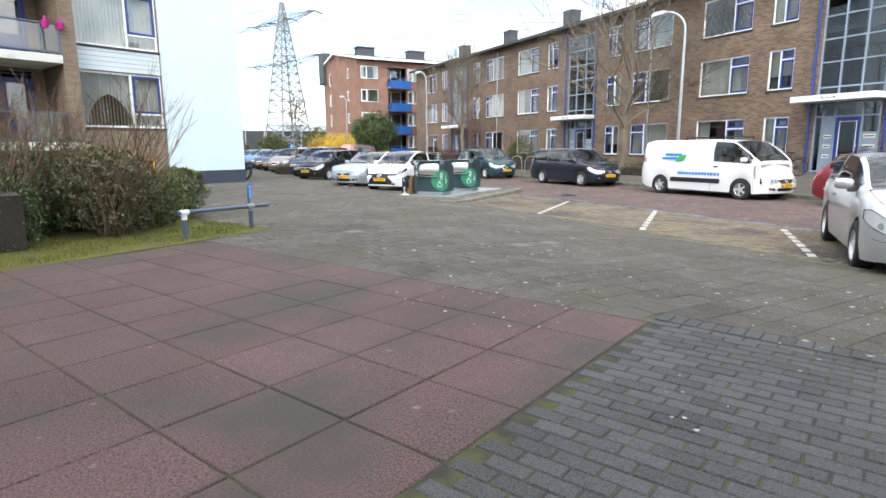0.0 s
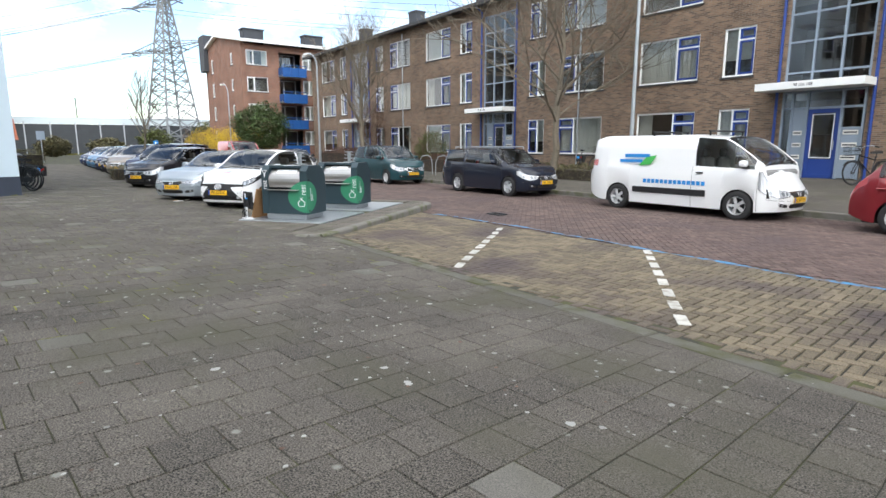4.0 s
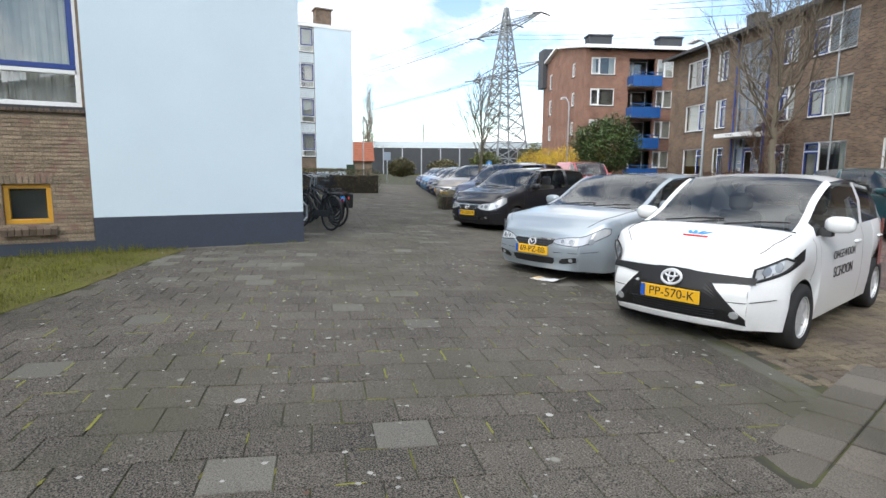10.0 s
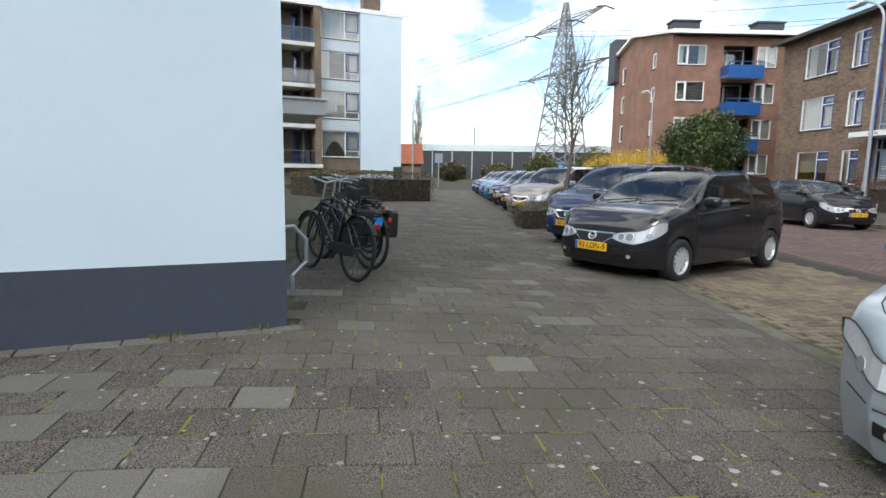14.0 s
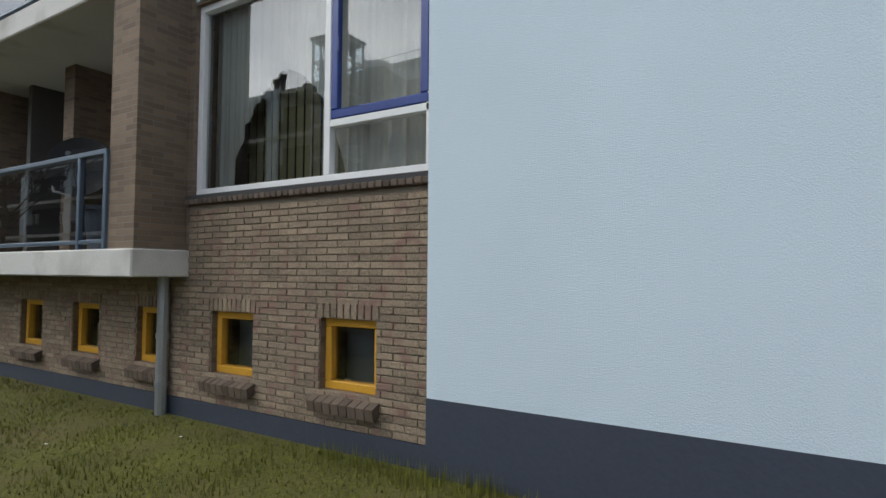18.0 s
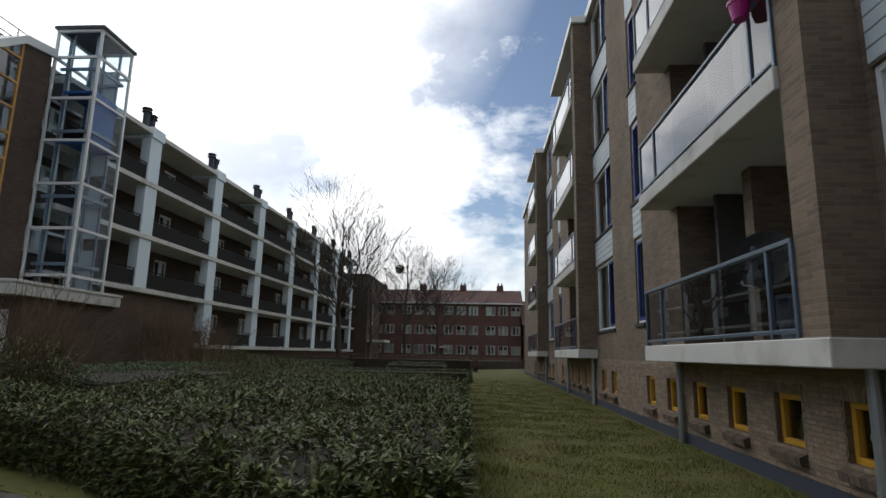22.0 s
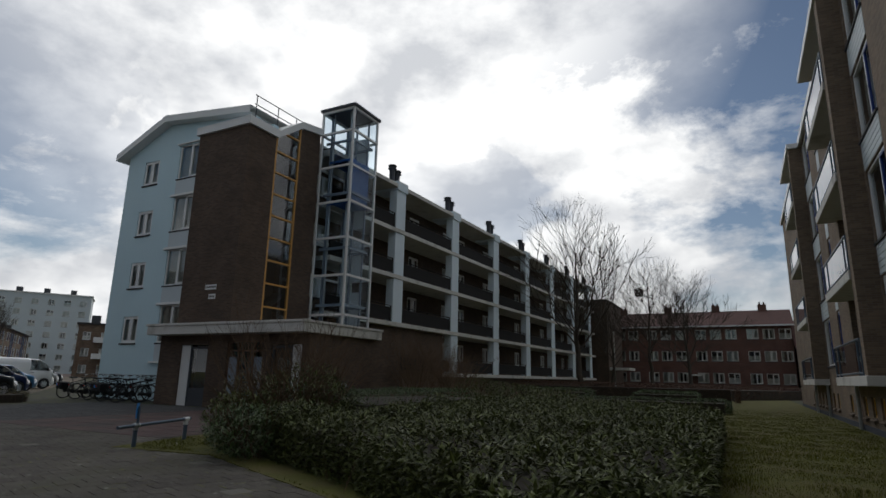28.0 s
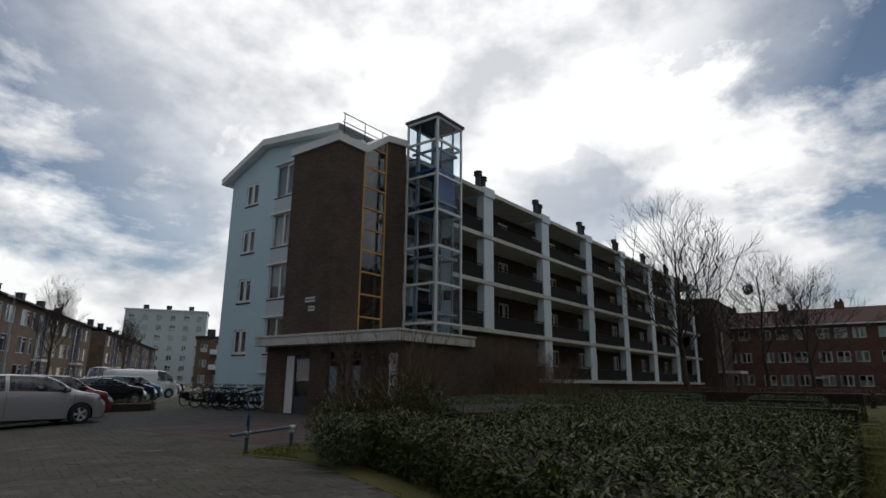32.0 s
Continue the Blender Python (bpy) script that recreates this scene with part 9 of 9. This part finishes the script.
# dark shrub, evergreen tree and forsythia across the street
p = street(20.2, 13.6)
shrub(p.x, p.y, 0.9, 2.0, "round dark green shrub before the brick row", 70, leaf_mat, 4000, 0.09, 0.05, name="evergreen_shrub")
p = street(40.8, 11.2)
shrub(p.x, p.y, 2.1, 4.6, "dense evergreen tree with a rounded crown", 71, leaf_light, 9000, 0.22, 0.12, name="evergreen_tree", trunk=1.0)
for i, (u, w, r) in enumerate(((44.5, 11.4, 1.7), (47.5, 11.0, 1.8), (50.5, 10.8, 1.8), (53.5, 10.6, 1.7), (57.0, 10.4, 1.7))):
    p = street(u, w)
    shrub(p.x, p.y, r, 3.1, "forsythia bush in full yellow blossom", 75 + i, blossom, 4500, 0.09, 0.06, name="forsythia_bush")
p = street(31.0, 15.9)
shrub(p.x, p.y, 1.0, 4.2, "reddish climbing shrub against the brick wall", 80, leaf_brown, 4000, 0.09, 0.05, name="climbing_shrub")
for i, (x, y, r, h) in enumerate(((-88, 72, 3, 5.0), (-94, 66, 2.6, 4), (-84, 52, 2.2, 2.6), (-88, 47, 2.0, 2.6))):
    shrub(x, y, r, h, "distant green shrubbery along the barrier", 85 + i, leaf_olive if i > 1 else leaf_mat, 2500, 0.4, 0.25, name="far_shrub")

# bare trees
p = street(10.4, 12.8)
bare_tree(p.x, p.y, 8.6, "bare plane tree with pale mossy branches before the brick row", 101, bark, 0.13, 6, 0.85, 0.05, fork=0.26)
p = street(26.0, 12.4)
bare_tree(p.x, p.y, 7.6, "bare street tree before the brick row", 102, bark, 0.13, 6, 0.6, 0.12, fork=0.33)
p = street(-7.5, 13.0)
bare_tree(p.x, p.y, 6.0, "slender staked young tree", 103, bark, 0.06, 4, 0.5, 0.15, fork=0.4)
bare_tree(-30.0, 22.7, 4.5, "thin bare tree in the planting bed between parked cars", 104, bark, 0.055, 4, 0.55, 0.3, fork=0.42)
bare_tree(-120, 55, 16.0, "tall narrow bare poplar far behind the shed", 105, bark, 0.16, 6, 0.22, 0.45, fork=0.12)
bare_tree(*garden(-6.5, -32.5), 13.0, "large bare garden tree", 106, bark_dark, 0.20, 6, 0.66, 0.18, fork=0.22)
bare_tree(*garden(-9.5, -50.0), 12.5, "bare birch with drooping twigs", 107, bark_dark, 0.17, 6, 0.62, 0.1, droop=0.04, fork=0.28)
bare_tree(*garden(-13.5, -45.0), 9.5, "bare garden tree near the far hedge", 108, bark_dark, 0.15, 6, 0.75, 0.15, fork=0.26)
bare_tree(*garden(-5.0, -52.0), 10.0, "bare garden tree at the far end", 109, bark_dark, 0.15, 6, 0.7, 0.15, fork=0.28)
p = bent(-44.0, 9.9)
bare_tree(p.x, p.y, 8.0, "bare street tree beside parked cars", 110, bark_dark, 0.13, 5, 0.5, 0.25, fork=0.4)
p = bent(-78.0, 9.9)
bare_tree(p.x, p.y, 8.0, "bare street tree further up the street", 111, bark_dark, 0.13, 5, 0.5, 0.25, fork=0.4)
b = thing("birds_nest", pose(*garden(-8.6, -49.6), 10.6), "dark ball of twigs, a nest high in a tree", "nest")
s = Shape()
rng = random.Random(9)
for i in range(160):
    v = Vector((rng.gauss(0, 1), rng.gauss(0, 1), rng.gauss(0, 1))).normalized() * 0.42
    w = Vector((rng.gauss(0, 1), rng.gauss(0, 1), rng.gauss(0, 1))).normalized() * 0.25
    s.tube(v - w, v + w, 0.02, n=3, caps=False)
part("twig_ball", s, bark_dark, b)

# ---- paving, laid piece by piece ----
def slab(lx, ly, top=0.008, c=0.005, low=-0.03):
    """A paving piece with a worn upper edge, about its centre."""
    x, y = lx / 2, ly / 2
    v = [(-x, -y, low), (x, -y, low), (x, y, low), (-x, y, low), (-x, -y, top - c), (x, -y, top - c), (x, y, top - c), (-x, y, top - c),
         (-x + c, -y + c, top), (x - c, -y + c, top), (x - c, y - c, top), (-x + c, y - c, top)]
    f = [(8, 9, 10, 11)]
    for a, b in ((0, 1), (1, 2), (2, 3), (3, 0)):
        f += [(a, b, b + 4, a + 4), (a + 4, b + 4, b + 8, a + 8)]
    return v, f


def lay(s, piece, m):
    v, f = piece
    s.add([m @ Vector(p) for p in v], f)


def cut_tile(x, y, turn, sides, rng):
    """A paving tile cut along straight edges: sides are (nx, ny, d), kept where nx x + ny y > d."""
    c, n = math.cos(radians(turn)), math.sin(radians(turn))
    poly = [(x + a * c - b * n, y + a * n + b * c) for a, b in ((-0.147, -0.141), (0.147, -0.141), (0.147, 0.141), (-0.147, 0.141))]
    for nx, ny, d in sides:
        out = []
        for p, q in zip(poly, poly[1:] + poly[:1]):
            a, b = nx * p[0] + ny * p[1] - d, nx * q[0] + ny * q[1] - d
            if a > 0:
                out.append(p)
            if a * b < 0:
                t = a / (a - b)
                out.append((p[0] + (q[0] - p[0]) * t, p[1] + (q[1] - p[1]) * t))
        poly = out
        if len(poly) < 3:
            return None
    z = rng.uniform(-0.001, 0.001) + 0.007
    k = len(poly)
    v = [(*p, ground_z(*p) - 0.02) for p in poly] + [(*p, ground_z(*p) + z) for p in poly]
    return v, [tuple(range(k, 2 * k))] + [(i, (i + 1) % k, k + (i + 1) % k, k + i) for i in range(k)]


def slope_pose(x, y, turn, rng, jig=0.003, tip=0.5):
    """A piece on the ground's slope with a little unevenness."""
    w = across(x, y)
    z = ground_z(x, y) + rng.uniform(-jig, jig)
    m = pose(x, y, z, 0, 0, 0)
    if -4.5 < w <= 0:
        m = m @ Matrix.Rotation(math.atan(0.04), 4, Vector((-WY, WX, 0)))
    return m @ pose(0, 0, 0, rng.gauss(0, tip), rng.gauss(0, tip), turn + rng.gauss(0, 0.35))


rng = random.Random(77)
pavement = bpy.data.objects["pavement"]
# grey pavement tiles: courses run across the pavement, each half a tile on
COURSE = math.degrees(math.atan(0.12))
TX, TY = WX + 0.12 * UX, WY + 0.12 * UY
k = math.hypot(TX, TY)
TX, TY = TX / k, TY / k
BX, BY = TY, -TX
if BX * UX + BY * UY < 0:
    BX, BY = -BX, -BY
TILE_TURN = math.degrees(math.atan2(TY, TX))
big_tile = slab(0.2925, 0.2805, 0.008, 0.003)
mesh_tile = Shape().add(*big_tile).mesh("paving_tile", tile_grey)
mesh_pale = Shape().add(*big_tile).mesh("paving_tile", tile_light)
LAWN_EDGE = [(p[0], p[1]) for p in LAWN]
rest, pale, mossy = Shape(), Shape(), Shape()
RED_X1, RED_Y1 = -1.36, 4.35
done = 0
for j in range(-60, 190):
    for i in range(-60, 40):
        q = (i + (0.5 if j % 2 else 0.0)) * 0.300
        o = (j + 0.35) * 0.288
        x, y = OX + TX * q + BX * o, OY + TY * q + BY * o
        u, w = (x - OX) * UX + (y - OY) * UY, across(x, y)
        if w > -0.22 or w < -13 or u > 50 or x > 5.5:
            continue
        if inside(LAWN_EDGE, x, y) or (y < RED_Y1 - 0.35 and x > -8.0) or y < 3.6:
            continue
        if w > -0.62 or (y < RED_Y1 + 0.25 and x > -8.0):
            edge = 4.515 if x > -1.3 else 4.20
            piece = cut_tile(x, y, TILE_TURN, [(0, 1, edge), (-WX, -WY, 0.405 - (OX * WX + OY * WY))] if x > -8.0 else [(-WX, -WY, 0.405 - (OX * WX + OY * WY))], rng)
            if piece and not (u > 4.0 and inside(ISLAND, x, y)):
                rest.add(*piece)
            continue
        if x < -20.75 and (y < 13.3 or w < -5.2 - max(0, (u - 27) * 0.05)):
            continue
        if u > 4.0 and w < -0.4 and inside(ISLAND, x, y):
            continue
        light = rng.random() < 0.022 or (10.9 < u < 12.6 and -6.2 < w < -4.2 and rng.random() < 0.40) or (u > 14 and rng.random() < 0.05)
        m = slope_pose(x, y, TILE_TURN, rng, 0.0015, 0.22)
        for side in (0, 1):
            if not -1 < u < 22 or rng.random() > 0.30 + 0.5 * max(0.0, noise.noise((x * 0.5, y * 0.5, 3.0)) + 0.25):
                continue
            a, b, e = rng.uniform(-0.14, 0.0), rng.uniform(0.02, 0.14), rng.uniform(0.003, 0.0085)
            c = 0.150 if side == 0 else 0.144
            mid, n = (a + b) / 2, rng.uniform(0.5, 1.4)
            line = [(c - e * 0.5, a, 0.0088), (c + e, a + 0.02, 0.0088), (c + e * n, mid, 0.0095), (c + e, b - 0.02, 0.0088), (c + e * 0.4, b, 0.0088), (c - e, b - 0.03, 0.0088), (c - e * 0.6, mid, 0.0095), (c - e, a + 0.03, 0.0088)]
            if side:
                line = [(q[1], q[0], q[2]) for q in reversed(line)]
            mossy.add([m @ Vector(q) for q in line], [tuple(range(8))])
        if 0.3 < u < 9.8 and -4.6 < w < -1.8 and done < 300:
            part("paving_tile", mesh_pale if light else mesh_tile, None, pavement, m=m)
            done += 1
        else:
            lay(pale if light else rest, big_tile, m)
tagged(part("paving_tiles", rest, tile_stuff, pavement), kind="stuff")
tagged(part("joint_moss", mossy, moss, pavement), kind="stuff")
tagged(part("pale_paving_tiles", pale, tile_pale_stuff, pavement), kind="stuff")

# large dull red tiles in front of the entrance
mesh_red = Shape().add(*slab(0.611, 0.611, 0.010, 0.007)).mesh("red_paving_tile", tile_red)
for i in range(11):
    for j in range(12):
        x, y = -1.36 - 0.62 * (i + 0.5), 4.19 - 0.62 * (j + 0.5)
        if not inside(LAWN_EDGE, x + 0.1, y):
            part("red_paving_tile", mesh_red, None, pavement, "large dull red paving tile" if i + j == 0 else "", m=slope_pose(x, y, 0, rng, 0.002, 0.12))
# dark paving bricks beside them
rest = Shape()
brick_long = slab(0.2010, 0.0965, 0.008, 0.006)
brick_bay = slab(0.1940, 0.0895, 0.009, 0.006)
for j in range(75):
    for i in range(36):
        x, y = -1.24 + 0.21 * i + (0.105 if j % 2 else 0), 4.22 - 0.103 * j
        if x < 5.6:
            lay(rest, brick_long, slope_pose(x, y, 0, rng, 0.002))
for i in range(70):
    lay(rest, slab(0.098, 0.205, 0.010, 0.006), slope_pose(-1.30 + 0.103 * i, 4.40, 0, rng, 0.002))
tagged(part("dark_paving_bricks", rest, klinker_dark, pavement), kind="stuff")


def herringbone(s, pieces, x0, x1, y0, y1, ox, oy, turn, keep, rng):
    """Bricks twice as long as wide, laid in herringbone over an area that keep(x, y) bounds."""
    c, sn = math.cos(radians(turn)), math.sin(radians(turn))
    W = 0.104
    for i in range(int(x0 / W), int(x1 / W)):
        for j in range(int(y0 / W), int(y1 / W)):
            d = (i - j) % 4
            if d == 0:
                a, b, t = (i + 1) * W, (j + 0.5) * W, 0
            elif d == 3:
                a, b, t = (i + 0.5) * W, (j + 1) * W, 90
            else:
                continue
            x, y = ox + a * c - b * sn, oy + a * sn + b * c
            if keep(x, y):
                lay(s, pieces or brick_long, slope_pose(x, y, turn + t, rng, 0.002, 0.5))


def uw(x, y):
    return (x - OX) * UX + (y - OY) * UY, across(x, y)


def in_bay(x, y):
    u, w = uw(x, y)
    return -0.15 < w < 3.35 and -11 < u < 27 and not inside(ISLAND, x, y)


def in_road(x, y):
    u, w = uw(x, y)
    return 3.45 < w < 9.65 and -16 < u < 34


rest = Shape()
herringbone(rest, brick_bay, -28, 12, -1, 5, OX, OY, STREET + 90 + 180 + 7, in_bay, rng)
tagged(part("bay_paving_bricks", rest, klinker_bay, bay), kind="stuff")
rest = Shape()
herringbone(rest, None, -30, 30, -30, 30, OX + 8 * UX + 6 * WX, OY + 8 * UY + 6 * WY, STREET + 45, in_road, rng)
tagged(part("road_paving_bricks", rest, klinker_road, road), kind="stuff")

# flush concrete edging between pavement and bays, kerbstones across the street
mesh_edge = Shape().add(*slab(0.99, 0.20, 0.012, 0.012, -0.12)).mesh("edging_stone", edging)
for i in range(60):
    u = -11.5 + i
    p = street(u, -0.30)
    if not inside(ISLAND, p.x, p.y):
        part("edging_stone", mesh_edge, None, pavement, m=slope_pose(p.x, p.y, STREET + 90, rng, 0.003, 0.3))
mesh_kerb = Shape().add(*slab(0.99, 0.16, 0.0, 0.018, -0.2)).mesh("kerbstone", concrete)
for i in range(100):
    p = street(-24.5 + i, 9.86)
    part("kerbstone", mesh_kerb, None, pavement_far, m=pose(p.x, p.y, 0.062 + rng.uniform(-0.004, 0.004), 0, 0, STREET + 90))
# gutter of a single row of stones beside the kerb
mesh_gut = Shape().add(*slab(0.29, 0.145, 0.006, 0.006)).mesh("gutter_stone", tile_pale_stuff)
for i in range(140):
    p = street(-12 + 0.3 * i, 9.72)
    part("gutter_stone", mesh_gut, None, road, m=pose(p.x, p.y, -0.082, 0, 0, STREET + 90))

# white bay marks and the sprayed blue line
marks = thing("bay_marking", pose(0, 0, 0), "worn white painted stones marking the parking bays", "road marking", kind="structure")
mesh_mark = Shape().box(-0.055, -0.15, -0.01, 0.055, 0.15, 0.0, 0, 0.004).mesh("marking_stone", mark_white)
for x0, y0, x1, y1 in ((-6.44, 11.56, -7.58, 15.52), (-3.62, 10.47, -4.68, 14.47), (-0.78, 9.2, -1.62, 12.53), (-17.5, 17.1, -18.6, 21.0), (1.9, 7.9, 1.1, 11.3)):
    L = math.hypot(x1 - x0, y1 - y0)
    n = int(L / 0.46)
    for i in range(n):
        t = (i + 0.5) / n
        x, y = x0 + (x1 - x0) * t, y0 + (y1 - y0) * t
        if across(x, y) < -0.05:
            continue
        part("marking_stone", mesh_mark, None, marks, m=pose(x, y, ground_z(x, y) + 0.016, 0, 0, math.degrees(math.atan2(x0 - x1, y1 - y0)) + rng.gauss(0, 1.5)))
s = Shape()
pts = []
for i in range(61):
    u = -9.0 + 0.24 * i
    p = street(u, 3.42 + 0.10 * math.sin(u * 0.6) + 0.03 * math.sin(u * 3.1))
    pts.append(p)
for a, b in zip(pts, pts[1:]):
    d = (b - a).normalized() * 0.001
    h = 0.045 + 0.02 * math.sin(a.x * 5)
    nx, ny = -(b - a).y, (b - a).x
    k = math.hypot(nx, ny)
    nx, ny = nx / k * h, ny / k * h
    z = -0.068
    s.add([(a.x - nx, a.y - ny, z), (b.x - nx, b.y - ny, z), (b.x + nx, b.y + ny, z), (a.x + nx, a.y + ny, z)], [(0, 1, 2, 3)])
part("blue_line", s, line_blue, marks, "sprayed bright blue line along the bays")
# street gully in the bay
gl = thing("street_gully", pose(-8.55, 17.45, -0.103, 0, 0, STREET + 90), "rusty iron street gully grate in the paving", "drain")
s = Shape()
ring(s, -0.21, -0.14, 0.21, 0.14, 0.03, 0.0, 0.03)
part("rim", s, dark_metal, gl, m=pose(0, 0, 0.032, 90, 0, 0))
for i in range(7):
    part("bar", cached("gully_bar", lambda: Shape().box(-0.012, -0.13, 0.0, 0.012, 0.13, 0.026, 0, 0.004).mesh("bar", dark_metal)), None, gl, m=pose(-0.165 + 0.055 * i, 0, 0))
# fallen leaves, crumbs of moss and litter on the paving
s, g2 = Shape(), Shape()
for i in range(4200):
    u, w = rng.uniform(-9, 20), rng.uniform(-6, -0.3)
    if rng.random() > 0.55 + 1.2 * noise.noise((u * 0.7, w * 0.7, 9.0)):
        continue
    p = street(u, w)
    if inside(LAWN_EDGE, p.x, p.y) or p.x < -20.6:
        continue
    z = ground_z(p.x, p.y) + 0.011
    r = rng.uniform(0.005, 0.016) * (2.0 if rng.random() < 0.10 else 1)
    n = 7
    (s if rng.random() < 0.9 else g2).add([(p.x + r * math.cos(a * 6.283 / n) * rng.uniform(0.6, 1.2), p.y + r * math.sin(a * 6.283 / n) * rng.uniform(0.6, 1.2), z + 0.001) for a in range(n)], [tuple(range(n))])
tagged(part("chewing_gum_spots", s, tile_gum, pavement), kind="stuff")
tagged(part("leaf_crumbs", g2, leaf_brown, pavement), kind="stuff")

# ---- bricks of the near garden front ----
wall = [c for c in NB.children if c.name.startswith("wall")][0]
gaps = [(-5.70, -3.04, 2.14, 4.9)] + [(a, a + 0.55, 0.63, 1.18) for a in (-4.04, -5.36, -15.90, -17.06)]
gaps += [(-6.54 - 1.255 * i, -5.99 - 1.255 * i, 0.63, 1.18) for i in range(6)]
soldier = [(g[0] - 0.03, g[1] + 0.03, 1.18, 1.30) for g in gaps if g[2] == 0.63]
s = Shape().wall(-18.0, -3.0, 0.36, 1.48, -0.003, 0.0, [g for g in gaps if g[2] == 0.63], axis="x")
s.wall(-5.72, -3.0, 1.48, 2.14, -0.003, 0.0, [], axis="x")
part("mortar_bed", s, mortar_mat, NB)


def brick_mesh(L, H, mat, name="brick"):
    x, z, c = L / 2, H / 2, 0.003
    v = [(-x, 0, -z), (x, 0, -z), (x, 0, z), (-x, 0, z), (-x, -0.008, -z), (x, -0.008, -z), (x, -0.008, z), (-x, -0.008, z), (-x + c, -0.011, -z + c), (x - c, -0.011, -z + c), (x - c, -0.011, z - c), (-x + c, -0.011, z - c)]
    f = [(8, 9, 10, 11)]
    for a, b in ((0, 1), (1, 2), (2, 3), (3, 0)):
        f += [(a, b, b + 4, a + 4), (a + 4, b + 4, b + 8, a + 8)]
    return v, f


CH, CL = BRICK_H, BRICK_L
rest = Shape()
meshes = {}
done = 0
row = 0
z = 0.36
while z + CH < 2.15:
    zc = z + CH / 2
    x = -3.01 - (0 if row % 2 else CL / 2)
    start = True
    while x > -18.0:
        L = CL if not (start and row % 2 == 0) else CL
        a, b = x - CL, x
        if row % 2 == 0 and start:
            a, b = -3.01 - CL / 2, -3.01
            x = b
        start = False
        pieces = [(a, b)]
        for g in gaps + soldier:
            if g[2] - 0.005 < zc < g[3] + 0.005:
                out = []
                for p, q in pieces:
                    if q <= g[0] or p >= g[1]:
                        out.append((p, q))
                    else:
                        if p < g[0] - 0.03:
                            out.append((p, g[0]))
                        if q > g[1] + 0.03:
                            out.append((g[1], q))
                pieces = out
        if z > 1.44:
            pieces = [(max(p, -5.72), q) for p, q in pieces if q > -5.69]
        for p, q in pieces:
            L = round(q - p - 0.008, 2)
            if L < 0.02:
                continue
            m = pose((p + q) / 2, -0.003 + rng.uniform(-0.002, 0.001), zc, rng.gauss(0, 0.6), rng.gauss(0, 0.35), rng.gauss(0, 0.5))
            piece = brick_mesh(L, CH - 0.009, None)
            if p > -4.9 and done < 300:
                if L not in meshes:
                    meshes[L] = Shape().add(*piece).mesh("brick", brick_piece)
                part("brick", meshes[L], None, wall, m=m)
                done += 1
            else:
                lay(rest, piece, m)
        x = a
    z += CH
    row += 1
for g in soldier:
    n = int((g[1] - g[0]) / 0.061)
    for i in range(n):
        x = g[0] + (g[1] - g[0]) * (i + 0.5) / n
        lay(rest, brick_mesh(0.052, 0.112, None), pose(x, -0.004, 1.24, 0, rng.gauss(0, 0.6), 0))
tagged(part("brick_field", rest, brick_piece_stuff, NB), kind="stuff")
s = Shape()
for i in range(40):
    x = -5.74 + 0.0685 * i
    s.box(x, -0.055, 2.15, x + 0.06, 0.06, 2.20 + rng.uniform(-0.003, 0.003), 0, 0.006)
tagged(part("rowlock_sill", s, brick_piece_dark, NB, "dark brick sill course under the large window"), kind="stuff")
rng = random.Random(31)
s = Shape()
for i in range(1500):
    x = rng.uniform(-3.9, 0.05)
    if x > -2.3 and noise.noise((x * 3.1, 1.0, 0.0)) < 0.05:
        continue
    y = -0.10 - abs(rng.gauss(0, 0.05 if x > -2.3 else 0.14))
    k = 0.16 if x < -2.4 else 0.07
    q = NB.matrix_world @ Vector((x, y, 0))
    h, a = rng.uniform(0.3, 1.0) * k, rng.uniform(0, 6.28)
    dx, dy, b = 0.004 * math.cos(a), 0.004 * math.sin(a), rng.uniform(-0.5, 0.5) * h
    z = ground_z(q.x, q.y)
    s.add([(q.x - dx, q.y - dy, z), (q.x + dx, q.y + dy, z), (q.x - dy * 8 * b, q.y + dx * 8 * b, z + h)], [(0, 1, 2)])
tagged(part("weed_tufts", s, blade_mat), "tufts of grass and weeds along the plinth", "weeds", kind="stuff")
edge_piece = Shape().add(*slab(0.288, 0.13, 0.012, 0.006)).mesh("edge_tile", tile_light)
for i in range(8):
    q = NB.matrix_world @ Vector((-2.15 + 0.30 * i, -0.165, 0))
    part("edge_tile", edge_piece, None, pavement, m=pose(q.x, q.y, ground_z(q.x, q.y) + 0.004, rng.gauss(0, 0.8), rng.gauss(0, 0.8), 88.5 + rng.gauss(0, 1.2)))
